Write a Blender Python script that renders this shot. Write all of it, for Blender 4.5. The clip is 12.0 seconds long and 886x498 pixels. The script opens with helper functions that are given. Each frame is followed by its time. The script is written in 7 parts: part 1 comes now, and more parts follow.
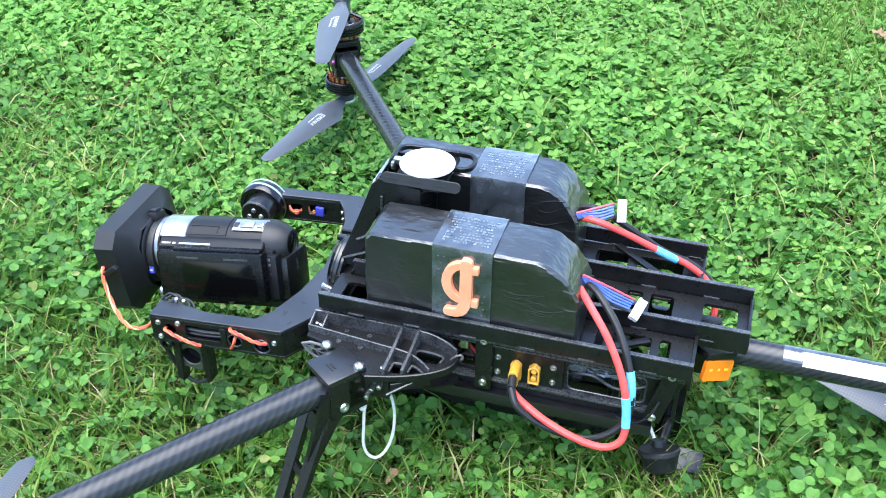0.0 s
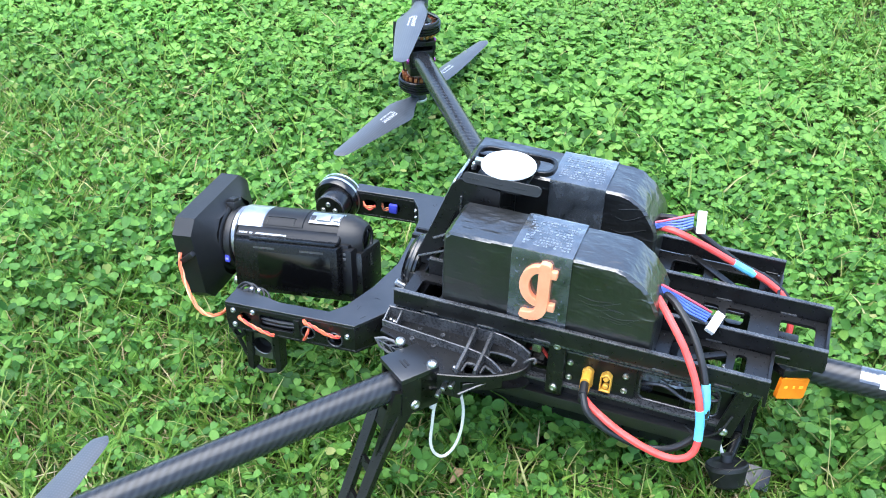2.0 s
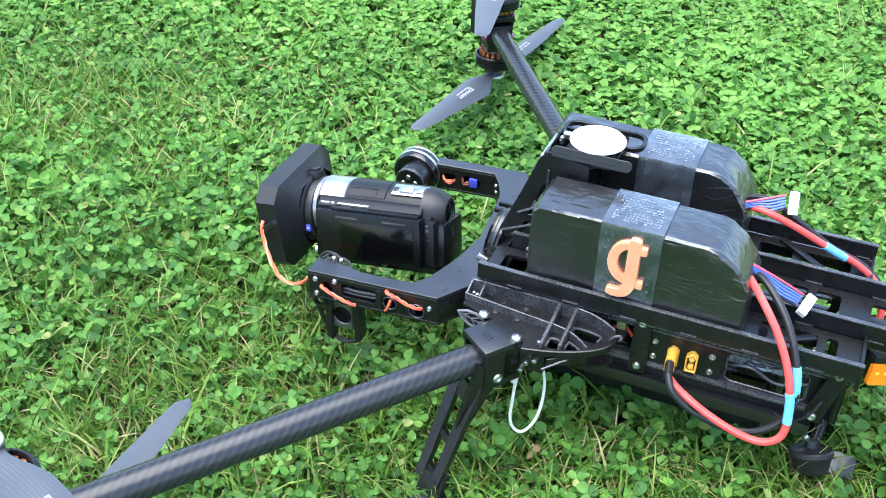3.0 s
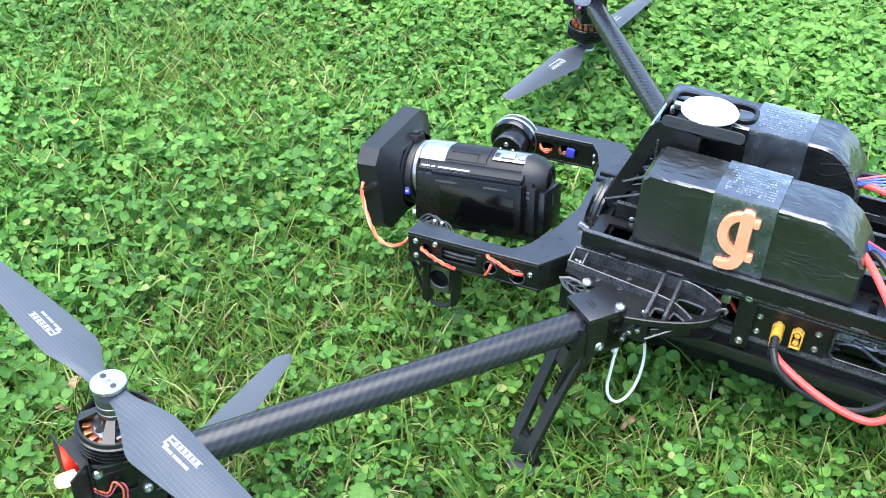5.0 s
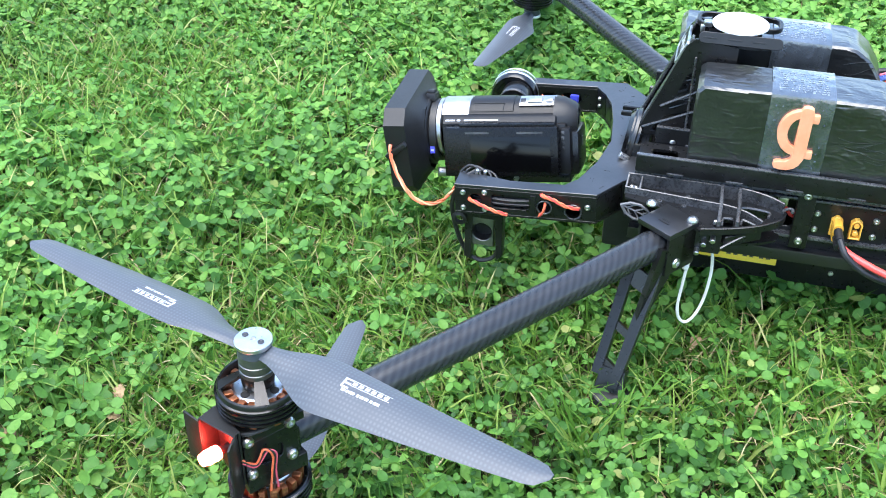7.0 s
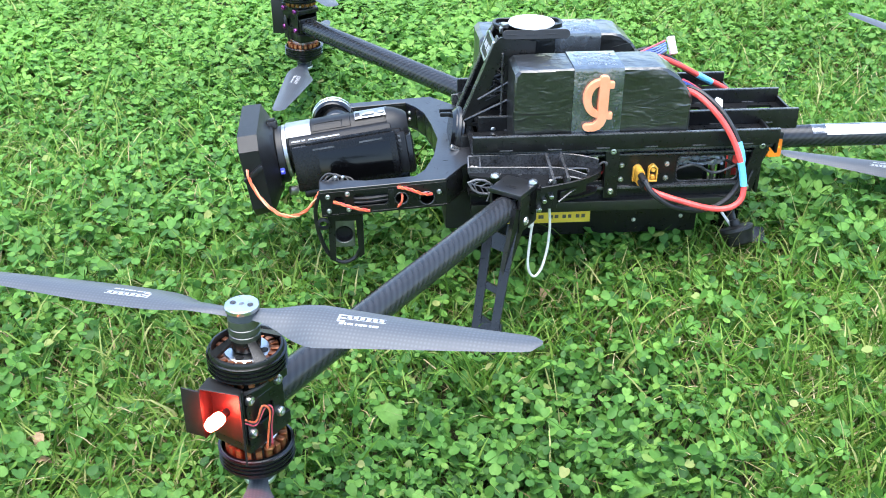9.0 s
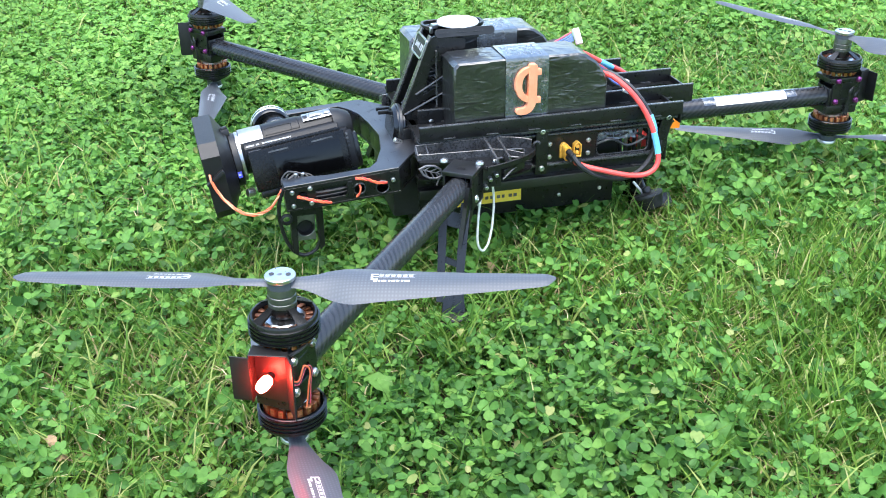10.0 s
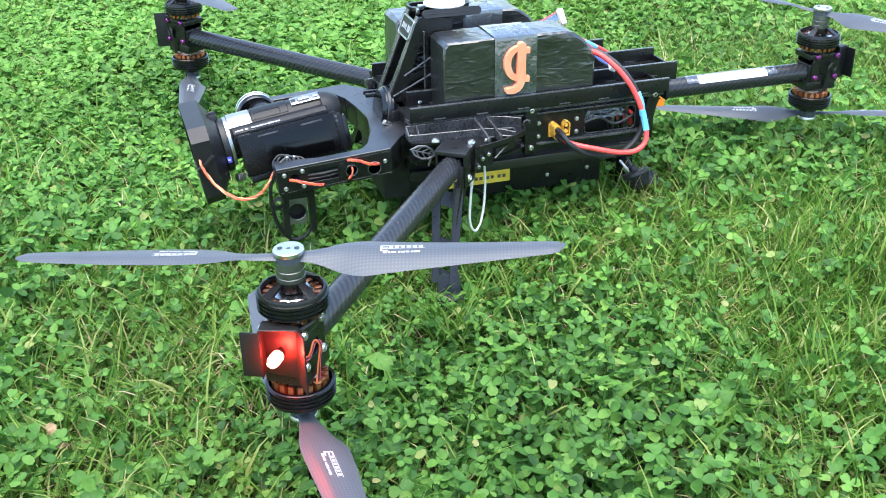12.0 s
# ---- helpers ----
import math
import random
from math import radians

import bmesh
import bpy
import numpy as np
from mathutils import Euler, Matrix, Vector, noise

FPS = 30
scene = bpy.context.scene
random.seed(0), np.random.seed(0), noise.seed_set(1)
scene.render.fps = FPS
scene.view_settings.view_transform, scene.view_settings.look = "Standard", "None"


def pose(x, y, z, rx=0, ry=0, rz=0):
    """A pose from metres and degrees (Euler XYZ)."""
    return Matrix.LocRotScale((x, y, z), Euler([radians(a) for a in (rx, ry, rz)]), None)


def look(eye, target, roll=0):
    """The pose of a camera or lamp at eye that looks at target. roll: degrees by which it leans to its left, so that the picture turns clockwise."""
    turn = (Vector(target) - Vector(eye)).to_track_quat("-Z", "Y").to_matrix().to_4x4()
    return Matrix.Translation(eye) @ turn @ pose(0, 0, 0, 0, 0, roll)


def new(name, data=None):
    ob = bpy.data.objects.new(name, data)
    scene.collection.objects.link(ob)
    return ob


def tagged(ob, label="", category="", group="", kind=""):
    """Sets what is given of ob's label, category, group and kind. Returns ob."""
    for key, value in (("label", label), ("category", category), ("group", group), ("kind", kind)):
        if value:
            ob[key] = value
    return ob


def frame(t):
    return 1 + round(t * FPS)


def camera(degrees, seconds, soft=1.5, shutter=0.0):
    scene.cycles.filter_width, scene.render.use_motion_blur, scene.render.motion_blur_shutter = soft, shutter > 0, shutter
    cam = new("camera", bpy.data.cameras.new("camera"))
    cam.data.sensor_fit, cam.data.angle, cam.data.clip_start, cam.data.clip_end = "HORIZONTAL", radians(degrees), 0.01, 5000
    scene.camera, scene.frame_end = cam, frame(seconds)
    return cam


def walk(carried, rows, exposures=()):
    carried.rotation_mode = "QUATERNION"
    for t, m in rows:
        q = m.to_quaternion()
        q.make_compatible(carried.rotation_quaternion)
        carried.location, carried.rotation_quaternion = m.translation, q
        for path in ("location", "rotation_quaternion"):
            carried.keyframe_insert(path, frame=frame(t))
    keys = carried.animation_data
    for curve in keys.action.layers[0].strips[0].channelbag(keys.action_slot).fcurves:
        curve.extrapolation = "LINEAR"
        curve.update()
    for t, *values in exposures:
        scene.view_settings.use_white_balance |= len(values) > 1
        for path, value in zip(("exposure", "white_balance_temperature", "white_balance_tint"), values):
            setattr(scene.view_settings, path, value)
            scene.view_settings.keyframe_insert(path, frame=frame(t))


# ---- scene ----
from mathutils.geometry import tessellate_polygon
from mathutils.bvhtree import BVHTree

cam = camera(45.6, 12.0, soft=1.0)
PATH = [
    (0, (0.142, -0.645, 0.667), (-0.328, 0.884, -0.533), -1.3),
    (0.5, (0.143, -0.645, 0.667), (-0.335, 0.891, -0.522), -1.3),
    (1, (0.141, -0.645, 0.666), (-0.347, 0.889, -0.522), -1.2),
    (1.5, (0.132, -0.648, 0.667), (-0.377, 0.875, -0.526), -0.7),
    (2, (0.118, -0.655, 0.667), (-0.43, 0.852, -0.528), -0.2),
    (2.5, (0.103, -0.659, 0.663), (-0.488, 0.824, -0.541), -0.1),
    (3, (0.093, -0.666, 0.657), (-0.535, 0.791, -0.561), -0.6),
    (3.2, (0.086, -0.667, 0.658), (-0.543, 0.781, -0.569), -0.6),
    (4.8, (0.063, -0.685, 0.649), (-0.622, 0.719, -0.6), -0.3),
    (5, (0.058, -0.69, 0.648), (-0.643, 0.707, -0.599), -0.4),
    (5.5, (0.037, -0.703, 0.641), (-0.683, 0.691, -0.6), -1.6),
    (6, (0.002, -0.724, 0.619), (-0.667, 0.702, -0.614), -2.2),
    (6.5, (-0.05, -0.748, 0.609), (-0.631, 0.756, -0.575), -3.2),
    (7, (-0.092, -0.778, 0.588), (-0.515, 0.769, -0.608), -1.3),
    (7.5, (-0.131, -0.805, 0.573), (-0.404, 0.778, -0.617), 0.3),
    (7.7, (-0.141, -0.819, 0.565), (-0.348, 0.798, -0.594), 0.3),
    (9.3, (-0.264, -0.956, 0.571), (-0.038, 0.735, -0.473), -0.8),
    (9.5, (-0.296, -0.979, 0.571), (-0.005, 0.696, -0.481), -0.8),
    (10, (-0.351, -0.996, 0.577), (0.099, 0.675, -0.426), -0.8),
    (10.5, (-0.364, -0.992, 0.57), (0.154, 0.677, -0.403), -1.1),
    (11, (-0.368, -0.993, 0.568), (0.142, 0.668, -0.423), -1.2),
    (11.5, (-0.376, -0.996, 0.565), (0.15, 0.661, -0.424), -1.1),
    (12, (-0.384, -0.996, 0.559), (0.137, 0.655, -0.442), -1.0),
]
walk(cam, [(t, look(eye, target, roll)) for t, eye, target, roll in PATH], [(0.0, 2.37, 6060, 9), (2.5, 2.39, 6180, 9), (6.0, 2.42, 6260, 9), (7.5, 2.38, 6240, 9), (9.5, 2.33, 6400, 9), (12.0, 2.26, 6400, 9)])

# ---- light ----
SUN_ELEVATION, SUN_AZIMUTH = 82.0, 150.0   # degrees; azimuth from +y towards -x
world = bpy.data.worlds.new("overcast_sky")
scene.world = world
world.use_nodes = True
wn = world.node_tree.nodes
wl = world.node_tree.links
wn.clear()
sky = wn.new("ShaderNodeTexSky")
sky.sky_type = "NISHITA"
sky.sun_disc = False
sky.sun_elevation = radians(SUN_ELEVATION)
sky.sun_rotation = radians(-SUN_AZIMUTH)
sky.dust_density = 1.5
sky.air_density = 1.0
sky_bg = wn.new("ShaderNodeBackground")
sky_bg.inputs["Strength"].default_value = 0.115
sky_out = wn.new("ShaderNodeOutputWorld")
sky_veil = wn.new("ShaderNodeHueSaturation")
sky_veil.inputs["Saturation"].default_value = 1.04
wl.new(sky.outputs[0], sky_veil.inputs["Color"])
wl.new(sky_veil.outputs[0], sky_bg.inputs["Color"])
wl.new(sky_bg.outputs[0], sky_out.inputs["Surface"])

sun_data = bpy.data.lights.new("sun", "SUN")
sun_data.energy = 1.4
sun_data.angle = radians(70)
sun_data.color = (1.0, 0.985, 0.96)
sun = new("sun", sun_data)
sun_way = Vector((-math.sin(radians(SUN_AZIMUTH)) * math.cos(radians(SUN_ELEVATION)),
                  math.cos(radians(SUN_AZIMUTH)) * math.cos(radians(SUN_ELEVATION)),
                  math.sin(radians(SUN_ELEVATION))))
sun.matrix_world = look(sun_way * 5, (0, 0, 0))


# ---- materials ----
def material(name, colour, rough=0.5, metal=0.0, spec=0.5):
    m = bpy.data.materials.new(name)
    m.use_nodes = True
    b = m.node_tree.nodes["Principled BSDF"]
    b.inputs["Base Color"].default_value = (*colour, 1)
    b.inputs["Roughness"].default_value = rough
    b.inputs["Metallic"].default_value = metal
    b.inputs["Specular IOR Level"].default_value = spec
    return m


def texture_kit(m):
    return m.node_tree.nodes, m.node_tree.links, m.node_tree.nodes["Principled BSDF"]


def worn(m, colour_a, colour_b, scale, rough_a, rough_b, bump=0.0, fine=0.0, bump_scale=None):
    """Mixes two colours and roughnesses over a coarse and a fine noise, with a slight relief."""
    nodes, links, b = texture_kit(m)
    co = nodes.new("ShaderNodeTexCoord")
    coarse = nodes.new("ShaderNodeTexNoise")
    coarse.inputs["Scale"].default_value = scale
    coarse.inputs["Detail"].default_value = 6
    coarse.inputs["Roughness"].default_value = 0.65
    links.new(co.outputs["Object"], coarse.inputs["Vector"])
    ramp = nodes.new("ShaderNodeValToRGB")
    ramp.color_ramp.elements[0].position = 0.35
    ramp.color_ramp.elements[1].position = 0.68
    ramp.color_ramp.elements[0].color = (*colour_a, 1)
    ramp.color_ramp.elements[1].color = (*colour_b, 1)
    links.new(coarse.outputs["Fac"], ramp.inputs["Fac"])
    links.new(ramp.outputs["Color"], b.inputs["Base Color"])
    span = nodes.new("ShaderNodeMapRange")
    span.inputs["To Min"].default_value = rough_a
    span.inputs["To Max"].default_value = rough_b
    small = nodes.new("ShaderNodeTexNoise")
    small.inputs["Scale"].default_value = bump_scale or scale * 8
    small.inputs["Detail"].default_value = 4
    links.new(co.outputs["Object"], small.inputs["Vector"])
    links.new(small.outputs["Fac"], span.inputs["Value"])
    links.new(span.outputs["Result"], b.inputs["Roughness"])
    if bump:
        bm_node = nodes.new("ShaderNodeBump")
        bm_node.inputs["Strength"].default_value = bump
        bm_node.inputs["Distance"].default_value = fine or 0.0005
        links.new(small.outputs["Fac"], bm_node.inputs["Height"])
        links.new(bm_node.outputs["Normal"], b.inputs["Normal"])
    return m


def carbon(name, scale, rough, light, dark, twist=True):
    """Twill woven carbon: alternating light and dark tows, from the object's own coordinates."""
    m = material(name, dark, rough, 0, 0.45)
    nodes, links, b = texture_kit(m)
    uv = nodes.new("ShaderNodeUVMap")
    mapping = nodes.new("ShaderNodeMapping")
    mapping.inputs["Rotation"].default_value = (0, 0, radians(45 if twist else 0))
    mapping.inputs["Scale"].default_value = (scale, scale, scale)
    links.new(uv.outputs["UV"], mapping.inputs["Vector"])
    if twist:
        weave = nodes.new("ShaderNodeTexWave")
        weave.inputs["Scale"].default_value = 1.0
        weave.inputs["Distortion"].default_value = 0.6
        weave.inputs["Detail"].default_value = 2
        weave.inputs["Detail Scale"].default_value = 3
        fac = weave.outputs["Fac"]
    else:
        # short pale tows in rows and columns
        weave = nodes.new("ShaderNodeTexWave")
        cross = nodes.new("ShaderNodeTexWave")
        cross.bands_direction = "Y"
        for w in (weave, cross):
            w.inputs["Scale"].default_value = 1.0
            w.inputs["Distortion"].default_value = 0.25
            w.inputs["Detail"].default_value = 1
        links.new(mapping.outputs["Vector"], cross.inputs["Vector"])
        both = nodes.new("ShaderNodeMath")
        both.operation = "MULTIPLY"
        links.new(weave.outputs["Fac"], both.inputs[0])
        links.new(cross.outputs["Fac"], both.inputs[1])
        fac = both.outputs[0]
    links.new(mapping.outputs["Vector"], weave.inputs["Vector"])
    co = nodes.new("ShaderNodeTexCoord")
    dust = nodes.new("ShaderNodeTexNoise")
    dust.inputs["Scale"].default_value = 60
    dust.inputs["Detail"].default_value = 5
    links.new(co.outputs["Object"], dust.inputs["Vector"])
    mix = nodes.new("ShaderNodeMix")
    mix.data_type = "RGBA"
    mix.inputs["A"].default_value = (*dark, 1)
    mix.inputs["B"].default_value = (*light, 1)
    mult = nodes.new("ShaderNodeMath")
    mult.operation = "MULTIPLY"
    links.new(fac, mult.inputs[0])
    links.new(dust.outputs["Fac"], mult.inputs[1])
    links.new(mult.outputs[0], mix.inputs["Factor"])
    links.new(mix.outputs["Result"], b.inputs["Base Color"])
    bump = nodes.new("ShaderNodeBump")
    bump.inputs["Strength"].default_value = 0.12
    bump.inputs["Distance"].default_value = 0.0001
    links.new(fac, bump.inputs["Height"])
    links.new(bump.outputs["Normal"], b.inputs["Normal"])
    return m


BLACK = worn(material("black_printed_plastic", (0.012, 0.012, 0.013), spec=0.5), (0.0045, 0.0046, 0.0048), (0.0105, 0.0106, 0.0110), 45, 0.20, 0.40, 0.08, 0.0003, 300)
SATIN = worn(material("black_satin_plate", (0.02, 0.021, 0.024), spec=0.8), (0.0055, 0.0057, 0.0062), (0.0130, 0.0134, 0.0142), 30, 0.22, 0.42, 0.06, 0.0003, 500)
# Bright edge highlights of the black plastic are put into this paler colour.
EDGE = worn(material("highlight_black_plastic", (0.04, 0.041, 0.044), spec=0.8), (0.020, 0.021, 0.0225), (0.075, 0.077, 0.081), 60, 0.20, 0.36)
GREY = worn(material("grey_printed_plastic", (0.12, 0.12, 0.125)), (0.09, 0.09, 0.095), (0.15, 0.15, 0.155), 60, 0.35, 0.5)
MATTE = worn(material("matte_black_plastic", (0.016, 0.016, 0.017), spec=0.5), (0.005, 0.005, 0.0053), (0.011, 0.011, 0.0115), 40, 0.38, 0.55, 0.15, 0.0004, 600)
GLOSS = worn(material("glossy_black_plastic", (0.008, 0.008, 0.009), spec=0.6), (0.003, 0.003, 0.0033), (0.007, 0.007, 0.0075), 30, 0.12, 0.26)
PANEL = worn(material("dark_panel_plastic", (0.003, 0.003, 0.0033), spec=0.28), (0.0022, 0.0022, 0.0024), (0.0045, 0.0045, 0.0048), 40, 0.2, 0.34)
SCREEN = material("dark_screen", (0.002, 0.002, 0.0022), 0.12, 0, 0.3)
def creased(m, along, scale, strength):
    """Adds long creases and fine puckers, stretched along the wrapped tape."""
    nodes, links, b = texture_kit(m)
    co = nodes.new("ShaderNodeTexCoord")
    mp = nodes.new("ShaderNodeMapping")
    mp.inputs["Scale"].default_value = along
    links.new(co.outputs["Object"], mp.inputs["Vector"])
    ridge = nodes.new("ShaderNodeTexNoise")
    ridge.noise_type = "RIDGED_MULTIFRACTAL"
    ridge.inputs["Scale"].default_value = scale
    ridge.inputs["Detail"].default_value = 3
    ridge.inputs["Distortion"].default_value = 0.8
    links.new(mp.outputs["Vector"], ridge.inputs["Vector"])
    soft = nodes.new("ShaderNodeTexNoise")
    soft.inputs["Scale"].default_value = 34
    soft.inputs["Detail"].default_value = 4
    links.new(co.outputs["Object"], soft.inputs["Vector"])
    add = nodes.new("ShaderNodeMath")
    add.operation = "MULTIPLY_ADD"
    add.inputs[1].default_value = 0.22
    links.new(ridge.outputs["Fac"], add.inputs[0])
    links.new(soft.outputs["Fac"], add.inputs[2])
    bump = nodes.new("ShaderNodeBump")
    bump.inputs["Strength"].default_value = strength
    bump.inputs["Distance"].default_value = 0.005
    links.new(add.outputs[0], bump.inputs["Height"])
    links.new(bump.outputs["Normal"], b.inputs["Normal"])
    links.new(bump.outputs["Normal"], b.inputs["Coat Normal"])
    return m


YOKE_SKIN = worn(material("scuffed_black_plate", (0.02, 0.021, 0.024), spec=0.9), (0.0070, 0.0075, 0.0088), (0.0210, 0.0222, 0.0255), 26, 0.24, 0.44, 0.10, 0.0003, 400)
CAM_SKIN = worn(material("smooth_black_casing", (0.006, 0.006, 0.007), spec=0.35), (0.0035, 0.0036, 0.0042), (0.0080, 0.0083, 0.0095), 30, 0.34, 0.48, 0.04, 0.0002, 700)
WRAP = worn(material("wrinkled_black_tape", (0.012, 0.012, 0.013), spec=0.9), (0.0055, 0.0060, 0.0058), (0.0135, 0.0142, 0.0142), 30, 0.24, 0.44)
texture_kit(WRAP)[2].inputs["Coat Weight"].default_value = 0.9
texture_kit(WRAP)[2].inputs["Coat Roughness"].default_value = 0.22
creased(WRAP, (0.5, 1.0, 1.4), 110, 0.60)
CLEAR_TAPE = worn(material("clear_parcel_tape", (0.05, 0.055, 0.06), spec=1.0), (0.012, 0.0145, 0.017), (0.072, 0.083, 0.094), 70, 0.12, 0.32)
texture_kit(CLEAR_TAPE)[2].inputs["Coat Weight"].default_value = 1.0
texture_kit(CLEAR_TAPE)[2].inputs["Coat Roughness"].default_value = 0.14
texture_kit(CLEAR_TAPE)[2].inputs["Coat IOR"].default_value = 1.75
creased(CLEAR_TAPE, (1.4, 0.6, 0.5), 90, 0.45)
FILM = worn(material("crumpled_film", (0.10, 0.11, 0.12), spec=1.0), (0.05, 0.056, 0.062), (0.20, 0.22, 0.235), 90, 0.12, 0.3)
CARBON_TUBE = carbon("carbon_fibre_tube", 62, 0.27, (0.042, 0.044, 0.048), (0.016, 0.017, 0.019))
CARBON_BLADE = carbon("carbon_fibre_blade", 135, 0.42, (0.108, 0.120, 0.136), (0.058, 0.066, 0.078), twist=False)
METAL = worn(material("bare_steel", (0.6, 0.6, 0.6), 0.25, 1.0), (0.5, 0.5, 0.5), (0.75, 0.75, 0.74), 80, 0.2, 0.4)
SILVER = worn(material("silver_painted_plastic", (0.4, 0.41, 0.43), 0.3, 0.9), (0.36, 0.37, 0.385), (0.54, 0.55, 0.565), 60, 0.24, 0.38)
ALU = worn(material("silver_aluminium", (0.7, 0.71, 0.72), 0.3, 1.0), (0.6, 0.61, 0.62), (0.8, 0.81, 0.82), 60, 0.22, 0.42)
GREY_HUB = worn(material("grey_anodised", (0.16, 0.17, 0.16), 0.35, 0.9), (0.14, 0.145, 0.14), (0.25, 0.255, 0.245), 60, 0.3, 0.5)
GUNMETAL = worn(material("dark_grey_metal", (0.1, 0.1, 0.1), 0.4, 0.7), (0.06, 0.06, 0.062), (0.13, 0.13, 0.133), 70, 0.3, 0.5)
PURPLE = worn(material("purple_anodised", (0.35, 0.08, 0.3), 0.3, 0.9), (0.3, 0.06, 0.26), (0.45, 0.14, 0.4), 60, 0.25, 0.4)
COPPER = worn(material("copper_winding", (0.5, 0.18, 0.08), 0.35, 0.9), (0.32, 0.1, 0.05), (0.62, 0.26, 0.12), 300, 0.25, 0.45)
WHITE = worn(material("white_plastic", (0.8, 0.8, 0.78), 0.4), (0.72, 0.72, 0.7), (0.84, 0.84, 0.82), 40, 0.35, 0.55)
CORD = worn(material("white_cord", (0.75, 0.75, 0.72), 0.8), (0.70, 0.68, 0.61), (0.84, 0.82, 0.75), 120, 0.7, 0.9, 0.5, 0.0004, 900)
PAPER = worn(material("white_label", (0.78, 0.77, 0.72), 0.5), (0.76, 0.73, 0.60), (0.84, 0.81, 0.69), 50, 0.4, 0.6)
INK = worn(material("dark_ink", (0.09, 0.08, 0.06), 0.6), (0.07, 0.06, 0.045), (0.16, 0.14, 0.10), 300, 0.5, 0.7)
FAINT_INK = worn(material("faded_print", (0.5, 0.46, 0.36), 0.6), (0.42, 0.38, 0.29), (0.60, 0.55, 0.43), 300, 0.5, 0.7)
PALE_INK = worn(material("pale_print", (0.55, 0.58, 0.6), 0.5), (0.34, 0.36, 0.38), (0.58, 0.6, 0.62), 260, 0.4, 0.6)
FADED_INK = worn(material("faded_blue_print", (0.14, 0.16, 0.19), 0.3), (0.040, 0.050, 0.064), (0.24, 0.28, 0.33), 150, 0.15, 0.35)
YELLOW = worn(material("yellow_label", (0.85, 0.6, 0.05), 0.45), (0.78, 0.54, 0.04), (0.88, 0.66, 0.08), 50, 0.35, 0.5)
ORANGE = worn(material("orange_printed_plastic", (0.85, 0.2, 0.06), 0.5), (0.88, 0.31, 0.15), (0.95, 0.40, 0.22), 60, 0.4, 0.6, 0.3, 0.0003, 800)
ORANGE_TAG = worn(material("orange_tag", (0.9, 0.33, 0.02), 0.35), (0.84, 0.20, 0.008), (0.92, 0.27, 0.012), 60, 0.25, 0.45)
AMBER = worn(material("amber_nylon", (0.8, 0.42, 0.05), 0.35), (0.72, 0.36, 0.04), (0.85, 0.48, 0.08), 80, 0.25, 0.4)
RED = worn(material("red_silicone_wire", (0.75, 0.05, 0.035), 0.4), (0.72, 0.06, 0.05), (0.82, 0.10, 0.085), 60, 0.35, 0.5)
BLACK_WIRE = worn(material("black_silicone_wire", (0.02, 0.02, 0.022), 0.45), (0.008, 0.008, 0.0085), (0.02, 0.02, 0.021), 60, 0.35, 0.5)
BLUE_WIRE = worn(material("blue_lead", (0.06, 0.12, 0.5), 0.4), (0.08, 0.15, 0.5), (0.16, 0.25, 0.7), 80, 0.35, 0.5)
PINK_WIRE = worn(material("pink_lead", (0.8, 0.08, 0.15), 0.4), (0.6, 0.07, 0.11), (0.75, 0.13, 0.18), 80, 0.35, 0.5)
ORANGE_WIRE = worn(material("orange_lead", (0.85, 0.16, 0.03), 0.4), (0.78, 0.13, 0.05), (0.88, 0.22, 0.10), 80, 0.35, 0.5)
LIGHT_WIRE = worn(material("pale_orange_lead", (0.85, 0.4, 0.2), 0.4), (0.80, 0.30, 0.14), (0.90, 0.48, 0.28), 80, 0.35, 0.5)
BLUE_TAPE = worn(material("blue_tape", (0.12, 0.5, 0.75), 0.4), (0.1, 0.42, 0.68), (0.2, 0.58, 0.8), 90, 0.3, 0.5, 0.4, 0.0004, 300)
BLUE_BADGE = material("blue_badge", (0.06, 0.07, 0.5), 0.3)
RUBBER = worn(material("black_rubber", (0.02, 0.02, 0.021), 0.6), (0.006, 0.006, 0.0065), (0.018, 0.018, 0.019), 60, 0.35, 0.55, 0.2, 0.0004, 300)
LED = bpy.data.materials.new("lit_red_led")
LED.use_nodes = True
led_b = LED.node_tree.nodes["Principled BSDF"]
led_b.inputs["Base Color"].default_value = (0.9, 0.2, 0.15, 1)
led_b.inputs["Emission Color"].default_value = (1.0, 0.05, 0.03, 1)
led_b.inputs["Emission Strength"].default_value = 62.0


# ---- building kit ----
# The aircraft leans a little on the uneven lawn; all of its things are built in its own upright axes.
AIRCRAFT = (Matrix.Translation((0, -0.011, 0.12)) @ Matrix.Rotation(radians(-0.6), 4, "Z") @ Matrix.Rotation(radians(-2.5), 4, "X")
            @ Matrix.Rotation(radians(0.8), 4, "Y") @ Matrix.Translation((0, 0, -0.12)))
BASE = {}


def thing(name, base, label, category, group="", placed=AIRCRAFT):
    """A top-level thing: an empty at its base, whose parts are given in the aircraft's axes."""
    e = new(name)
    e.empty_display_size = 0.02
    e.matrix_world = placed @ Matrix.Translation(base)
    BASE[e] = Vector(base)
    return tagged(e, label, category, group)


def finish(me, smooth=35):
    for p in me.polygons:
        p.use_smooth = True
    if smooth:
        me.set_sharp_from_angle(angle=radians(smooth))
    return me


def mesh_of(bm, name, mat, smooth=35):
    bmesh.ops.recalc_face_normals(bm, faces=bm.faces)
    me = bpy.data.meshes.new(name)
    bm.to_mesh(me)
    bm.free()
    for m in (mat if isinstance(mat, (list, tuple)) else (mat,)):
        me.materials.append(m)
    return finish(me, smooth)


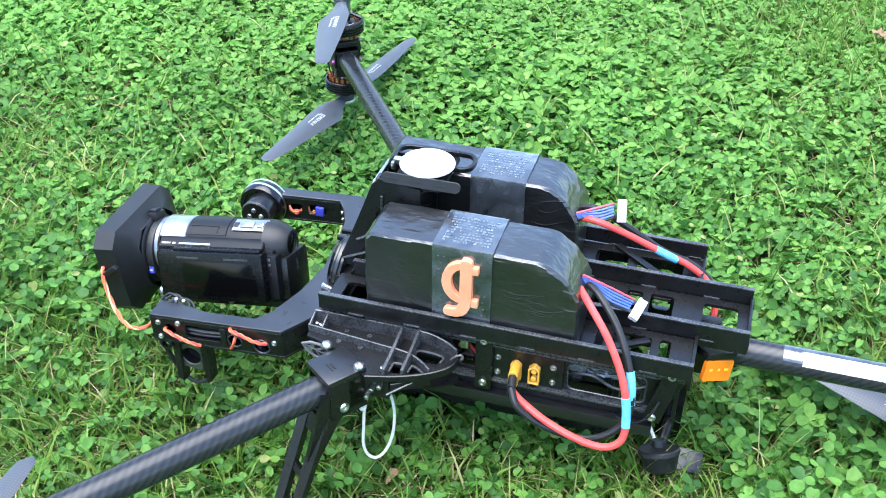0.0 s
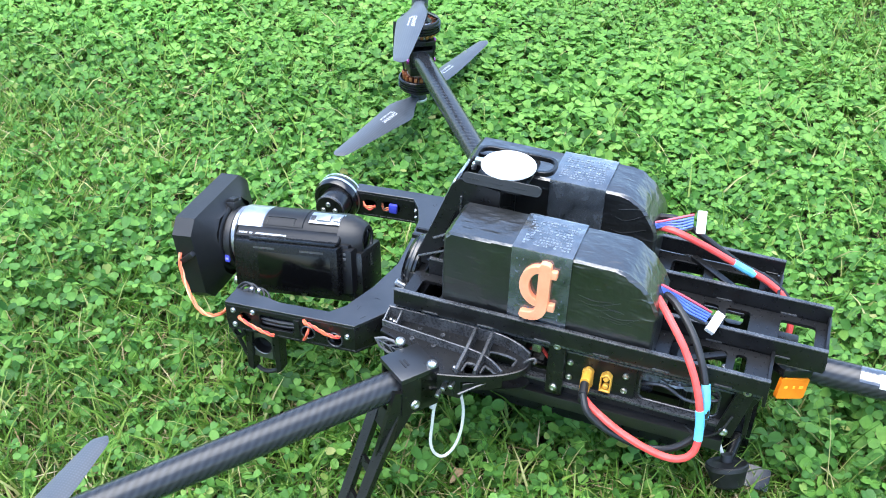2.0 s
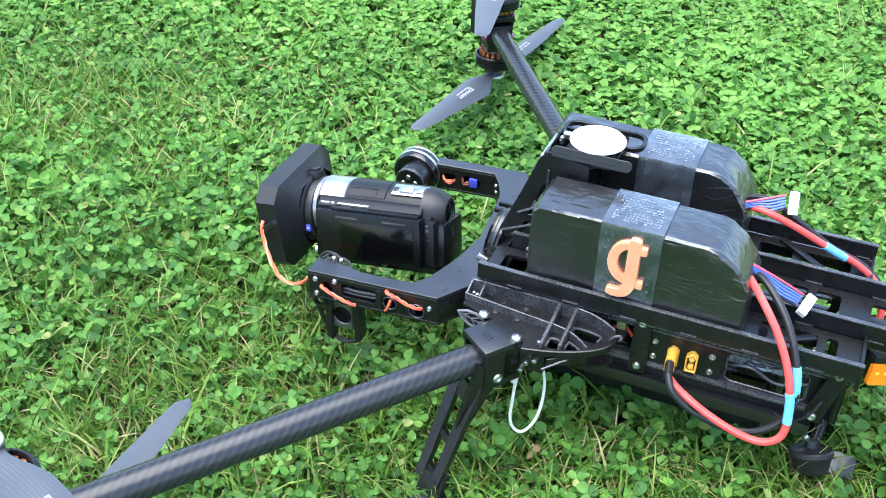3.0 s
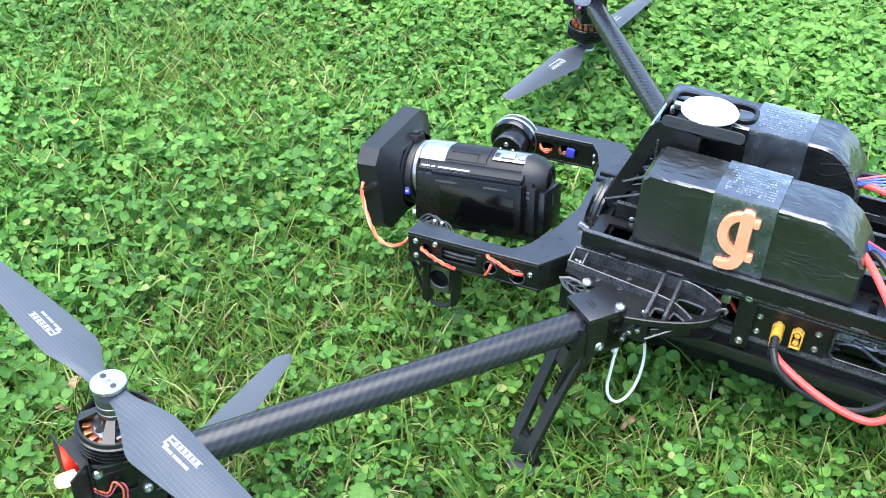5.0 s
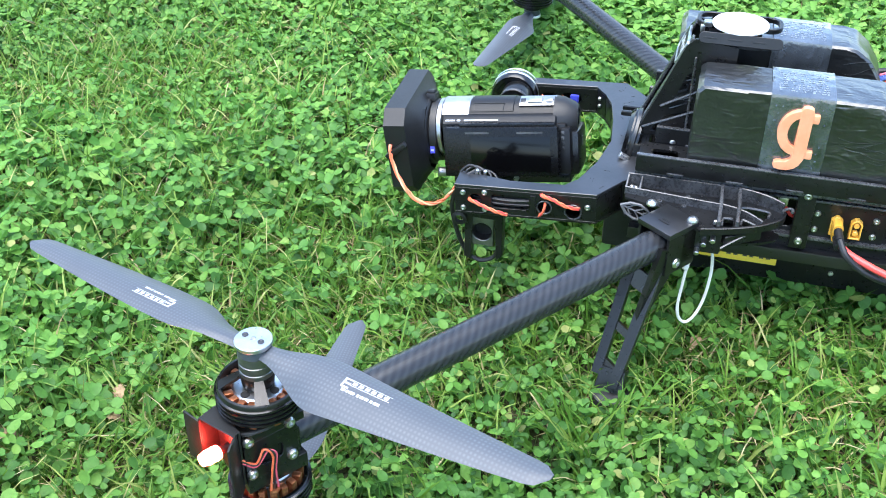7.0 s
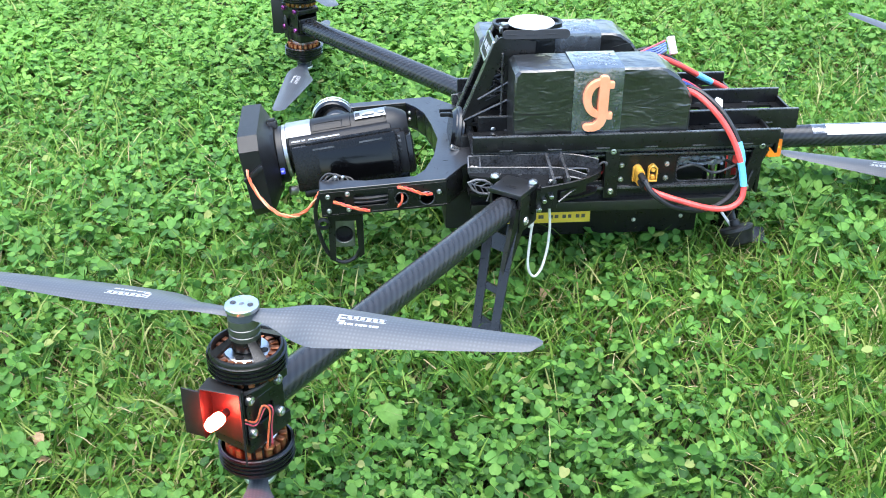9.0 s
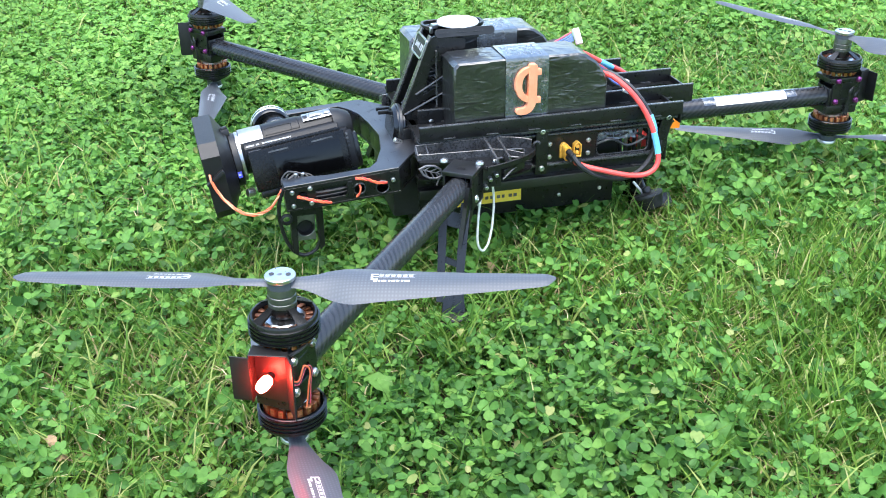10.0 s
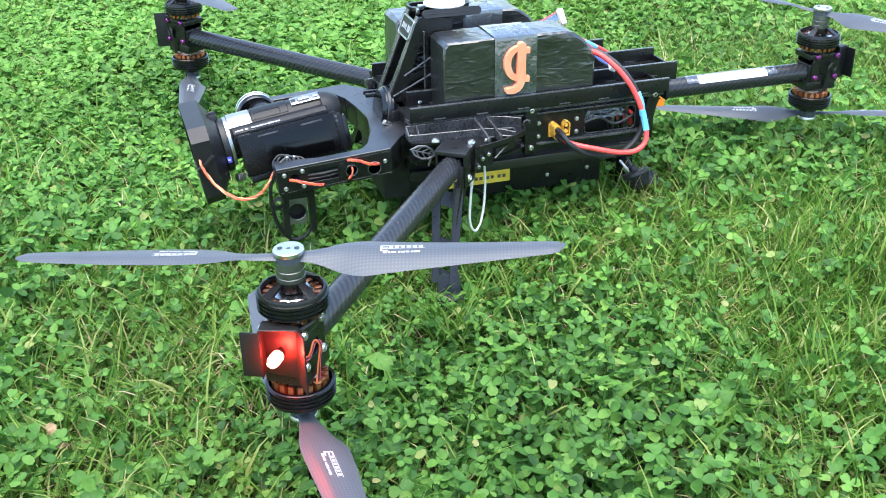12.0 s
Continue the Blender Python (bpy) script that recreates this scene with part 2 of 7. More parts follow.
def part(name, bm, mat, parent, label="", at=None):
    """Links a bmesh (or a ready mesh) as one part under a thing or a part."""
    base = BASE[parent]
    if isinstance(bm, bpy.types.Mesh):
        me = bm
    else:
        if at is None:
            bmesh.ops.translate(bm, vec=-base, verts=bm.verts)
        me = mesh_of(bm, name, mat)
    ob = new(name, me)
    ob.parent = parent
    if at is not None:
        ob.matrix_basis = Matrix.Translation(-base) @ at
        BASE[ob] = Vector((0, 0, 0))
    else:
        BASE[ob] = base
    if label:
        ob["label"] = label
    return ob


def box(bm, lo, hi, bevel=0.001, m=None):
    lo, hi = Vector(lo), Vector(hi)
    r = bmesh.ops.create_cube(bm, size=1)
    vs = r["verts"]
    for v in vs:
        v.co = Vector(((v.co.x + 0.5) * (hi.x - lo.x) + lo.x, (v.co.y + 0.5) * (hi.y - lo.y) + lo.y, (v.co.z + 0.5) * (hi.z - lo.z) + lo.z))
    if bevel:
        es = list({e for v in vs for e in v.link_edges})
        out = bmesh.ops.bevel(bm, geom=es, offset=bevel, segments=2, affect="EDGES", profile=0.6, clamp_overlap=True)
        vs = list({v for f in out["faces"] for v in f.verts} | {v for v in vs if v.is_valid})
        seen, todo = set(vs), list(vs)
        while todo:
            v = todo.pop()
            for e in v.link_edges:
                o = e.other_vert(v)
                if o not in seen:
                    seen.add(o)
                    todo.append(o)
        vs = list(seen)
    if m is not None:
        bmesh.ops.transform(bm, matrix=m, verts=vs)
    return bm


def lathe(bm, profile, p0=(0, 0, 0), way=(0, 0, 1), seg=28):
    """Turns a profile of (radius, height) pairs round an axis from p0 along way."""
    q = Vector(way).normalized().to_track_quat("Z", "Y").to_matrix()
    p0 = Vector(p0)
    rings = []
    for r, h in profile:
        if r < 1e-6:
            rings.append([bm.verts.new(p0 + q @ Vector((0, 0, h)))])
        else:
            rings.append([bm.verts.new(p0 + q @ Vector((r * math.cos(2 * math.pi * i / seg), r * math.sin(2 * math.pi * i / seg), h))) for i in range(seg)])
    for a, b in zip(rings, rings[1:]):
        for i in range(seg):
            j = (i + 1) % seg
            loop = [a[i % len(a)], a[j % len(a)], b[j % len(b)], b[i % len(b)]]
            loop = list(dict.fromkeys(loop))
            if len(loop) > 2:
                bm.faces.new(loop)
    return bm


def rod(bm, p0, p1, r, seg=12, bevel=0.0004):
    p0, p1 = Vector(p0), Vector(p1)
    h = (p1 - p0).length
    b = min(bevel, r * 0.5)
    return lathe(bm, [(0, 0), (r - b, 0), (r, b), (r, h - b), (r - b, h), (0, h)], p0, p1 - p0, seg)


def bolt(bm, p, way, r=0.0035, h=0.002):
    """A button-head screw with a dimple."""
    return lathe(bm, [(r * 1.0, 0), (r, h * 0.4), (r * 0.8, h * 0.85), (r * 0.45, h), (r * 0.4, h * 0.6), (0, h * 0.6)], p, way, 12)


def smooth_line(points, steps=8):
    pts = [Vector(p) for p in points]
    pts = [pts[0] * 2 - pts[1], *pts, pts[-1] * 2 - pts[-2]]
    out = []
    for a, b, c, d in zip(pts, pts[1:], pts[2:], pts[3:]):
        for i in range(steps):
            t = i / steps
            out.append(0.5 * ((2 * b) + (c - a) * t + (2 * a - 5 * b + 4 * c - d) * t * t + (3 * b - a - 3 * c + d) * t ** 3))
    out.append(pts[-2])
    return out


def hose(bm, points, r, seg=8, steps=8, smooth=True):
    """A round cable along a smooth line."""
    line = smooth_line(points, steps) if smooth else [Vector(p) for p in points]
    rings, side = [], None
    for i, p in enumerate(line):
        d = (line[min(i + 1, len(line) - 1)] - line[max(i - 1, 0)]).normalized()
        if side is None:
            side = d.orthogonal().normalized()
        side = (side - d * side.dot(d)).normalized()
        up = d.cross(side)
        rings.append([bm.verts.new(p + r * (side * math.cos(2 * math.pi * k / seg) + up * math.sin(2 * math.pi * k / seg))) for k in range(seg)])
    for a, b in zip(rings, rings[1:]):
        for k in range(seg):
            bm.faces.new((a[k], a[(k + 1) % seg], b[(k + 1) % seg], b[k]))
    bm.faces.new(rings[0][::-1])
    bm.faces.new(rings[-1])
    return bm


AXES = {"x": lambda u, v, d: (d, u, v), "y": lambda u, v, d: (u, d, v), "z": lambda u, v, d: (u, v, d)}


def plate(bm, outer, holes, axis, d0, d1, m=None, rim=0.0004):
    """A flat plate with cut-outs: outlines in the plane across the axis, from depth d0 to d1."""
    to = AXES[axis]
    loops = [outer, *holes]
    tris = tessellate_polygon([[Vector((u, v, 0)) for u, v in loop] for loop in loops])
    flat = [p for loop in loops for p in loop]
    low = [bm.verts.new(to(u, v, d0)) for u, v in flat]
    high = [bm.verts.new(to(u, v, d1)) for u, v in flat]
    for a, b, c in tris:
        if len({a, b, c}) == 3:
            bm.faces.new((low[a], low[c], low[b]))
            bm.faces.new((high[a], high[b], high[c]))
    k = 0
    for loop in loops:
        n = len(loop)
        for i in range(n):
            j = (i + 1) % n
            bm.faces.new((low[k + i], low[k + j], high[k + j], high[k + i]))
        k += n
    if m is not None:
        bmesh.ops.transform(bm, matrix=m, verts=low + high)
    if rim:
        # a thin worn facet along every rim
        k, es = 0, []
        for loop in loops:
            n = len(loop)
            for row in (low, high):
                es += [bm.edges.get((row[k + i], row[k + (i + 1) % n])) for i in range(n)]
            k += n
        bmesh.ops.recalc_face_normals(bm, faces=bm.faces)
        bmesh.ops.bevel(bm, geom=[e for e in es if e], offset=rim, segments=1, affect="EDGES", clamp_overlap=True)
    return bm


def rounded(u0, u1, v0, v1, r, n=4):
    out = []
    for cu, cv, a0 in ((u1 - r, v1 - r, 0), (u0 + r, v1 - r, 90), (u0 + r, v0 + r, 180), (u1 - r, v0 + r, 270)):
        for i in range(n + 1):
            a = radians(a0 + 90 * i / n)
            out.append((cu + r * math.cos(a), cv + r * math.sin(a)))
    return out


def ring_2d(cu, cv, r, n=20):
    return [(cu + r * math.cos(2 * math.pi * i / n), cv + r * math.sin(2 * math.pi * i / n)) for i in range(n)]


def mirrored(points):
    return [(x, -y, *rest) for x, y, *rest in points]


# ---- the aircraft ----
ARM_Z = 0.122
MOTORS = {"near": (-0.298, -0.395), "far": (-0.299, 0.408), "tail": (0.383, 0.0)}
HINGE = {"near": (-0.098, -0.126), "far": (-0.098, 0.126), "tail": (0.150, 0.0)}
drone = thing("tricopter_drone", (0, 0, 0), "black folding tricopter drone with carbon fibre arms standing on the lawn", "drone")


def tray_floor(y0, y1, x0, x1, windows):
    bm = bmesh.new()
    plate(bm, rounded(x0, x1, y0, y1, 0.002), [rounded(a, b, c, d, 0.003) for a, b, c, d in windows], "z", 0.1475, 0.1500)
    return bm


# battery trays: three shallow channels side by side, with upright lips
LIPS = [(-0.0785, -0.128, 0.150), (-0.0305, -0.118, 0.185), (0.0235, -0.118, 0.185), (0.0730, -0.128, 0.146)]
centre_tray = part("centre_tray", tray_floor(-0.0285, 0.0215, -0.118, 0.185, [(-0.06, -0.02, -0.018, 0.012), (0.0, 0.05, -0.018, 0.012), (0.066, 0.084, -0.012, 0.012), (0.092, 0.104, -0.020, 0.014), (0.110, 0.128, -0.020, 0.014), (0.150, 0.176, -0.020, 0.014)]), BLACK, drone)
part("side_tray", tray_floor(-0.0765, -0.0325, -0.128, 0.150, [(-0.118, -0.098, -0.064, -0.042), (0.078, 0.084, -0.066, -0.040), (0.090, 0.118, -0.066, -0.040), (0.124, 0.132, -0.066, -0.040)]), BLACK, drone)
part("side_tray", tray_floor(0.0255, 0.0710, -0.128, 0.146, [(0.060, 0.086, 0.036, 0.062), (0.094, 0.130, 0.036, 0.062)]), BLACK, drone)
for y, x0, x1 in LIPS:
    bm = bmesh.new()
    box(bm, (x0, y - 0.0012, 0.1500 if abs(y) > 0.05 else 0.1440), (x1, y + 0.0012, 0.1635), 0.0006)
    lip = part("tray_lip", bm, BLACK, drone)
    # thin strip coloured pale for the highlight along the lip's folded top
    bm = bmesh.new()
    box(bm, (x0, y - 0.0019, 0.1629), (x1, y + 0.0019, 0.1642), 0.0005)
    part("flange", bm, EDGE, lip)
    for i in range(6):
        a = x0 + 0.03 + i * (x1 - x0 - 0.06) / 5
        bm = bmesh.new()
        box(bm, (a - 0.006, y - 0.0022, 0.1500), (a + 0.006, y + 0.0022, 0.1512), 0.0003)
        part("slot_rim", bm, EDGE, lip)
bm = bmesh.new()
box(bm, (0.1835, -0.0305, 0.1450), (0.1858, 0.0235, 0.1560), 0.0005)
part("end_wall", bm, BLACK, drone)
for y0, y1, x in ((-0.0785, -0.032, 0.149), (0.025, 0.073, 0.145)):
    bm = bmesh.new()
    box(bm, (x - 0.0012, y0, 0.1400), (x + 0.0012, y1, 0.1545), 0.0005)
    part("end_wall", bm, BLACK, drone)
# two diagonal stays in the near tray
bm = bmesh.new()
box(bm, (-0.004, -0.003, 0), (0.050, 0.003, 0.0025), 0.0006, Matrix.Translation((0.074, -0.072, 0.1505)) @ Matrix.Rotation(radians(32), 4, "Z"))
part("stay", bm, BLACK, drone)
bm = bmesh.new()
box(bm, (-0.004, -0.003, 0), (0.042, 0.003, 0.0025), 0.0006, Matrix.Translation((0.078, 0.067, 0.1505)) @ Matrix.Rotation(radians(-40), 4, "Z"))
part("stay", bm, BLACK, drone)

# side plates with long windows, upper and lower rails
for s in (-1, 1):
    bm = bmesh.new()
    plate(bm, [(-0.128, 0.084), (0.126, 0.084), (0.130, 0.098), (0.147, 0.136), (0.147, 0.147), (-0.128, 0.147)],
          [*([rounded(0.0625, 0.1200, 0.1095, 0.1345, 0.005)] if s < 0 else [rounded(0.066, 0.104, 0.098, 0.139, 0.004), rounded(0.109, 0.124, 0.098, 0.139, 0.004)]),
           rounded(-0.026, -0.006, 0.112, 0.135, 0.003), rounded(-0.120, -0.034, 0.100, 0.106, 0.002)], "y", s * 0.0655 - 0.001, s * 0.0655 + 0.001)
    side = part("side_plate", bm, BLACK, drone)
    for u0, u1, v0, v1, r in ((0.0625, 0.1200, 0.1095, 0.1345, 0.005), (-0.120, -0.034, 0.100, 0.106, 0.002))[0 if s < 0 else 1:]:
        bm = bmesh.new()
        loop = [(u, s * 0.0668, v) for u, v in rounded(u0, u1, v0, v1, r)]
        hose(bm, loop + loop[:1], 0.0007, 6, 1, False)
        part("window_rim", bm, EDGE, side)
    # the thinner rails carry their sky glints in the paler colour
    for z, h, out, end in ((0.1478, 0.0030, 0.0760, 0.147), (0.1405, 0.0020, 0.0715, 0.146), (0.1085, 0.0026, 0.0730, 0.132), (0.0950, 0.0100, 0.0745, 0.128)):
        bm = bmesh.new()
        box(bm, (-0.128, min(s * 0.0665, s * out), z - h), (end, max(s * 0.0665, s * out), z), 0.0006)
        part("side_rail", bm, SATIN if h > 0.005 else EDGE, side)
    bm = bmesh.new()
    box(bm, (-0.127, s * 0.040 - 0.003, 0.078), (0.122, s * 0.040 + 0.003, 0.096), 0.001)
    part("lower_beam", bm, BLACK, drone)
for x in (-0.124, -0.03, 0.06, 0.142):
    bm = bmesh.new()
    box(bm, (x - 0.0015, -0.064, 0.094), (x + 0.0015, 0.064, 0.1465), 0.0005)
    part("bulkhead", bm, BLACK, drone)

# inner electronics that show through the windows
for lo, hi, mat, lab in (((-0.02, -0.03, 0.102), (0.055, 0.03, 0.125), MATTE, ""), ((0.07, -0.045, 0.1), (0.10, -0.01, 0.128), MATTE, ""), ((0.116, -0.05, 0.105), (0.130, -0.03, 0.118), RED, "small red component")):
    bm = bmesh.new()
    box(bm, lo, hi, 0.002)
    part("electronics_box", bm, mat, drone, lab)
# crumpled clear film over the wiring
bm = bmesh.new()
film_rows = [[bm.verts.new((0.0630 + 0.0450 * i / 18, -0.0615 + 0.0050 * noise.noise(Vector((i * 0.9, j * 0.8, 4.2))), 0.1225 + 0.0125 * j / 6)) for i in range(19)] for j in range(7)]
for a, b in zip(film_rows, film_rows[1:]):
    for i in range(18):
        bm.faces.new((a[i], a[i + 1], b[i + 1], b[i]))
part("plastic_film", bm, FILM, drone, "crumpled clear plastic film")
for i in range(5):
    bm = bmesh.new()
    rod(bm, (0.094 + 0.008 * i, -0.055 + 0.004 * (i % 2), 0.098), (0.094 + 0.008 * i, -0.055 + 0.004 * (i % 2), 0.146), 0.0022)
    part("standoff", bm, METAL if i % 2 else BLACK, drone)
for i, pts in enumerate((((0.062, -0.06, 0.118), (0.08, -0.064, 0.124), (0.1, -0.063, 0.115), (0.124, -0.06, 0.122)),
                         ((0.066, -0.058, 0.13), (0.085, -0.061, 0.126), (0.106, -0.06, 0.128), (0.13, -0.055, 0.112)),
                         ((-0.024, -0.055, 0.12), (-0.016, -0.06, 0.128), (-0.006, -0.058, 0.116), (0.004, -0.05, 0.12)))):
    bm = bmesh.new()
    hose(bm, pts, 0.0014, 6, 5)
    part("inner_wire", bm, (GUNMETAL, BLACK_WIRE, RED)[i], drone)

# underslung equipment box
bm = bmesh.new()
box(bm, (-0.128, -0.036, 0.040), (0.098, 0.036, 0.0935), 0.0025)
belly = part("belly_box", bm, BLACK, drone)
for x, z in ((0.0355, 0.0545), (0.082, 0.057), (0.082, 0.084)):
    bm = bmesh.new()
    bolt(bm, (x, -0.036, z), (0, -1, 0), 0.0022, 0.0014)
    part("screw", bm, METAL, belly)
bm = bmesh.new()
box(bm, (-0.098, -0.0368, 0.0545), (-0.008, -0.0361, 0.0680), 0)
sticker = part("label", bm, YELLOW, belly, "yellow adhesive label with dark print")
bm = bmesh.new()
for i, (a, b) in enumerate(((-0.080, -0.073), (-0.0705, -0.0655), (-0.060, -0.0565), (-0.0545, -0.051), (-0.047, -0.0435), (-0.0415, -0.0385), (-0.034, -0.0305), (-0.0285, -0.025))):
    box(bm, (a + 0.012, -0.0374, 0.0595), (b + 0.012, -0.0369, 0.0630), 0)
part("print", bm, INK, sticker)

# connector panel
bm = bmesh.new()
plate(bm, rounded(0.0045, 0.0595, 0.1065, 0.1375, 0.002), [], "y", -0.0695, -0.0672)
panel = part("connector_panel", bm, BLACK, drone)
for x, z in ((0.010, 0.1285), (0.010, 0.1145), (0.052, 0.1285), (0.052, 0.1145)):
    bm = bmesh.new()
    bolt(bm, (x, -0.0695, z), (0, -1, 0), 0.0026, 0.0016)
    part("screw", bm, METAL, panel)


def power_socket(x, z, depth):
    bm = bmesh.new()
    w, h = 0.0042, 0.0082
    outline = [(x - w, z - h), (x + w, z - h), (x + w, z + h - 0.003), (x + w - 0.003, z + h), (x - w + 0.003, z + h), (x - w, z + h - 0.003)]
    inner = [(x + (u - x) * 0.72, z + (v - z) * 0.8) for u, v in outline]
    plate(bm, outline, [inner], "y", -0.0695 - depth, -0.0697)
    sock = part("power_socket", bm, AMBER, panel, "amber nylon power connector")
    bm = bmesh.new()
    plate(bm, inner, [], "y", -0.0695 - depth * 0.3, -0.0697)
    part("socket_floor", bm, MATTE, sock)
    bm = bmesh.new()
    for dz in (-0.0035, 0.0035):
        rod(bm, (x, -0.0698, z + dz), (x, -0.0690 - depth, z + dz), 0.0022)
    part("contact", bm, AMBER, sock)
    return sock


power_socket(0.0245, 0.1215, 0.004)
power_socket(0.0385, 0.1215, 0.006)
bm = bmesh.new()
plate(bm, rounded(0.0213, 0.0285, 0.1140, 0.1290, 0.003), [], "y", -0.0840, -0.0700)
plug = part("power_plug", bm, AMBER, drone, "amber nylon plug pushed into its socket")
bm = bmesh.new()
for z in (0.1185, 0.1245):
    rod(bm, (0.0249, -0.0835, z), (0.0262, -0.0940, z - 0.002), 0.0032)
part("heat_shrink", bm, BLACK_WIRE, plug)

# upright straps with screws
for x, z0, z1, y in ((0.000, 0.098, 0.152, -0.0745),):
    bm = bmesh.new()
    box(bm, (x - 0.0065, y, z0), (x + 0.0065, y + 0.008, z1), 0.0012)
    strap = part("upright_strap", bm, BLACK, drone)
    for z in (0.105, 0.145):
        bm = bmesh.new()
        bolt(bm, (x, y, z), (0, -1, 0), 0.0032, 0.002)
        part("screw", bm, METAL, strap)
bm = bmesh.new()
box(bm, (-0.0200, -0.0715, 0.131), (-0.0125, -0.066, 0.1395), 0.002)
part("nut_block", bm, METAL, drone, "small grey metal block")

# rear foot brackets: a slanting strap, a turned upright plate and a rubber foot
STRAP = [(0.1325, 0.1515), (0.1420, 0.1515), (0.1425, 0.1440), (0.1330, 0.1000), (0.1215, 0.1000), (0.1220, 0.1090)]
for s in (-1, 1):
    bm = bmesh.new()
    plate(bm, STRAP, [], "y", s * 0.0715, s * 0.0745)
    strap = part("rear_strap", bm, BLACK, drone)
    for x, z in ((0.137, 0.1465), (0.127, 0.105)):
        bm = bmesh.new()
        bolt(bm, (x, s * 0.0745, z), (0, s, 0), 0.0034, 0.0022)
        part("screw", bm, METAL, strap)
    bm = bmesh.new()
    plate(bm, [(-0.011, 0.018), (0.008, 0.018), (0.009, 0.140), (-0.011, 0.140)], [], "y", -0.0014, 0.0014, Matrix.Translation((0.1405, s * 0.012, 0)))
    upright = part("rear_upright", bm, GLOSS, drone)
    bm = bmesh.new()
    rod(bm, (0.140, s * 0.013, 0.050), (0.136, s * 0.039, 0.043), 0.0042)
    part("foot_arm", bm, BLACK, upright)
    bm = bmesh.new()
    lathe(bm, [(0, -0.001), (0.0100, -0.001), (0.0125, 0.001), (0.0152, 0.012), (0.0164, 0.0135), (0.0164, 0.0165), (0.0154, 0.0175), (0.0125, 0.0165), (0.0050, 0.0185), (0.0045, 0.0240), (0, 0.0250)], (0.1400, s * 0.051, 0.032), (-0.24, -s * 0.40, 0.88), 24)
    rfoot = part("rubber_foot", bm, RUBBER, drone, "round black rubber landing foot")
    bm = bmesh.new()
    rod(bm, (0.125, s * 0.029, 0.056), (0.134, s * 0.039, 0.044), 0.0014)
    part("pin", bm, WHITE, rfoot)
bm = bmesh.new()
box(bm, (-0.010, -0.009, 0.0), (0.009, 0.009, 0.0022), 0.0008, Matrix.Translation((0.1610, -0.036, 0.032)) @ Matrix.Rotation(radians(34), 4, "X") @ Matrix.Rotation(radians(12), 4, "Y"))
part("rear_skid", bm, CARBON_TUBE, drone, "flat dark skid plate behind the rear foot")

# thin loose wire by the rear foot
bm = bmesh.new()
hose(bm, [(0.098, -0.066, 0.094), (0.112, -0.078, 0.098), (0.124, -0.080, 0.108), (0.131, -0.076, 0.122)], 0.0009, 6)
part("loose_wire", bm, BLACK_WIRE, drone)


# ---- folding arm roots ----
def ribbon(bm, pts, low, high, thick, high_end=None):
    """An upright strip of wall along a line in plan; its top may fall towards the far end."""
    line = [Vector((x, y, 0)) for x, y in pts]
    high_end = high if high_end is None else high_end
    rows = []
    for i, p in enumerate(line):
        d = (line[min(i + 1, len(line) - 1)] - line[max(i - 1, 0)]).normalized()
        side = Vector((-d.y, d.x, 0)) * thick / 2
        top = high + (high_end - high) * i / (len(line) - 1)
        rows.append([bm.verts.new((q.x, q.y, z)) for q, z in ((p - side, low), (p + side, low), (p + side, top - 0.0004), (p + side * 0.4, top), (p - side * 0.4, top), (p - side, top - 0.0004))])
    for a, b in zip(rows, rows[1:]):
        for k in range(6):
            bm.faces.new((a[k], a[(k + 1) % 6], b[(k + 1) % 6], b[k]))
    bm.faces.new(rows[0][::-1])
    bm.faces.new(rows[-1])
    return bm


def plan_curve(pts, steps=6):
    return [(p.x, p.y) for p in smooth_line([(x, y, 0) for x, y in pts], steps)]


BOW = [(-0.0155, -0.0925), (-0.0185, -0.1015), (-0.0275, -0.1100), (-0.0400, -0.1170), (-0.0560, -0.1230), (-0.0740, -0.1275)]
BACK_ARCH = [(-0.0510, -0.0775), (-0.0380, -0.0790), (-0.0260, -0.0832), (-0.0165, -0.0890)]
INNER_ARCH = [(-0.0625, -0.0985), (-0.0500, -0.1000), (-0.0400, -0.1040), (-0.0310, -0.1105)]
ROOT_OUTLINE = [(-0.1320, -0.0765), (-0.0510, -0.0765), *plan_curve(BACK_ARCH)[1:], *plan_curve(BOW), (-0.0860, -0.1200), (-0.1000, -0.1060), (-0.1320, -0.0960)]
ROOT_HOLES = [[(-0.0600, -0.1085), (-0.0512, -0.1085), (-0.0512, -0.1165), (-0.0600, -0.1185)], [(-0.0468, -0.1070), (-0.0400, -0.1090), (-0.0345, -0.1125), (-0.0468, -0.1150)],
              [(-0.0468, -0.0885), (-0.0270, -0.0900), (-0.0270, -0.0990), (-0.0380, -0.0995), (-0.0468, -0.0965)]]

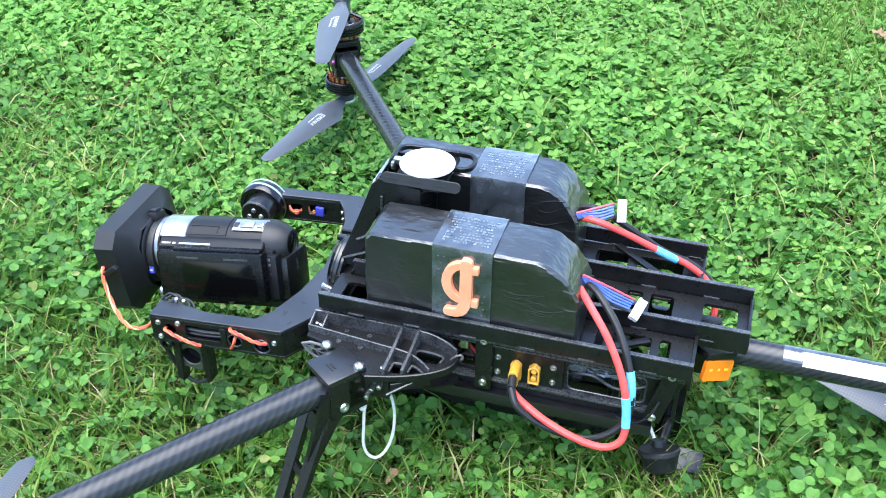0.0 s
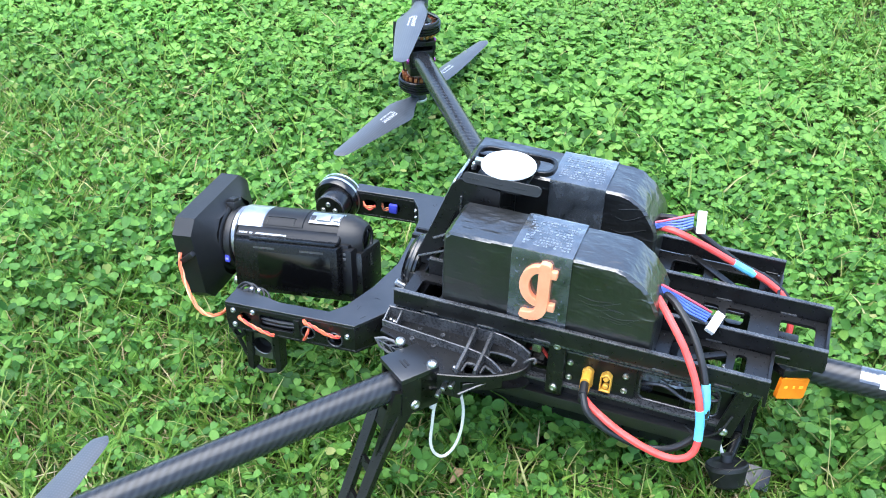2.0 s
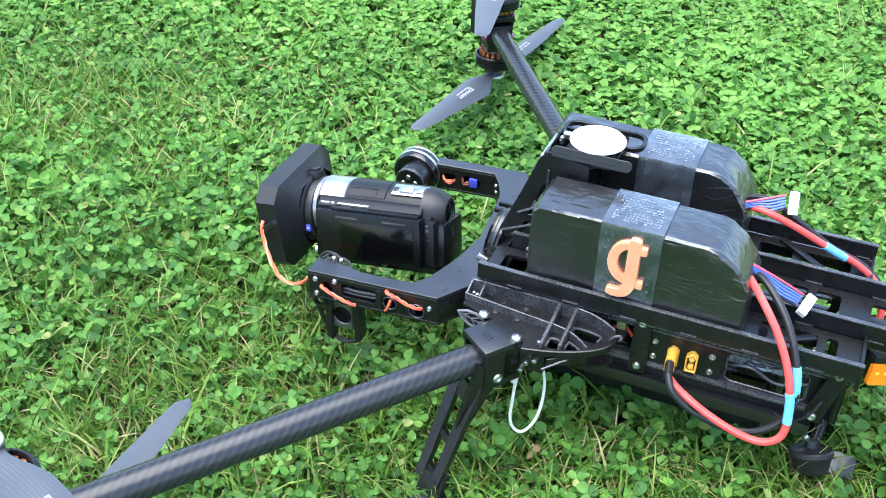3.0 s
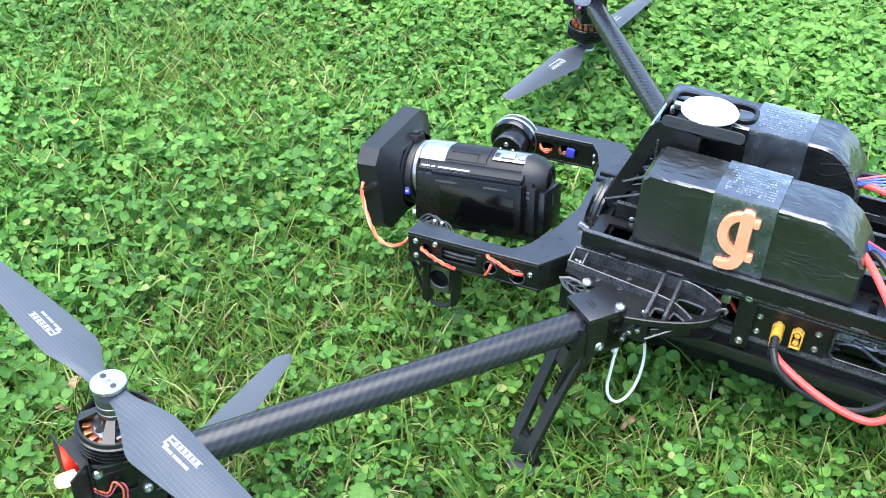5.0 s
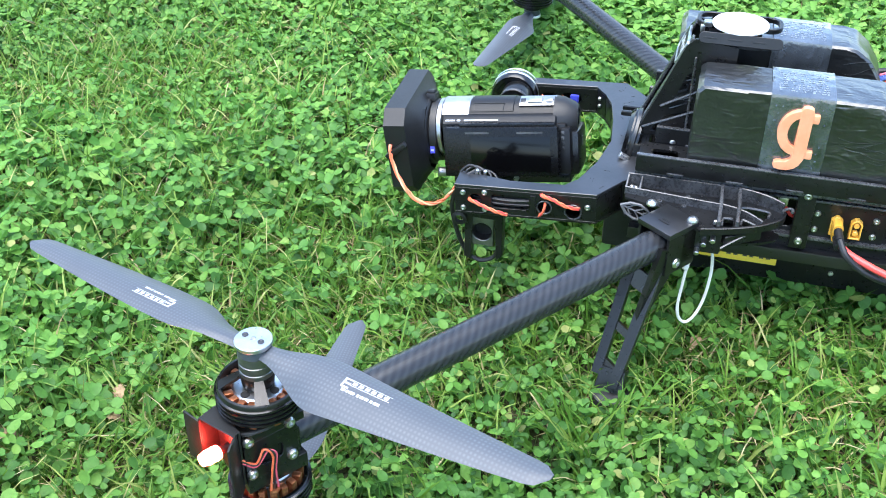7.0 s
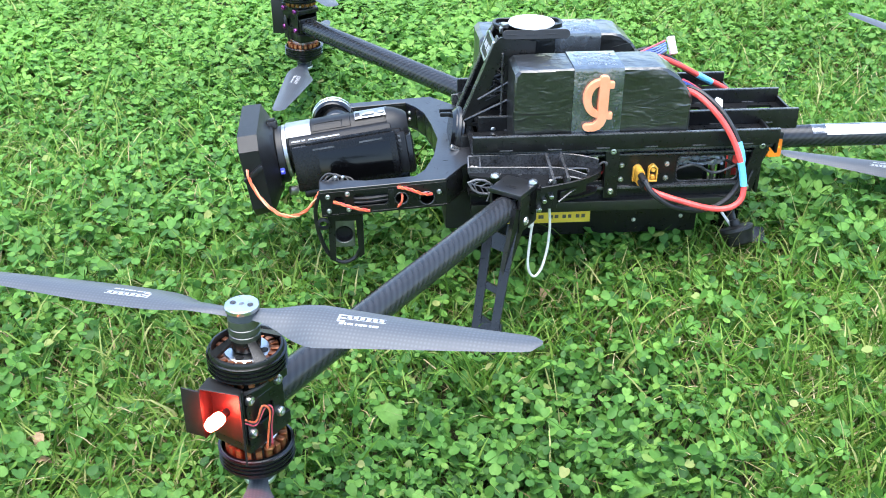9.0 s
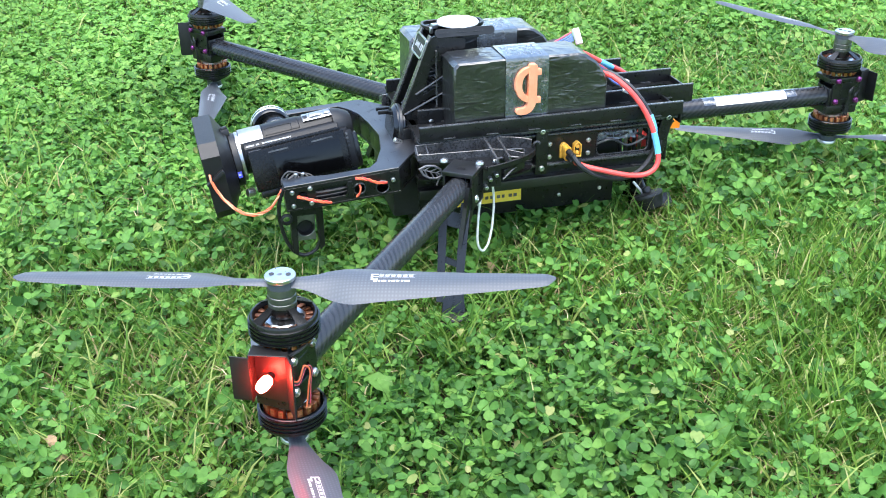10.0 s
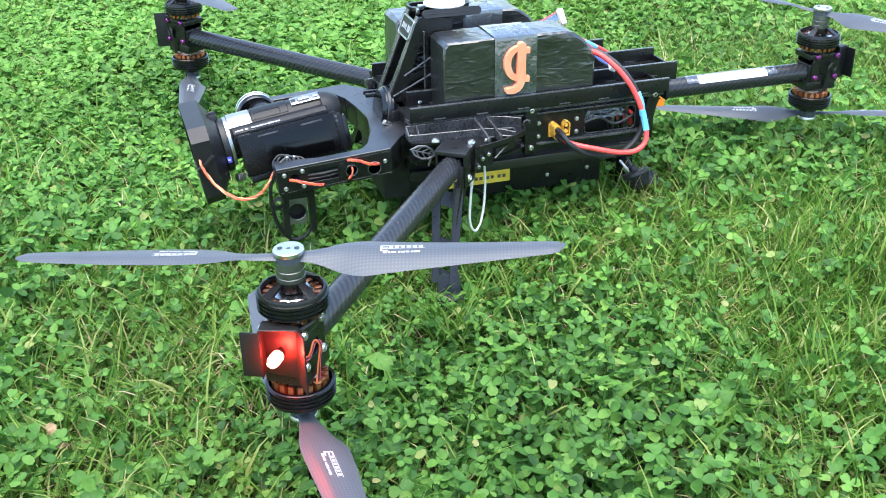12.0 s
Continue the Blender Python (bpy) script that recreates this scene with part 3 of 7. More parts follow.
for s, key in ((-1, "near"), (1, "far")):
    def side_of(pts):
        return pts if s < 0 else mirrored(pts)
    bm = bmesh.new()
    plate(bm, side_of(ROOT_OUTLINE), [side_of(h) for h in ROOT_HOLES], "z", 0.1330, 0.1352)
    root = part("arm_root_plate", bm, BLACK, drone)
    bm = bmesh.new()
    plate(bm, [(u, s * 0.076 + (v - s * 0.076) * 0.7) for u, v in side_of(ROOT_OUTLINE)], [], "z", 0.1130, 0.1150)
    part("lower_root_plate", bm, BLACK, root)
    # upper rims and ribs hold their edge glints in the colour
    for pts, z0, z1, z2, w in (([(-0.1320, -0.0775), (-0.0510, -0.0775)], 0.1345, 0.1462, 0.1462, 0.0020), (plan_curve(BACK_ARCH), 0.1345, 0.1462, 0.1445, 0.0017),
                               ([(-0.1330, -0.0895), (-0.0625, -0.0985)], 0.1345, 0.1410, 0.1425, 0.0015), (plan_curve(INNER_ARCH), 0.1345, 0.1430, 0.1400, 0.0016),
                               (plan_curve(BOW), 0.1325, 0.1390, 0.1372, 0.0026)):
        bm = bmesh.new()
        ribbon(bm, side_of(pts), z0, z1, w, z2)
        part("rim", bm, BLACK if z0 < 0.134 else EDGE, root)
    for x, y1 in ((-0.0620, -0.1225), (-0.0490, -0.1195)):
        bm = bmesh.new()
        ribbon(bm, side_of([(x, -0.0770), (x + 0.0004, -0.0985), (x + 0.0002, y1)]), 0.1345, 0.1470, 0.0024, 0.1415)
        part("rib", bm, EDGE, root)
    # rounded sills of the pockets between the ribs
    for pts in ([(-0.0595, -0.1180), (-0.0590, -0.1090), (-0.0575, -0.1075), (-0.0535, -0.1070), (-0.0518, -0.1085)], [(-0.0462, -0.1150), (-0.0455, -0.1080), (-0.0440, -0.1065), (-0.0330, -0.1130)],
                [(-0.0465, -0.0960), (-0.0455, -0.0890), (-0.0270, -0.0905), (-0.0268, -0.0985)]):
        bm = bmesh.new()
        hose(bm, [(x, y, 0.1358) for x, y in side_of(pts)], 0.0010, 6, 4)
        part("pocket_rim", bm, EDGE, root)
    # hooked tip and the cross walls of the front cell
    bm = bmesh.new()
    hose(bm, [(x, y, 0.1425) for x, y in side_of([(-0.0185, -0.1000), (-0.0160, -0.0950), (-0.0125, -0.0925), (-0.0105, -0.0945), (-0.0112, -0.0975)])], 0.0011, 8, 5)
    part("hook", bm, EDGE, root)
    for x in (-0.1318, -0.1215):
        bm = bmesh.new()
        ribbon(bm, side_of([(x, -0.0775), (x - 0.0004, -0.0895)]), 0.1345, 0.1455, 0.0016, 0.1405)
        part("cell_wall", bm, EDGE, root)
    for x, y in ((-0.1285, -0.0835), (-0.1250, -0.0845)):
        bm = bmesh.new()
        q = side_of([(x, y)])[0]
        bolt(bm, (q[0], q[1], 0.1352), (0, 0, 1), 0.0021, 0.0040)
        part("screw", bm, METAL, root)
    # brace from the bow down to the clamp
    bm = bmesh.new()
    rim = [(-0.0300, -0.1085, 0.1325), (-0.0376, -0.1130, 0.1300), (-0.0480, -0.1205, 0.1265), (-0.0580, -0.1270, 0.1220)]
    hose(bm, side_of(rim), 0.0010, 6, 5)
    part("brace", bm, EDGE, root)
    bm = bmesh.new()
    ribbon(bm, side_of([(-0.0310, -0.1090), (-0.0400, -0.1150), (-0.0560, -0.1235)]), 0.1235, 0.1325, 0.0016, 0.1300)
    part("brace_web", bm, BLACK, root)
    for x, y in ((-0.1045, -0.0835), (-0.0860, -0.0840), (-0.1060, -0.0965), (-0.0880, -0.0985)):
        bm = bmesh.new()
        q = side_of([(x, y)])[0]
        lathe(bm, [(0.0019, 0), (0.0019, 0.0012), (0.0011, 0.0012), (0.0011, 0.0004), (0, 0.0004)], (q[0], q[1], 0.1352), (0, 0, 1), 10)
        part("rivet", bm, EDGE, root)

    # clamp round the tube
    hx, hy = HINGE[key]
    mx, my = MOTORS[key]
    along = math.atan2(my - hy, mx - hx)
    frame_m = Matrix.Translation((hx, hy, 0)) @ Matrix.Rotation(along, 4, "Z")
    bm = bmesh.new()
    box(bm, (-0.018, -0.0155, 0.1340), (0.014, 0.0155, 0.1385), 0.001, frame_m)
    clamp = part("tube_clamp", bm, SATIN, drone)
    bm = bmesh.new()
    box(bm, (-0.018, -0.0150, 0.1060), (-0.002, 0.0150, 0.1340), 0.001, frame_m)
    part("clamp_block", bm, BLACK, clamp)
    for yy in (-0.0150, 0.0125):
        bm = bmesh.new()
        box(bm, (-0.018, yy, 0.1020), (0.013, yy + 0.0025, 0.1345), 0.0008, frame_m)
        part("cheek", bm, BLACK, clamp)
    bm = bmesh.new()
    box(bm, (0.000, -0.0035, 0.1386), (0.0015, 0.0035, 0.1389), 0, frame_m)
    box(bm, (0.003, -0.0045, 0.1386), (0.0042, 0.0045, 0.1389), 0, frame_m)
    part("embossed_mark", bm, MATTE, clamp)
    for p, way in (((-0.111, -0.107, 0.1385), (0, 0, 1)), ((-0.080, -0.122, 0.1385), (0, 0, 1)), ((-0.0883, -0.1357, 0.1097), (0.8, -0.6, 0)), ((-0.064, -0.118, 0.1365), (0, 0, 1))):
        bm = bmesh.new()
        r = 0.0042 if p[2] > 0.137 or p[2] < 0.12 else 0.0018
        q = p if s < 0 else (p[0], -p[1], p[2])
        bolt(bm, q, way if s < 0 else (way[0], -way[1], way[2]), r, 0.0032)
        part("bolt", bm, METAL, clamp)
    # small tie-down hardware below the plate edge
    bm = bmesh.new()
    for dx, dz in ((0, 0), (0.006, 0.004), (-0.004, -0.008)):
        rod(bm, (-0.070 + dx, s * 0.121, 0.1235 + dz), (-0.070 + dx, s * 0.1275, 0.1225 + dz), 0.0020)
    part("lug", bm, METAL, clamp)
    bm = bmesh.new()
    box(bm, (-0.079, min(s * 0.112, s * 0.122), 0.1130), (-0.058, max(s * 0.112, s * 0.122), 0.1330), 0.001)
    part("lug_plate", bm, BLACK, clamp)

    # landing leg: a tapered frame of two rails with a cross bar, and a rubber foot
    zf = 0.006 if s < 0 else 0.022
    top_a, top_b, foot = Vector((-0.0985, s * 0.1395, 0.108)), Vector((-0.1165, s * 0.1262, 0.110)), Vector((-0.1225, s * 0.1790, zf))
    bm = bmesh.new()

    def strut(bm, a, b, w0, w1, t, across=Vector((0.97, 0.25 * s, 0))):
        d = (b - a).normalized()
        depth = d.cross(across).normalized()
        across = depth.cross(d)
        vs = []
        for p, w in ((a, w0), (b, w1)):
            for i, j in ((-1, -1), (1, -1), (1, 1), (-1, 1)):
                vs.append(bm.verts.new(p + across * i * w / 2 + depth * j * t / 2))
        for f in ((0, 1, 2, 3), (7, 6, 5, 4), (0, 4, 5, 1), (1, 5, 6, 2), (2, 6, 7, 3), (3, 7, 4, 0)):
            bm.faces.new([vs[i] for i in f])

    strut(bm, top_a, foot + Vector((0.004, 0, 0.012)), 0.0090, 0.0070, 0.0075)
    leg = part("landing_leg", bm, BLACK, drone, "black plastic landing leg with a cut-out frame")
    bm = bmesh.new()
    strut(bm, top_b, foot + Vector((-0.0100, -0.010 * s, 0.016)), 0.0080, 0.0070, 0.0075)
    part("leg_rail", bm, BLACK, leg)
    for f in (0.18, 0.58, 0.88):
        bm = bmesh.new()
        a = top_a.lerp(foot + Vector((0.004, 0, 0.010)), f)
        b = top_b.lerp(foot + Vector((-0.0100, -0.010 * s, 0.016)), f)
        strut(bm, a, b, 0.006 if f > 0.3 else 0.014, 0.006 if f > 0.3 else 0.014, 0.004, foot - top_a)
        part("cross_bar", bm, BLACK, leg)
    bm = bmesh.new()
    strut(bm, Vector((-0.0920, s * 0.1380, 0.122)), top_a.lerp(foot, 0.44), 0.0270, 0.0085, 0.0040, Vector((-0.6, 0.8 * s, 0)))
    part("gusset", bm, BLACK, leg)
    bm = bmesh.new()
    strut(bm, top_a.lerp(top_b, 0.5).lerp(foot, 0.78), foot + Vector((0.001, 0, 0.001)), 0.0190, 0.0230, 0.0100)
    part("ankle", bm, BLACK, leg)
    bm = bmesh.new()
    lathe(bm, [(0, -0.016), (0.0120, -0.016), (0.0140, -0.013), (0.0150, 0.000), (0.0140, 0.004), (0.008, 0.0065), (0, 0.0065)], foot + Vector((0.003, 0, 0.002)), (0, 0, 1), 24)
    part("rubber_foot", bm, RUBBER, leg, "round black rubber landing foot")

# leaf-shaped ornament beside the near clamp
bm = bmesh.new()
leaf_o = [(-0.014, 0), (-0.008, 0.0055), (0.0, 0.0075), (0.008, 0.0055), (0.013, 0), (0.008, -0.0055), (0.0, -0.0075), (-0.008, -0.0055)]
leaf_i = [(u * 0.80, v * 0.74) for u, v in leaf_o]
plate(bm, leaf_o, [leaf_i], "y", -0.001, 0.001)
for a, b in (((-0.013, 0), (0.0125, 0)), ((-0.002, 0), (0.005, 0.0058)), ((-0.002, 0), (0.005, -0.0058)), ((0.004, 0), (0.009, 0.0042)), ((0.004, 0), (0.009, -0.0042)), ((-0.008, 0), (-0.002, 0.0062)), ((-0.008, 0), (-0.002, -0.0062))):
    hose(bm, [(a[0], 0, a[1]), ((a[0] + b[0]) / 2, 0, (a[1] + b[1]) / 2), (b[0], 0, b[1])], 0.0006, 5, 2)
box(bm, (0.0085, -0.0008, -0.012), (0.0097, 0.0008, -0.004), 0)
bmesh.ops.transform(bm, matrix=Matrix.Translation((-0.1215, -0.101, 0.1265)) @ Matrix.Rotation(radians(20), 4, "Y"), verts=bm.verts)
part("leaf_ornament", bm, GREY, drone, "small openwork leaf ornament")


# ---- arms, motors, propellers ----
def arm_tube(p0, p1, r):
    """A carbon tube with a woven skin: u along it, v round it, in metres."""
    bm = bmesh.new()
    uv = bm.loops.layers.uv.new("UVMap")
    p0, p1 = Vector(p0), Vector(p1)
    d = (p1 - p0).normalized()
    side = d.cross(Vector((0, 0, 1))).normalized()
    up = side.cross(d)
    seg, n, h = 24, 12, (p1 - p0).length
    rows = [[bm.verts.new(p0 + d * h * i / n + r * (side * math.cos(2 * math.pi * k / seg) + up * math.sin(2 * math.pi * k / seg))) for k in range(seg)] for i in range(n + 1)]
    for i in range(n):
        for k in range(seg):
            f = bm.faces.new((rows[i][k], rows[i][(k + 1) % seg], rows[i + 1][(k + 1) % seg], rows[i + 1][k]))
            for loop, (a, b) in zip(f.loops, ((i, k), (i, k + 1), (i + 1, k + 1), (i + 1, k))):
                loop[uv].uv = (a * h / n, b * 2 * math.pi * r / seg)
    bm.faces.new(rows[0][::-1])
    bm.faces.new(rows[-1])
    return bm


# motor: built once, its disc-shaped can faces up
def motor_meshes():
    out = {}
    bm = bmesh.new()
    lathe(bm, [(0.0222, 0.0), (0.0230, 0.0008), (0.0230, 0.0128), (0.0224, 0.0140), (0.0210, 0.0142), (0.0205, 0.0132), (0.0205, 0.004), (0.0205, 0.0)], seg=36)
    out["bell"] = mesh_of(bm, "bell", BLACK)
    bm = bmesh.new()
    for z in (0.0006, 0.0036, 0.0066, 0.0096):
        lathe(bm, [(0.0229, z), (0.0243, z + 0.0004), (0.0243, z + 0.0012), (0.0229, z + 0.0016)], seg=40)
    out["cooling_fin"] = mesh_of(bm, "cooling_fin", GLOSS)
    bm = bmesh.new()
    for k in range(4):
        turn = Matrix.Rotation(math.pi / 2 * k + 0.5, 4, "Z")
        vs = [bm.verts.new(turn @ Vector(p)) for p in ((0.0222, -0.0040, 0.0120), (0.0222, 0.0040, 0.0120), (0.0085, 0.0024, 0.0190), (0.0085, -0.0024, 0.0190),
                                                       (0.0222, -0.0040, 0.0138), (0.0222, 0.0040, 0.0138), (0.0085, 0.0024, 0.0210), (0.0085, -0.0024, 0.0210))]
        for f in ((3, 2, 1, 0), (4, 5, 6, 7), (0, 1, 5, 4), (1, 2, 6, 5), (2, 3, 7, 6), (3, 0, 4, 7)):
            bm.faces.new([vs[i] for i in f])
    lathe(bm, [(0.0090, 0.0130), (0.0096, 0.0190), (0.0092, 0.0212), (0, 0.0212)], seg=20)
    out["spoke"] = mesh_of(bm, "spoke", BLACK)
    bm = bmesh.new()
    box(bm, (0.0145, -0.0020, -0.0050), (0.0198, 0.0020, 0.0112), 0.0008)
    out["winding"] = mesh_of(bm, "winding", COPPER)
    bm = bmesh.new()
    lathe(bm, [(0.0026, 0.0104), (0.0026, 0.0117), (0, 0.0117)], seg=10)
    out["pocket"] = mesh_of(bm, "pocket", MATTE)
    bm = bmesh.new()
    lathe(bm, [(0.0148, -0.002), (0.0148, 0.0100), (0.0136, 0.0112), (0, 0.0112)], seg=24)
    lathe(bm, [(0, -0.0080), (0.0120, -0.0080), (0.0140, -0.0060), (0.0140, -0.0035), (0.0125, -0.002), (0, -0.002)], seg=24)
    out["stator"] = mesh_of(bm, "stator", ALU)
    bm = bmesh.new()
    lathe(bm, [(0.0086, 0.0195), (0.0096, 0.0205), (0.0096, 0.0232), (0.0091, 0.0236), (0.0091, 0.0242), (0.0096, 0.0246), (0.0096, 0.0282), (0.0091, 0.0286), (0.0091, 0.0292), (0.0096, 0.0296), (0.0096, 0.0345), (0, 0.0345)], seg=28)
    out["prop_adapter"] = mesh_of(bm, "prop_adapter", GREY_HUB)
    bm = bmesh.new()
    lathe(bm, [(0.0084, 0.0150), (0.0090, 0.0160), (0.0090, 0.0200), (0.0084, 0.0206), (0.0090, 0.0212), (0.0090, 0.0240), (0, 0.0240)], seg=28)
    out["short_adapter"] = mesh_of(bm, "prop_adapter", GREY_HUB)
    return out


MOTOR = motor_meshes()


def blade_mesh(hand):
    """One two-bladed propeller lying flat, the blades along x, with twist and tapering chord; hand is 1 or -1."""
    bm = bmesh.new()
    uv = bm.loops.layers.uv.new("UVMap")
    R, n, k = 0.1800, 34, 7
    for s in (1, -1):
        rows = []
        for i in range(n + 1):
            t = i / n
            x = 0.004 + t * (R - 0.004)
            f = x / R
            flare = min(1, max(0, (f - 0.045) / 0.255))
            chord = 0.0118 + 0.0227 * flare * flare * (3 - 2 * flare)
            if f > 0.26:
                chord -= 0.0205 * ((f - 0.26) / 0.74) ** 1.2
            if f > 0.95:
                chord *= math.sqrt(max(0.02, 1 - ((f - 0.95) / 0.05) ** 2)) * 0.9 + 0.1
            lead = -0.0065 - 0.35 * (chord - 0.0125) * (1 if f > 0.05 else 0)
            pitch = math.radians(20) * min(1, 0.2 / max(f, 0.12)) * min(1, f * 6)
            thick = 0.0030 * (1 - 0.75 * f)
            row = []
            for side in (1, -1):
                for j in range(k):
                    c = j / (k - 1)
                    y = lead + c * chord
                    camber = 0.10 * chord * (1 - (2 * c - 1) ** 2)
                    z = camber + side * thick * 0.5 * (1 - (2 * c - 1) ** 4)
                    yy, zz = y * math.cos(pitch) - z * math.sin(pitch), y * -math.sin(pitch) + z * math.cos(pitch)
                    row.append((Vector((s * x, hand * s * yy, zz + 0.004 * f * f)), (x, y)))
            order = list(range(k)) + list(range(2 * k - 2, k, -1))
            rows.append([(bm.verts.new(row[o][0]), row[o][1]) for o in order])
        m = len(rows[0])
        for a, b in zip(rows, rows[1:]):
            for j in range(m):
                quad = (a[j], a[(j + 1) % m], b[(j + 1) % m], b[j])
                f = bm.faces.new([q[0] for q in quad])
                for loop, q in zip(f.loops, quad):
                    loop[uv].uv = q[1]
        bm.faces.new([q[0] for q in rows[-1]])
        bm.faces.new([q[0] for q in rows[0]][::-1])
    lathe(bm, [(0.0095, -0.0022), (0.0095, 0.0034)], seg=24)
    return mesh_of(bm, "propeller", CARBON_BLADE, 50)


BLADE = {1: blade_mesh(-1), -1: blade_mesh(1)}


def print_mesh(sign):
    """White makers' print that follows one blade: a solid block and two rows of short bars."""
    me = BLADE[sign]
    tree = BVHTree.FromPolygons([v.co.copy() for v in me.vertices], [list(p.vertices) for p in me.polygons])
    bm = bmesh.new()
    y0 = -0.0030 if sign > 0 else -0.0010

    def flat(x0, x1, a, b):
        vs = []
        for x, y in ((x0, y0 + a), (x1, y0 + a), (x1, y0 + b), (x0, y0 + b)):
            hit = tree.ray_cast(Vector((x, y, 0.05)), Vector((0, 0, -1)))[0]
            vs.append(bm.verts.new((x, y, (hit.z if hit else 0) + 0.00025)))
        bm.faces.new(vs)
    flat(0.0600, 0.0612, 0.0008, 0.0070)
    flat(0.0612, 0.0650, 0.0060, 0.0070)
    flat(0.0612, 0.0650, 0.0034, 0.0044)
    flat(0.0612, 0.0650, 0.0008, 0.0018)
    flat(0.0650, 0.0890, 0.0066, 0.0070)
    flat(0.0650, 0.0890, 0.0032, 0.0036)
    for i in range(6):
        flat(0.0655 + i * 0.0039, 0.0655 + i * 0.0039 + 0.0026, 0.0041, 0.0061)
    for a, b in ((0.0620, 0.0646), (0.0652, 0.0664), (0.0670, 0.0704), (0.0718, 0.0732), (0.0738, 0.0762), (0.0768, 0.0790), (0.0800, 0.0816), (0.0822, 0.0858)):
        flat(a, b, -0.0012, 0.0004)
    return mesh_of(bm, "print", PALE_INK, 0)


PRINT = {k: print_mesh(k) for k in BLADE}


def cap_mesh():
    bm = bmesh.new()
    lathe(bm, [(0.0100, 0.0), (0.0104, 0.0006), (0.0104, 0.0026), (0.0099, 0.0032), (0.0016, 0.0032), (0.0016, 0.001), (0, 0.001)], seg=28)
    return mesh_of(bm, "hub_cap", ALU)


CAP = cap_mesh()
bm = bmesh.new()
for sx in (-1, 1):
    lathe(bm, [(0.0018, 0.0), (0.0018, 0.0004), (0.0011, 0.0004), (0.0008, 0.0001), (0, 0.0001)], (sx * 0.0056, 0, 0.0032), (0, 0, 1), 12)
CAP_SCREW = mesh_of(bm, "cap_screw", GUNMETAL)


def propulsion(key, up_angle, down_angle, lean=0.0):
    mx, my = MOTORS[key]
    for sign, angle in ((1, up_angle), (-1, down_angle)):
        flip = Matrix.Translation((mx, my, ARM_Z + 0.0025)) @ (Matrix.Rotation(math.pi, 4, "X") if sign < 0 else Matrix.Identity(4))
        at = flip @ Matrix.Translation((0, 0, 0.0295))
        mot = part("motor", MOTOR["bell"], None, drone, "black finned brushless motor with copper windings", at)
        for name in ("cooling_fin", "spoke", "stator"):
            part(name, MOTOR[name], None, mot)
        for k in range(18):
            part("winding", MOTOR["winding"], None, mot).matrix_basis = Matrix.Rotation(2 * math.pi * k / 18, 4, "Z")
        for k in range(4):
            part("pocket", MOTOR["pocket"], None, mot).matrix_basis = Matrix.Rotation(math.pi / 2 * k + 1.28, 4, "Z") @ Matrix.Translation((0.0112, 0, 0))
        part("prop_adapter", MOTOR["prop_adapter" if sign > 0 else "short_adapter"], None, mot)
        # the lower propeller turns the other way, so it is the mirror image of the upper one
        spin = Matrix.Translation((mx, my, ARM_Z + (0.0680 if sign > 0 else -0.0525))) @ Matrix.Rotation(radians(angle), 4, "Z") @ Matrix.Rotation(radians(-lean * sign), 4, "Y")
        prop = part("propeller", BLADE[sign], None, drone, "two-bladed grey carbon fibre propeller", spin)
        seat = Matrix.Translation((0, 0, 0.0035)) if sign > 0 else Matrix.Translation((0, 0, -0.0025)) @ Matrix.Rotation(math.pi, 4, "X")
        part("hub_cap", CAP, None, prop, "silver hub cap with two screws").matrix_basis = seat
        part("cap_screw", CAP_SCREW, None, prop).matrix_basis = seat
        # the print stands on the side that faces up
        for k in range(2):
            ob = part("print", PRINT[sign], None, prop, "white print")
            ob.matrix_basis = Matrix.Rotation(math.pi * k, 4, "Z")


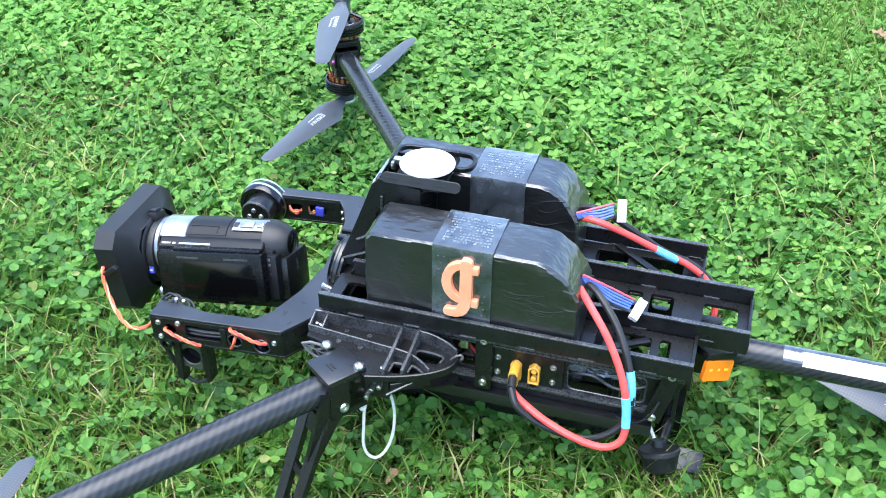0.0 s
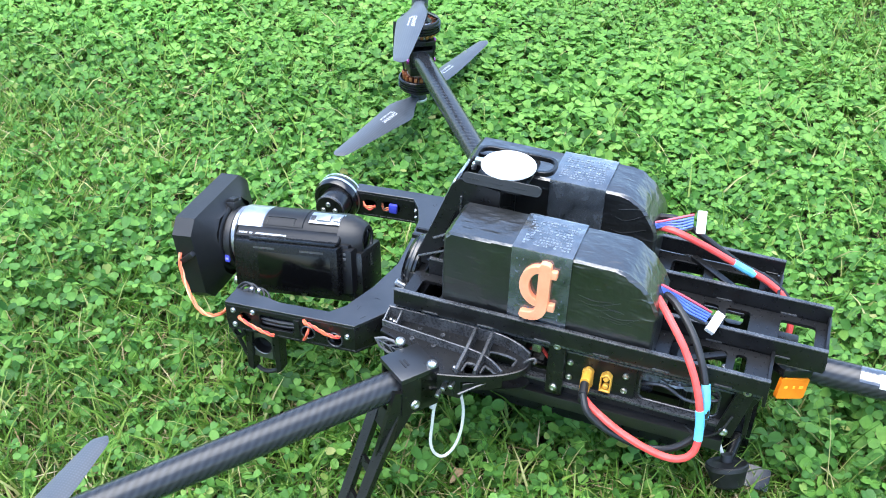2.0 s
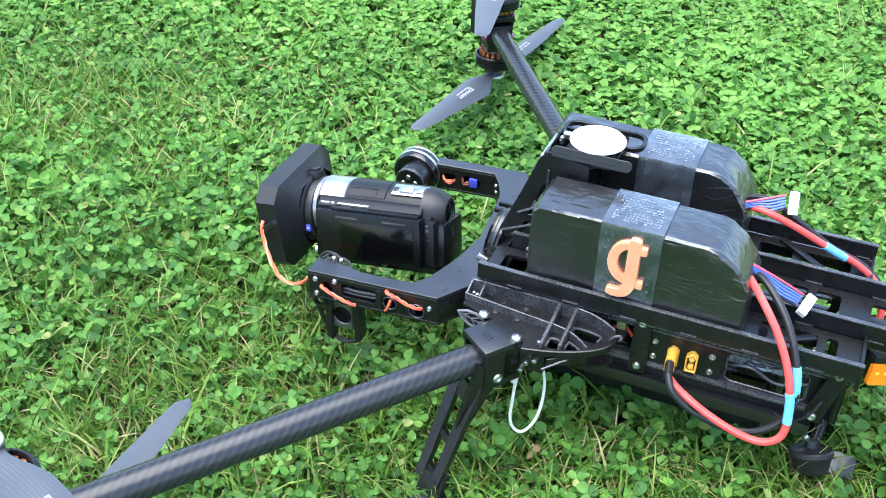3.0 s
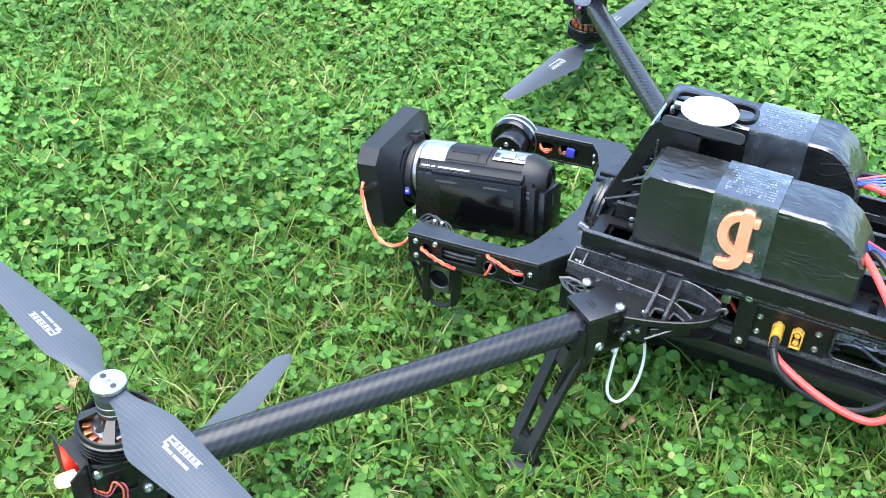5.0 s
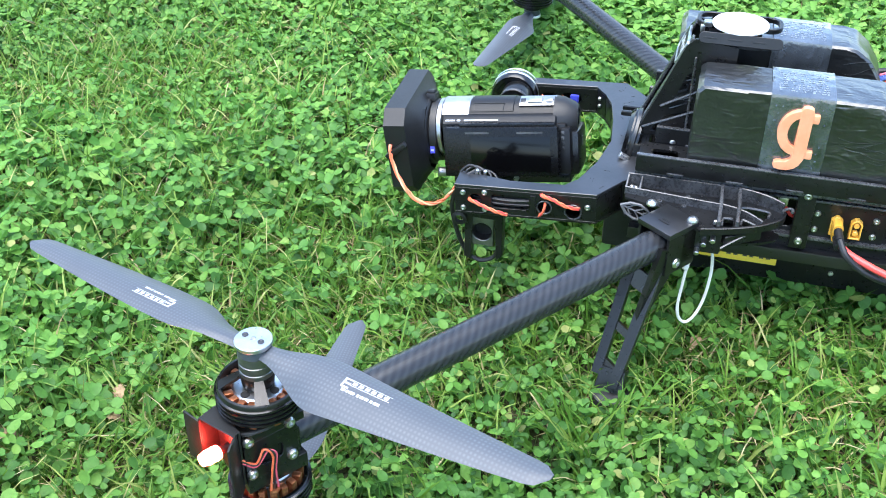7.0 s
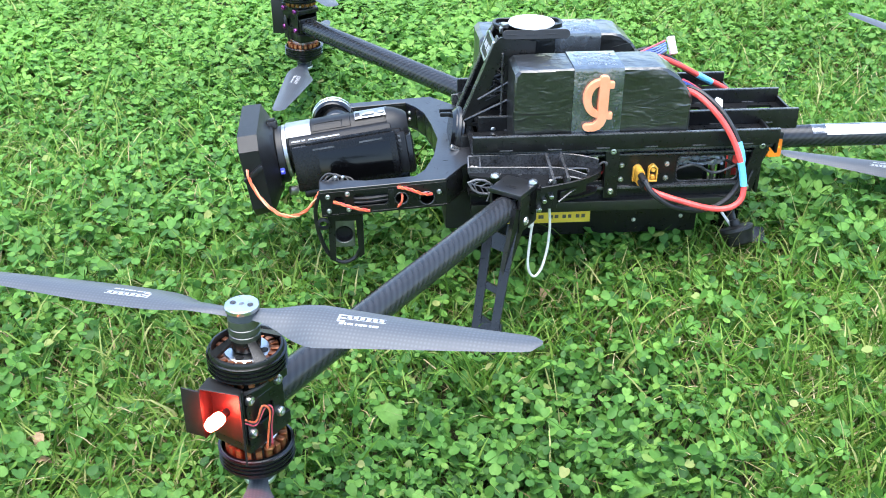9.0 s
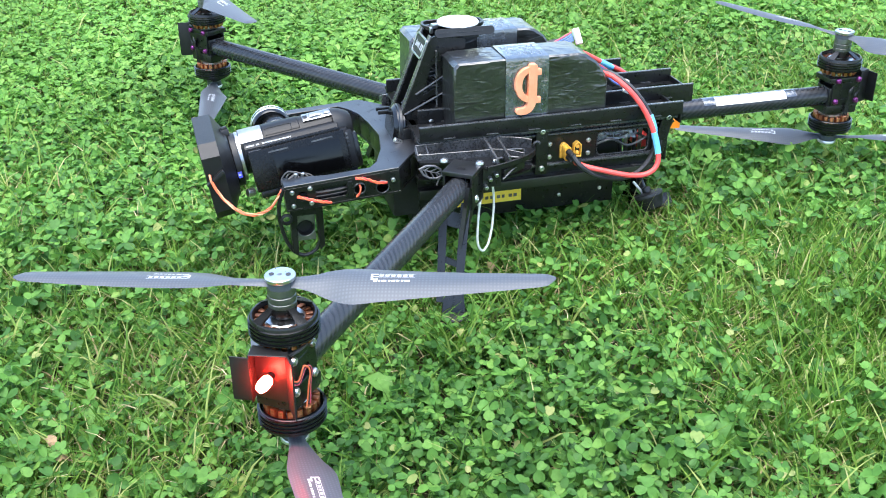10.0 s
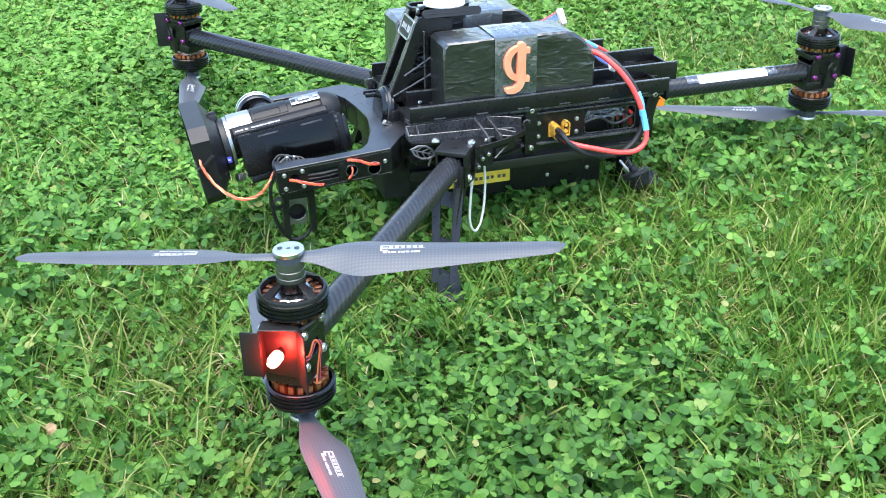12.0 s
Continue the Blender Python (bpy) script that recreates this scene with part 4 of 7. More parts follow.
def motor_mount(key):
    """The clamp at the arm's tip that holds two motors back to back, with its lamp housing."""
    mx, my = MOTORS[key]
    hx, hy = HINGE[key]
    m = Matrix.Translation((mx, my, ARM_Z + 0.0015)) @ Matrix.Rotation(math.atan2(my - hy, mx - hx), 4, "Z")
    bm = bmesh.new()
    box(bm, (-0.018, -0.0150, 0.0165), (0.0205, 0.0150, 0.0225), 0.001, m)
    mount = part("motor_mount", bm, BLACK, drone)
    bm = bmesh.new()
    box(bm, (-0.018, -0.0150, -0.0200), (0.0205, 0.0150, -0.0100), 0.001, m)
    part("mount_plate", bm, BLACK, mount)
    for s in (-1, 1):
        bm = bmesh.new()
        plate(bm, rounded(-0.013, 0.0205, -0.011, 0.0165, 0.003), [rounded(-0.003, 0.012, -0.003, 0.008, 0.003)], "y", s * 0.0140 - 0.0008, s * 0.0140 + 0.0008, m)
        part("cheek", bm, BLACK, mount)
        for x in (-0.008, 0.0178):
            for z in (-0.0050, 0.0195):
                bm = bmesh.new()
                way = m.to_3x3() @ Vector((0, s, 0))
                bolt(bm, m @ Vector((x, s * 0.0149, z)), way, 0.0034, 0.0028)
                part("screw", bm, METAL if key == "near" else PURPLE, mount)
    bm = bmesh.new()
    box(bm, (-0.016, -0.0128, -0.0105), (0.012, 0.0128, 0.0105), 0.002, m)
    part("clamp_core", bm, BLACK, mount)
    # thin phase wires in a small loop, down to the solder lugs of the lower motor
    for w, mat in enumerate((PINK_WIRE, BLACK_WIRE, ORANGE_WIRE)):
        o = 0.0012 * (w - 1)
        for s in (-1, 1):
            bm = bmesh.new()
            hose(bm, [m @ Vector((0.022, s * 0.0135, 0.006 + o)), m @ Vector((0.015, s * 0.0160, 0.001 + o)), m @ Vector((0.0095 + o, s * 0.0185, 0.011 + o)),
                      m @ Vector((0.0055 + o, s * 0.0205, 0.007)), m @ Vector((0.0062 + o, s * 0.0190, -0.006)), m @ Vector((0.0060 + o * 2, s * 0.0170, -0.0225))], 0.0007, 6, 5)
            part("phase_wire", bm, mat if key == "near" else BLACK_WIRE, mount)
    for s in (-1, 1):
        bm = bmesh.new()
        lathe(bm, [(0, 0), (0.0030, 0), (0.0034, 0.001), (0.0030, 0.0022), (0, 0.0026)], m @ Vector((0.0060, s * 0.0165, -0.0245)), (0, 0, 1), 12)
        part("solder_lug", bm, COPPER, mount)
    bm = bmesh.new()
    hose(bm, [m @ Vector((0.001, 0.0160, 0.0245)), m @ Vector((0.008, 0.0185, 0.0265)), m @ Vector((0.017, 0.0165, 0.0262)), m @ Vector((0.0208, 0.0110, 0.0235))], 0.0013, 6, 5)
    part("lamp_lead", bm, BLACK_WIRE, mount)
    # lamp housing: a folded tray round the lamp, with a flap turned out on one side
    bm = bmesh.new()
    box(bm, (0.0210, -0.0140, -0.0120), (0.0225, 0.0140, 0.0270), 0.0005, m)
    lamp = part("lamp_housing", bm, MATTE, drone, "black splayed lamp housing at the arm tip")

    def panel_to(name, a, b, z0, z1):
        bm = bmesh.new()
        d = Vector((b[0] - a[0], b[1] - a[1], 0))
        box(bm, (0, -0.0006, z0), (d.length, 0.0006, z1), 0.0003, m @ Matrix.Translation((a[0], a[1], 0)) @ Matrix.Rotation(math.atan2(d.y, d.x), 4, "Z"))
        part(name, bm, MATTE, lamp)
    panel_to("wing", (0.0220, -0.0125), (0.0338, -0.0090), -0.0090, 0.0280)
    panel_to("flap", (0.0338, -0.0088), (0.0365, -0.0215), -0.0070, 0.0265)
    panel_to("wing", (0.0220, 0.0120), (0.0335, 0.0235), -0.0160, 0.0285)
    bm = bmesh.new()
    plate(bm, [(0.0210, -0.0130), (0.0335, -0.0092), (0.0262, 0.0150), (0.0210, 0.0140)], [], "z", 0.0272, 0.0284, m)
    part("visor", bm, MATTE, lamp)
    if key == "near":
        bm = bmesh.new()
        lathe(bm, [(0.0040, 0.0), (0.0043, 0.0015), (0.0043, 0.0075), (0.0034, 0.0112), (0, 0.0125)], m @ Vector((0.0295, 0.0013, 0.0086)), m.to_3x3() @ Vector((1, 0.12, 0.08)), 16)
        part("led", bm, LED, lamp, "lit red lamp")
        bm = bmesh.new()
        rod(bm, m @ Vector((0.0215, 0.0003, 0.0080)), m @ Vector((0.0296, 0.0013, 0.0086)), 0.0026)
        part("led_stem", bm, MATTE, lamp)


for key in ("near", "far", "tail"):
    hx, hy = HINGE[key]
    mx, my = MOTORS[key]
    d = (Vector((mx, my, 0)) - Vector((hx, hy, 0))).normalized()
    bm = arm_tube((hx - 0.012 * d.x, hy - 0.012 * d.y, ARM_Z), (mx, my, ARM_Z), 0.0112)
    tube = part("arm_tube", bm, CARBON_TUBE, drone, "woven carbon fibre arm tube")
    motor_mount(key)
    if key == "tail":
        bm = bmesh.new()
        n = 8
        LABEL_X = (0.2275, 0.3145)
        for i in range(n):
            a0, a1 = radians(62 + 56 * i / n), radians(62 + 56 * (i + 1) / n)
            r = 0.0119
            q = [(LABEL_X[0], -r * math.cos(a0), ARM_Z + r * math.sin(a0)), (LABEL_X[1], -r * math.cos(a0), ARM_Z + r * math.sin(a0)),
                 (LABEL_X[1], -r * math.cos(a1), ARM_Z + r * math.sin(a1)), (LABEL_X[0], -r * math.cos(a1), ARM_Z + r * math.sin(a1))]
            bm.faces.new([bm.verts.new(v) for v in q])
        bmesh.ops.remove_doubles(bm, verts=bm.verts, dist=1e-5)
        bmesh.ops.rotate(bm, cent=(0, 0, ARM_Z), matrix=Matrix.Rotation(radians(38), 3, "X"), verts=bm.verts)
        sleeve = bmesh.new()
        arc = [radians(72 + 116 * i / 14) for i in range(15)]
        rows = [[sleeve.verts.new((x, -0.0116 * math.cos(a - radians(40)), ARM_Z + 0.0116 * math.sin(a - radians(40)))) for a in arc] for x in (0.2130, 0.2700, 0.3280)]
        for p, q in zip(rows, rows[1:]):
            for i in range(14):
                sleeve.faces.new((p[i], p[i + 1], q[i + 1], q[i]))
        part("clear_tape", sleeve, CLEAR_TAPE, tube, "clear tape wrapped round the tube")
        lab = part("label", bm, PAPER, tube, "white paper label with dark print")
        bm = bmesh.new()
        for i, (a, b) in enumerate(((0.2335, 0.2390), (0.2400, 0.2460), (0.2470, 0.2525), (0.2600, 0.2640), (0.2650, 0.2700), (0.2760, 0.2840), (0.2860, 0.2950))):
            box(bm, (a, -0.0018, 0.0119), (b, -0.0007, 0.01205), 0)
        bmesh.ops.rotate(bm, cent=(0, 0, 0), matrix=Matrix.Rotation(radians(38), 3, "X"), verts=bm.verts)
        bmesh.ops.translate(bm, vec=(0, 0, ARM_Z), verts=bm.verts)
        part("print", bm, FAINT_INK, lab)
propulsion("near", -18.8, 92.5, 1.2)
propulsion("far", -75.0, 82.0)
propulsion("tail", 113.0, 157.0)

# tail tube socket
bm = bmesh.new()
box(bm, (0.136, -0.017, 0.106), (0.166, 0.017, 0.1375), 0.0015)
part("tail_socket", bm, BLACK, drone)

# ---- orange tag on the tail tube ----
tag = thing("orange_tag", (0.168, -0.03, 0.12), "small orange plastic tag clipped beside the tail tube", "tag")
tm = Matrix.Translation((0.1672, -0.0295, 0.1228)) @ Matrix.Rotation(radians(42), 4, "Z") @ Matrix.Rotation(radians(-8), 4, "X") @ Matrix.Rotation(radians(16), 4, "Y")
bm = bmesh.new()
plate(bm, rounded(-0.0132, 0.0132, -0.0080, 0.0090, 0.002), [], "y", -0.0018, 0.0018, tm)
part("tag_plate", bm, ORANGE_TAG, tag)
bm = bmesh.new()
for a, b in ((-0.009, -0.006), (-0.001, 0.001), (0.005, 0.009)):
    box(bm, (a, -0.0022, 0.0006), (b, -0.0019, 0.0026), 0, tm)
part("print", bm, YELLOW, tag)
bm = bmesh.new()
box(bm, (-0.014, -0.0016, 0.0095), (0.014, 0.012, 0.0155), 0.001, tm)
part("clip", bm, BLACK, tag)

# ---- satellite antenna mast ----
mast = thing("antenna_mast", (-0.08, 0, 0.150), "black printed mast carrying a round white antenna", "antenna")
for s in (-1, 1):
    bm = bmesh.new()
    outer = [(-0.134, 0.152), (-0.120, 0.152), (-0.066, 0.152), (-0.066, 0.232), (-0.098, 0.236), (-0.104, 0.230)]
    holes = [[(-0.124, 0.155), (-0.095, 0.155), (-0.095, 0.178), (-0.113, 0.170)], [(-0.111, 0.176), (-0.094, 0.184), (-0.094, 0.212), (-0.101, 0.206)],
             [(-0.091, 0.155), (-0.069, 0.155), (-0.069, 0.186), (-0.091, 0.178)], [(-0.091, 0.185), (-0.069, 0.193), (-0.069, 0.216), (-0.091, 0.218)]]
    plate(bm, outer, holes, "y", s * 0.0215 - 0.0012, s * 0.0215 + 0.0012)
    frame_part = part("mast_side", bm, BLACK, mast)
    for a, b in (((-0.130, 0.158), (-0.072, 0.186)), ((-0.118, 0.178), (-0.072, 0.205)), ((-0.096, 0.154), (-0.096, 0.222))):
        bm = bmesh.new()
        rod(bm, (a[0], s * 0.0235, a[1]), (b[0], s * 0.0235, b[1]), 0.0011, 8)
        part("truss_bar", bm, EDGE, frame_part)
bm = bmesh.new()
plate(bm, rounded(-0.0900, -0.0500, -0.0200, 0.0330, 0.004), [], "z", 0.2305, 0.2332)
top = part("mast_top", bm, BLACK, mast)
bm = bmesh.new()
plate(bm, rounded(-0.1000, -0.0350, 0.0080, 0.0345, 0.010), [rounded(-0.0972, -0.0378, 0.0108, 0.0317, 0.008)], "z", 0.2332, 0.2372)
part("slot_rim", bm, BLACK, top)
lean = Matrix.Translation((0, -0.0208, 0.2376)) @ Matrix.Rotation(radians(-19), 4, "X")
bm = bmesh.new()
plate(bm, rounded(-0.0965, -0.0352, -0.0042, 0.0042, 0.0038), [], "y", -0.0012, 0.0012, lean)
flange = part("flange", bm, MATTE, top)
bm = bmesh.new()
for a in (-0.088, -0.070, -0.052):
    box(bm, (a - 0.005, -0.0016, -0.0006), (a + 0.005, -0.0013, 0.0006), 0.0002, lean)
part("slot", bm, MATTE, flange)
bm = bmesh.new()
lathe(bm, [(0, -0.0040), (0.006, -0.0040), (0.006, 0.0036), (0.0201, 0.0040), (0.0211, 0.0046), (0.0211, 0.0058), (0.0203, 0.0068), (0, 0.0072)], (-0.0672, 0.0002, 0.2370), (0, 0, 1), 40)
part("antenna", bm, WHITE, mast, "round white antenna puck")
bm = bmesh.new()
box(bm, (-0.0945, -0.0005, 0.2372), (-0.0880, 0.0050, 0.2420), 0.001)
box(bm, (-0.0965, -0.0010, 0.2325), (-0.0930, 0.0030, 0.2385), 0.001)
part("connector", bm, ALU, mast)
bm = bmesh.new()
for s in (-1, 1):
    box(bm, (-0.0010, -0.0045, 0), (0.0010, 0.0045, 0.090), 0.0005, Matrix.Translation((-0.1345, s * 0.0165, 0.152)) @ Matrix.Rotation(radians(22.5), 4, "Y"))
part("front_strut", bm, EDGE, mast)
badge_m = Matrix.Translation((-0.1062, 0.000, 0.2210)) @ Matrix.Rotation(radians(22.5), 4, "Y")
bm = bmesh.new()
plate(bm, rounded(-0.0185, 0.0185, -0.0105, 0.0105, 0.003), [rounded(-0.0168, 0.0168, -0.0088, 0.0088, 0.0022)], "x", -0.0022, 0.0, badge_m)
badge = part("badge", bm, ALU, mast, "small badge with pale lettering in a silver rim")
bm = bmesh.new()
plate(bm, rounded(-0.0168, 0.0168, -0.0088, 0.0088, 0.0022), [], "x", -0.0014, 0.0, badge_m)
part("badge_face", bm, MATTE, badge)
bm = bmesh.new()
for a, b, h in ((-0.0130, -0.0108, 0.0032), (-0.0098, -0.0088, 0.0032), (-0.0072, -0.0052, 0.0032), (-0.0010, 0.0006, 0.0032), (0.0022, 0.0034, 0.0024), (0.0048, 0.0060, 0.0024), (0.0074, 0.0086, 0.0024), (0.0100, 0.0122, 0.0030)):
    box(bm, (-0.0018, a, -h), (-0.0015, b, h), 0, badge_m)
part("print", bm, PALE_INK, badge)
bm = bmesh.new()
for i, (y, z) in enumerate(((-0.012, 0.172), (-0.004, 0.184), (0.006, 0.176), (0.0, 0.194), (0.011, 0.188))):
    hose(bm, [(-0.092, y, z), (-0.100, y + 0.004, z + 0.007), (-0.088, y - 0.003, z + 0.013), (-0.096, y + 0.001, z + 0.020)], 0.0011, 6, 4)
part("wire_bundle", bm, BLACK_WIRE, mast)
bm = bmesh.new()
bolt(bm, (-0.104, -0.030, 0.151), (0, 0, 1), 0.0030, 0.003)
part("screw", bm, METAL, mast)


# ---- batteries ----
def battery(x0, x1, y0, y1, z0, z1, seed):
    """A pack wrapped in black tape: rounded, its rear top edge cut away, slightly puffed and creased."""
    bm = bmesh.new()
    outline = [(x0, z0), (x1 - 0.004, z0), (x1, z0 + 0.004), (x1, z1 - 0.030), (x1 - 0.004, z1 - 0.022), (x1 - 0.013, z1 - 0.010), (x1 - 0.024, z1 - 0.002), (x1 - 0.032, z1), (x0 + 0.004, z1), (x0, z1 - 0.004)]
    n = len(outline)
    ys = [y0, y0 + 0.0018, (y0 + y1) / 2, y1 - 0.0018, y1]
    cx, cz = (x0 + x1) / 2, (z0 + z1) / 2
    rows = []
    for i, y in enumerate(ys):
        k = 0.0016 if i in (0, 4) else 0.0
        rows.append([bm.verts.new((u + (k if u < cx else -k), y, v + (k if v < cz else -k))) for u, v in outline])
    for a, b in zip(rows, rows[1:]):
        for i in range(n):
            bm.faces.new((a[i], a[(i + 1) % n], b[(i + 1) % n], b[i]))
    bm.faces.new(rows[0])
    bm.faces.new(rows[-1][::-1])
    bmesh.ops.triangulate(bm, faces=[f for f in bm.faces if len(f.verts) > 4])
    bmesh.ops.subdivide_edges(bm, edges=bm.edges[:], cuts=3, use_grid_fill=True)
    off = Vector((seed * 7.1, seed * 3.3, 0))
    bm.normal_update()
    moves = [(v, v.normal * (0.0010 * noise.noise((v.co + off) * 38) + 0.0006 * noise.noise((v.co + off) * 120))) for v in bm.verts]
    for v, d in moves:
        v.co += d
    return bm


def band(x0, x1, y0, y1, z0, z1, lift):
    """A strip of clear tape that runs up one face, over the top and down the other."""
    bm = bmesh.new()
    path = [(y0 - lift, z0), (y0 - lift, z1 - 0.003), (y0 - 0.0002, z1 - 0.0006 + lift), (y0 + 0.003, z1 + lift), (y1 - 0.003, z1 + lift), (y1 + 0.0002, z1 - 0.0006 + lift), (y1 + lift, z1 - 0.003), (y1 + lift, z0)]
    cols = 10
    rows = [[bm.verts.new((x0 + (x1 - x0) * i / cols, y, z)) for i in range(cols + 1)] for y, z in path]
    for a, b in zip(rows, rows[1:]):
        for i in range(cols):
            bm.faces.new((a[i], a[i + 1], b[i + 1], b[i]))
    return bm


PACKS = (("near", -0.0915, 0.0675, -0.0740, -0.0275, 0.1502, 0.2225, -0.040, 0.004),
         ("far", -0.1120, 0.0480, 0.0250, 0.0720, 0.1502, 0.2225, -0.040, 0.004))
for side, x0, x1, y0, y1, z0, z1, b0, b1 in PACKS:
    pack = thing("battery_pack", ((x0 + x1) / 2, (y0 + y1) / 2, z0),
                 "black tape-wrapped battery pack with raised orange letter, in a tray" if side == "near" else "black tape-wrapped battery pack in the tray beside the mast",
                 "battery", "drone battery packs")
    part("pack", battery(x0, x1, y0, y1, z0, z1, 1 if side == "near" else 2), WRAP, pack)
    tape = part("clear_tape", band(b0, b1, y0, y1, z0 + 0.006, z1, 0.0012), CLEAR_TAPE, pack, "band of clear parcel tape over a printed label")
    bm = bmesh.new()
    rng = random.Random(5)
    w = y1 - y0
    for r in range(10):
        x = b0 + 0.005
        yy = y0 + 0.006 + r * (w - 0.012) / 10
        while x < b1 - 0.006:
            d = rng.uniform(0.0006, 0.0026)
            if rng.random() < 0.86 - 0.03 * r:
                box(bm, (x, yy, z1 + 0.00125), (x + d, yy + rng.uniform(0.0008, 0.0026), z1 + 0.00135), 0)
            x += d + rng.uniform(0.0004, 0.0012)
    for r in range(9):
        x = b0 + 0.004
        zz = z1 - 0.008 - r * 0.0058
        while x < b1 - 0.004:
            d = rng.uniform(0.0005, 0.0020)
            if rng.random() < 0.16 and side == "near":
                box(bm, (x, y0 - 0.0016, zz), (x + d, y0 - 0.0014, zz + rng.uniform(0.0008, 0.0016)), 0)
            x += d + rng.uniform(0.0006, 0.0030)
    part("print", bm, FADED_INK, tape)
    # wrinkled overlap seams of the tape
    for i in range(9):
        zz = rng.uniform(z0 + 0.012, z1 - 0.014)
        a = rng.uniform(max(b1 + 0.004, x0), x1 - 0.03)
        bm = bmesh.new()
        hose(bm, [(a, y0 - 0.0001, zz), (a + 0.012, y0 - 0.0003, zz + rng.uniform(-0.003, 0.004)), (a + rng.uniform(0.018, 0.03), y0, zz + rng.uniform(-0.004, 0.006))], 0.0004, 4, 5)
        part("tape_seam", bm, WRAP, pack)
    if side == "near":
        # raised orange letter shape: a hooked bowl crossed by an upright bar
        bm = bmesh.new()
        yf, yb = y0 - 0.0062, y0 - 0.0010
        gx, gz = -0.0195, 0.1925
        bar = [(gx + 0.0012, gz - 0.0100), (gx + 0.0016, gz + 0.0225), (gx + 0.0026, gz + 0.0246), (gx + 0.0050, gz + 0.0254), (gx + 0.0080, gz + 0.0250), (gx + 0.0098, gz + 0.0236), (gx + 0.0104, gz + 0.0210),
               (gx + 0.0102, gz - 0.0100), (gx + 0.0094, gz - 0.0155), (gx + 0.0072, gz - 0.0205), (gx + 0.0040, gz - 0.0238), (gx - 0.0004, gz - 0.0256), (gx - 0.0060, gz - 0.0258), (gx - 0.0096, gz - 0.0248),
               (gx - 0.0108, gz - 0.0228), (gx - 0.0104, gz - 0.0204), (gx - 0.0086, gz - 0.0190), (gx - 0.0050, gz - 0.0190), (gx - 0.0020, gz - 0.0184), (gx + 0.0004, gz - 0.0160)]
        plate(bm, bar, [], "y", yf, yb)
        letter = part("letter_shape", bm, ORANGE, pack, "raised orange printed letter shape")
        bm = bmesh.new()
        arc_o, arc_i = [], []
        for i in range(15):
            a = radians(78 + 205 * i / 14)
            arc_o.append((gx + 0.0030 + 0.0152 * math.cos(a), gz + 0.0045 + 0.0178 * math.sin(a)))
            arc_i.append((gx + 0.0035 + 0.0085 * math.cos(a), gz + 0.0045 + 0.0120 * math.sin(a)))
        plate(bm, arc_o + arc_i[::-1], [], "y", yf + 0.0004, yb)
        part("bowl", bm, ORANGE, letter)
        for zc in (0.0165, -0.0120):
            bm = bmesh.new()
            box(bm, (gx + 0.0095, yf + 0.0004, gz + zc - 0.0032), (gx + 0.0148, yb, gz + zc + 0.0032), 0.0012)
            part("serif", bm, ORANGE, letter)


# ---- battery leads ----
def cable(name, points, r, mat, label, category, seg=10):
    t = thing(name, points[len(points) // 2], label, category)
    bm = bmesh.new()
    hose(bm, points, r, seg, 8)
    part("insulation", bm, mat, t)
    return t


red_near = [(0.064, -0.058, 0.196), (0.074, -0.073, 0.194), (0.090, -0.086, 0.179), (0.103, -0.096, 0.158), (0.1105, -0.104, 0.134), (0.111, -0.111, 0.114), (0.101, -0.113, 0.104), (0.083, -0.111, 0.1025), (0.058, -0.106, 0.108), (0.036, -0.0955, 0.1125), (0.0265, -0.0915, 0.1180)]
blk_near = [(0.064, -0.044, 0.194), (0.078, -0.058, 0.193), (0.095, -0.074, 0.180), (0.107, -0.088, 0.160), (0.1125, -0.097, 0.138), (0.109, -0.100, 0.117), (0.094, -0.103, 0.102), (0.074, -0.103, 0.097), (0.050, -0.102, 0.102), (0.033, -0.1015, 0.1135), (0.0258, -0.0935, 0.1232)]
lead = cable("battery_lead", red_near, 0.0027, RED, "thick red silicone battery cable looping to the socket", "cable")
bm = bmesh.new()
hose(bm, [(0.1085, -0.1015, 0.1425), (0.1105, -0.104, 0.134), (0.1118, -0.1085, 0.122)], 0.0032, 10, 6)
part("tape", bm, BLUE_TAPE, lead, "light blue tape round the cable")
lead = cable("battery_lead", blk_near, 0.0027, BLACK_WIRE, "thick black silicone battery cable looping to the socket", "cable")
bm = bmesh.new()
hose(bm, [(0.1085, -0.090, 0.157), (0.1113, -0.0945, 0.146), (0.1123, -0.0975, 0.134)], 0.0032, 10, 6)
part("tape", bm, BLUE_TAPE, lead, "light blue tape round the cable")
red_far = [(0.044, 0.036, 0.194), (0.060, 0.030, 0.197), (0.084, 0.034, 0.187), (0.110, 0.041, 0.172), (0.134, 0.047, 0.159), (0.151, 0.046, 0.146), (0.159, 0.038, 0.130), (0.158, 0.026, 0.114)]
lead = cable("battery_lead", red_far, 0.0027, RED, "thick red silicone battery cable running back over the tray", "cable")
bm = bmesh.new()
hose(bm, [(0.107, 0.0402, 0.1737), (0.115, 0.0424, 0.169), (0.124, 0.0448, 0.164)], 0.0032, 10, 6)
part("tape", bm, BLUE_TAPE, lead, "light blue tape round the cable")
blk_far = [(0.044, 0.048, 0.196), (0.060, 0.044, 0.199), (0.086, 0.045, 0.185), (0.112, 0.050, 0.167), (0.136, 0.054, 0.156), (0.153, 0.052, 0.143), (0.160, 0.044, 0.128)]
cable("battery_lead", blk_far, 0.0027, BLACK_WIRE, "thick black silicone battery cable running back over the tray", "cable")


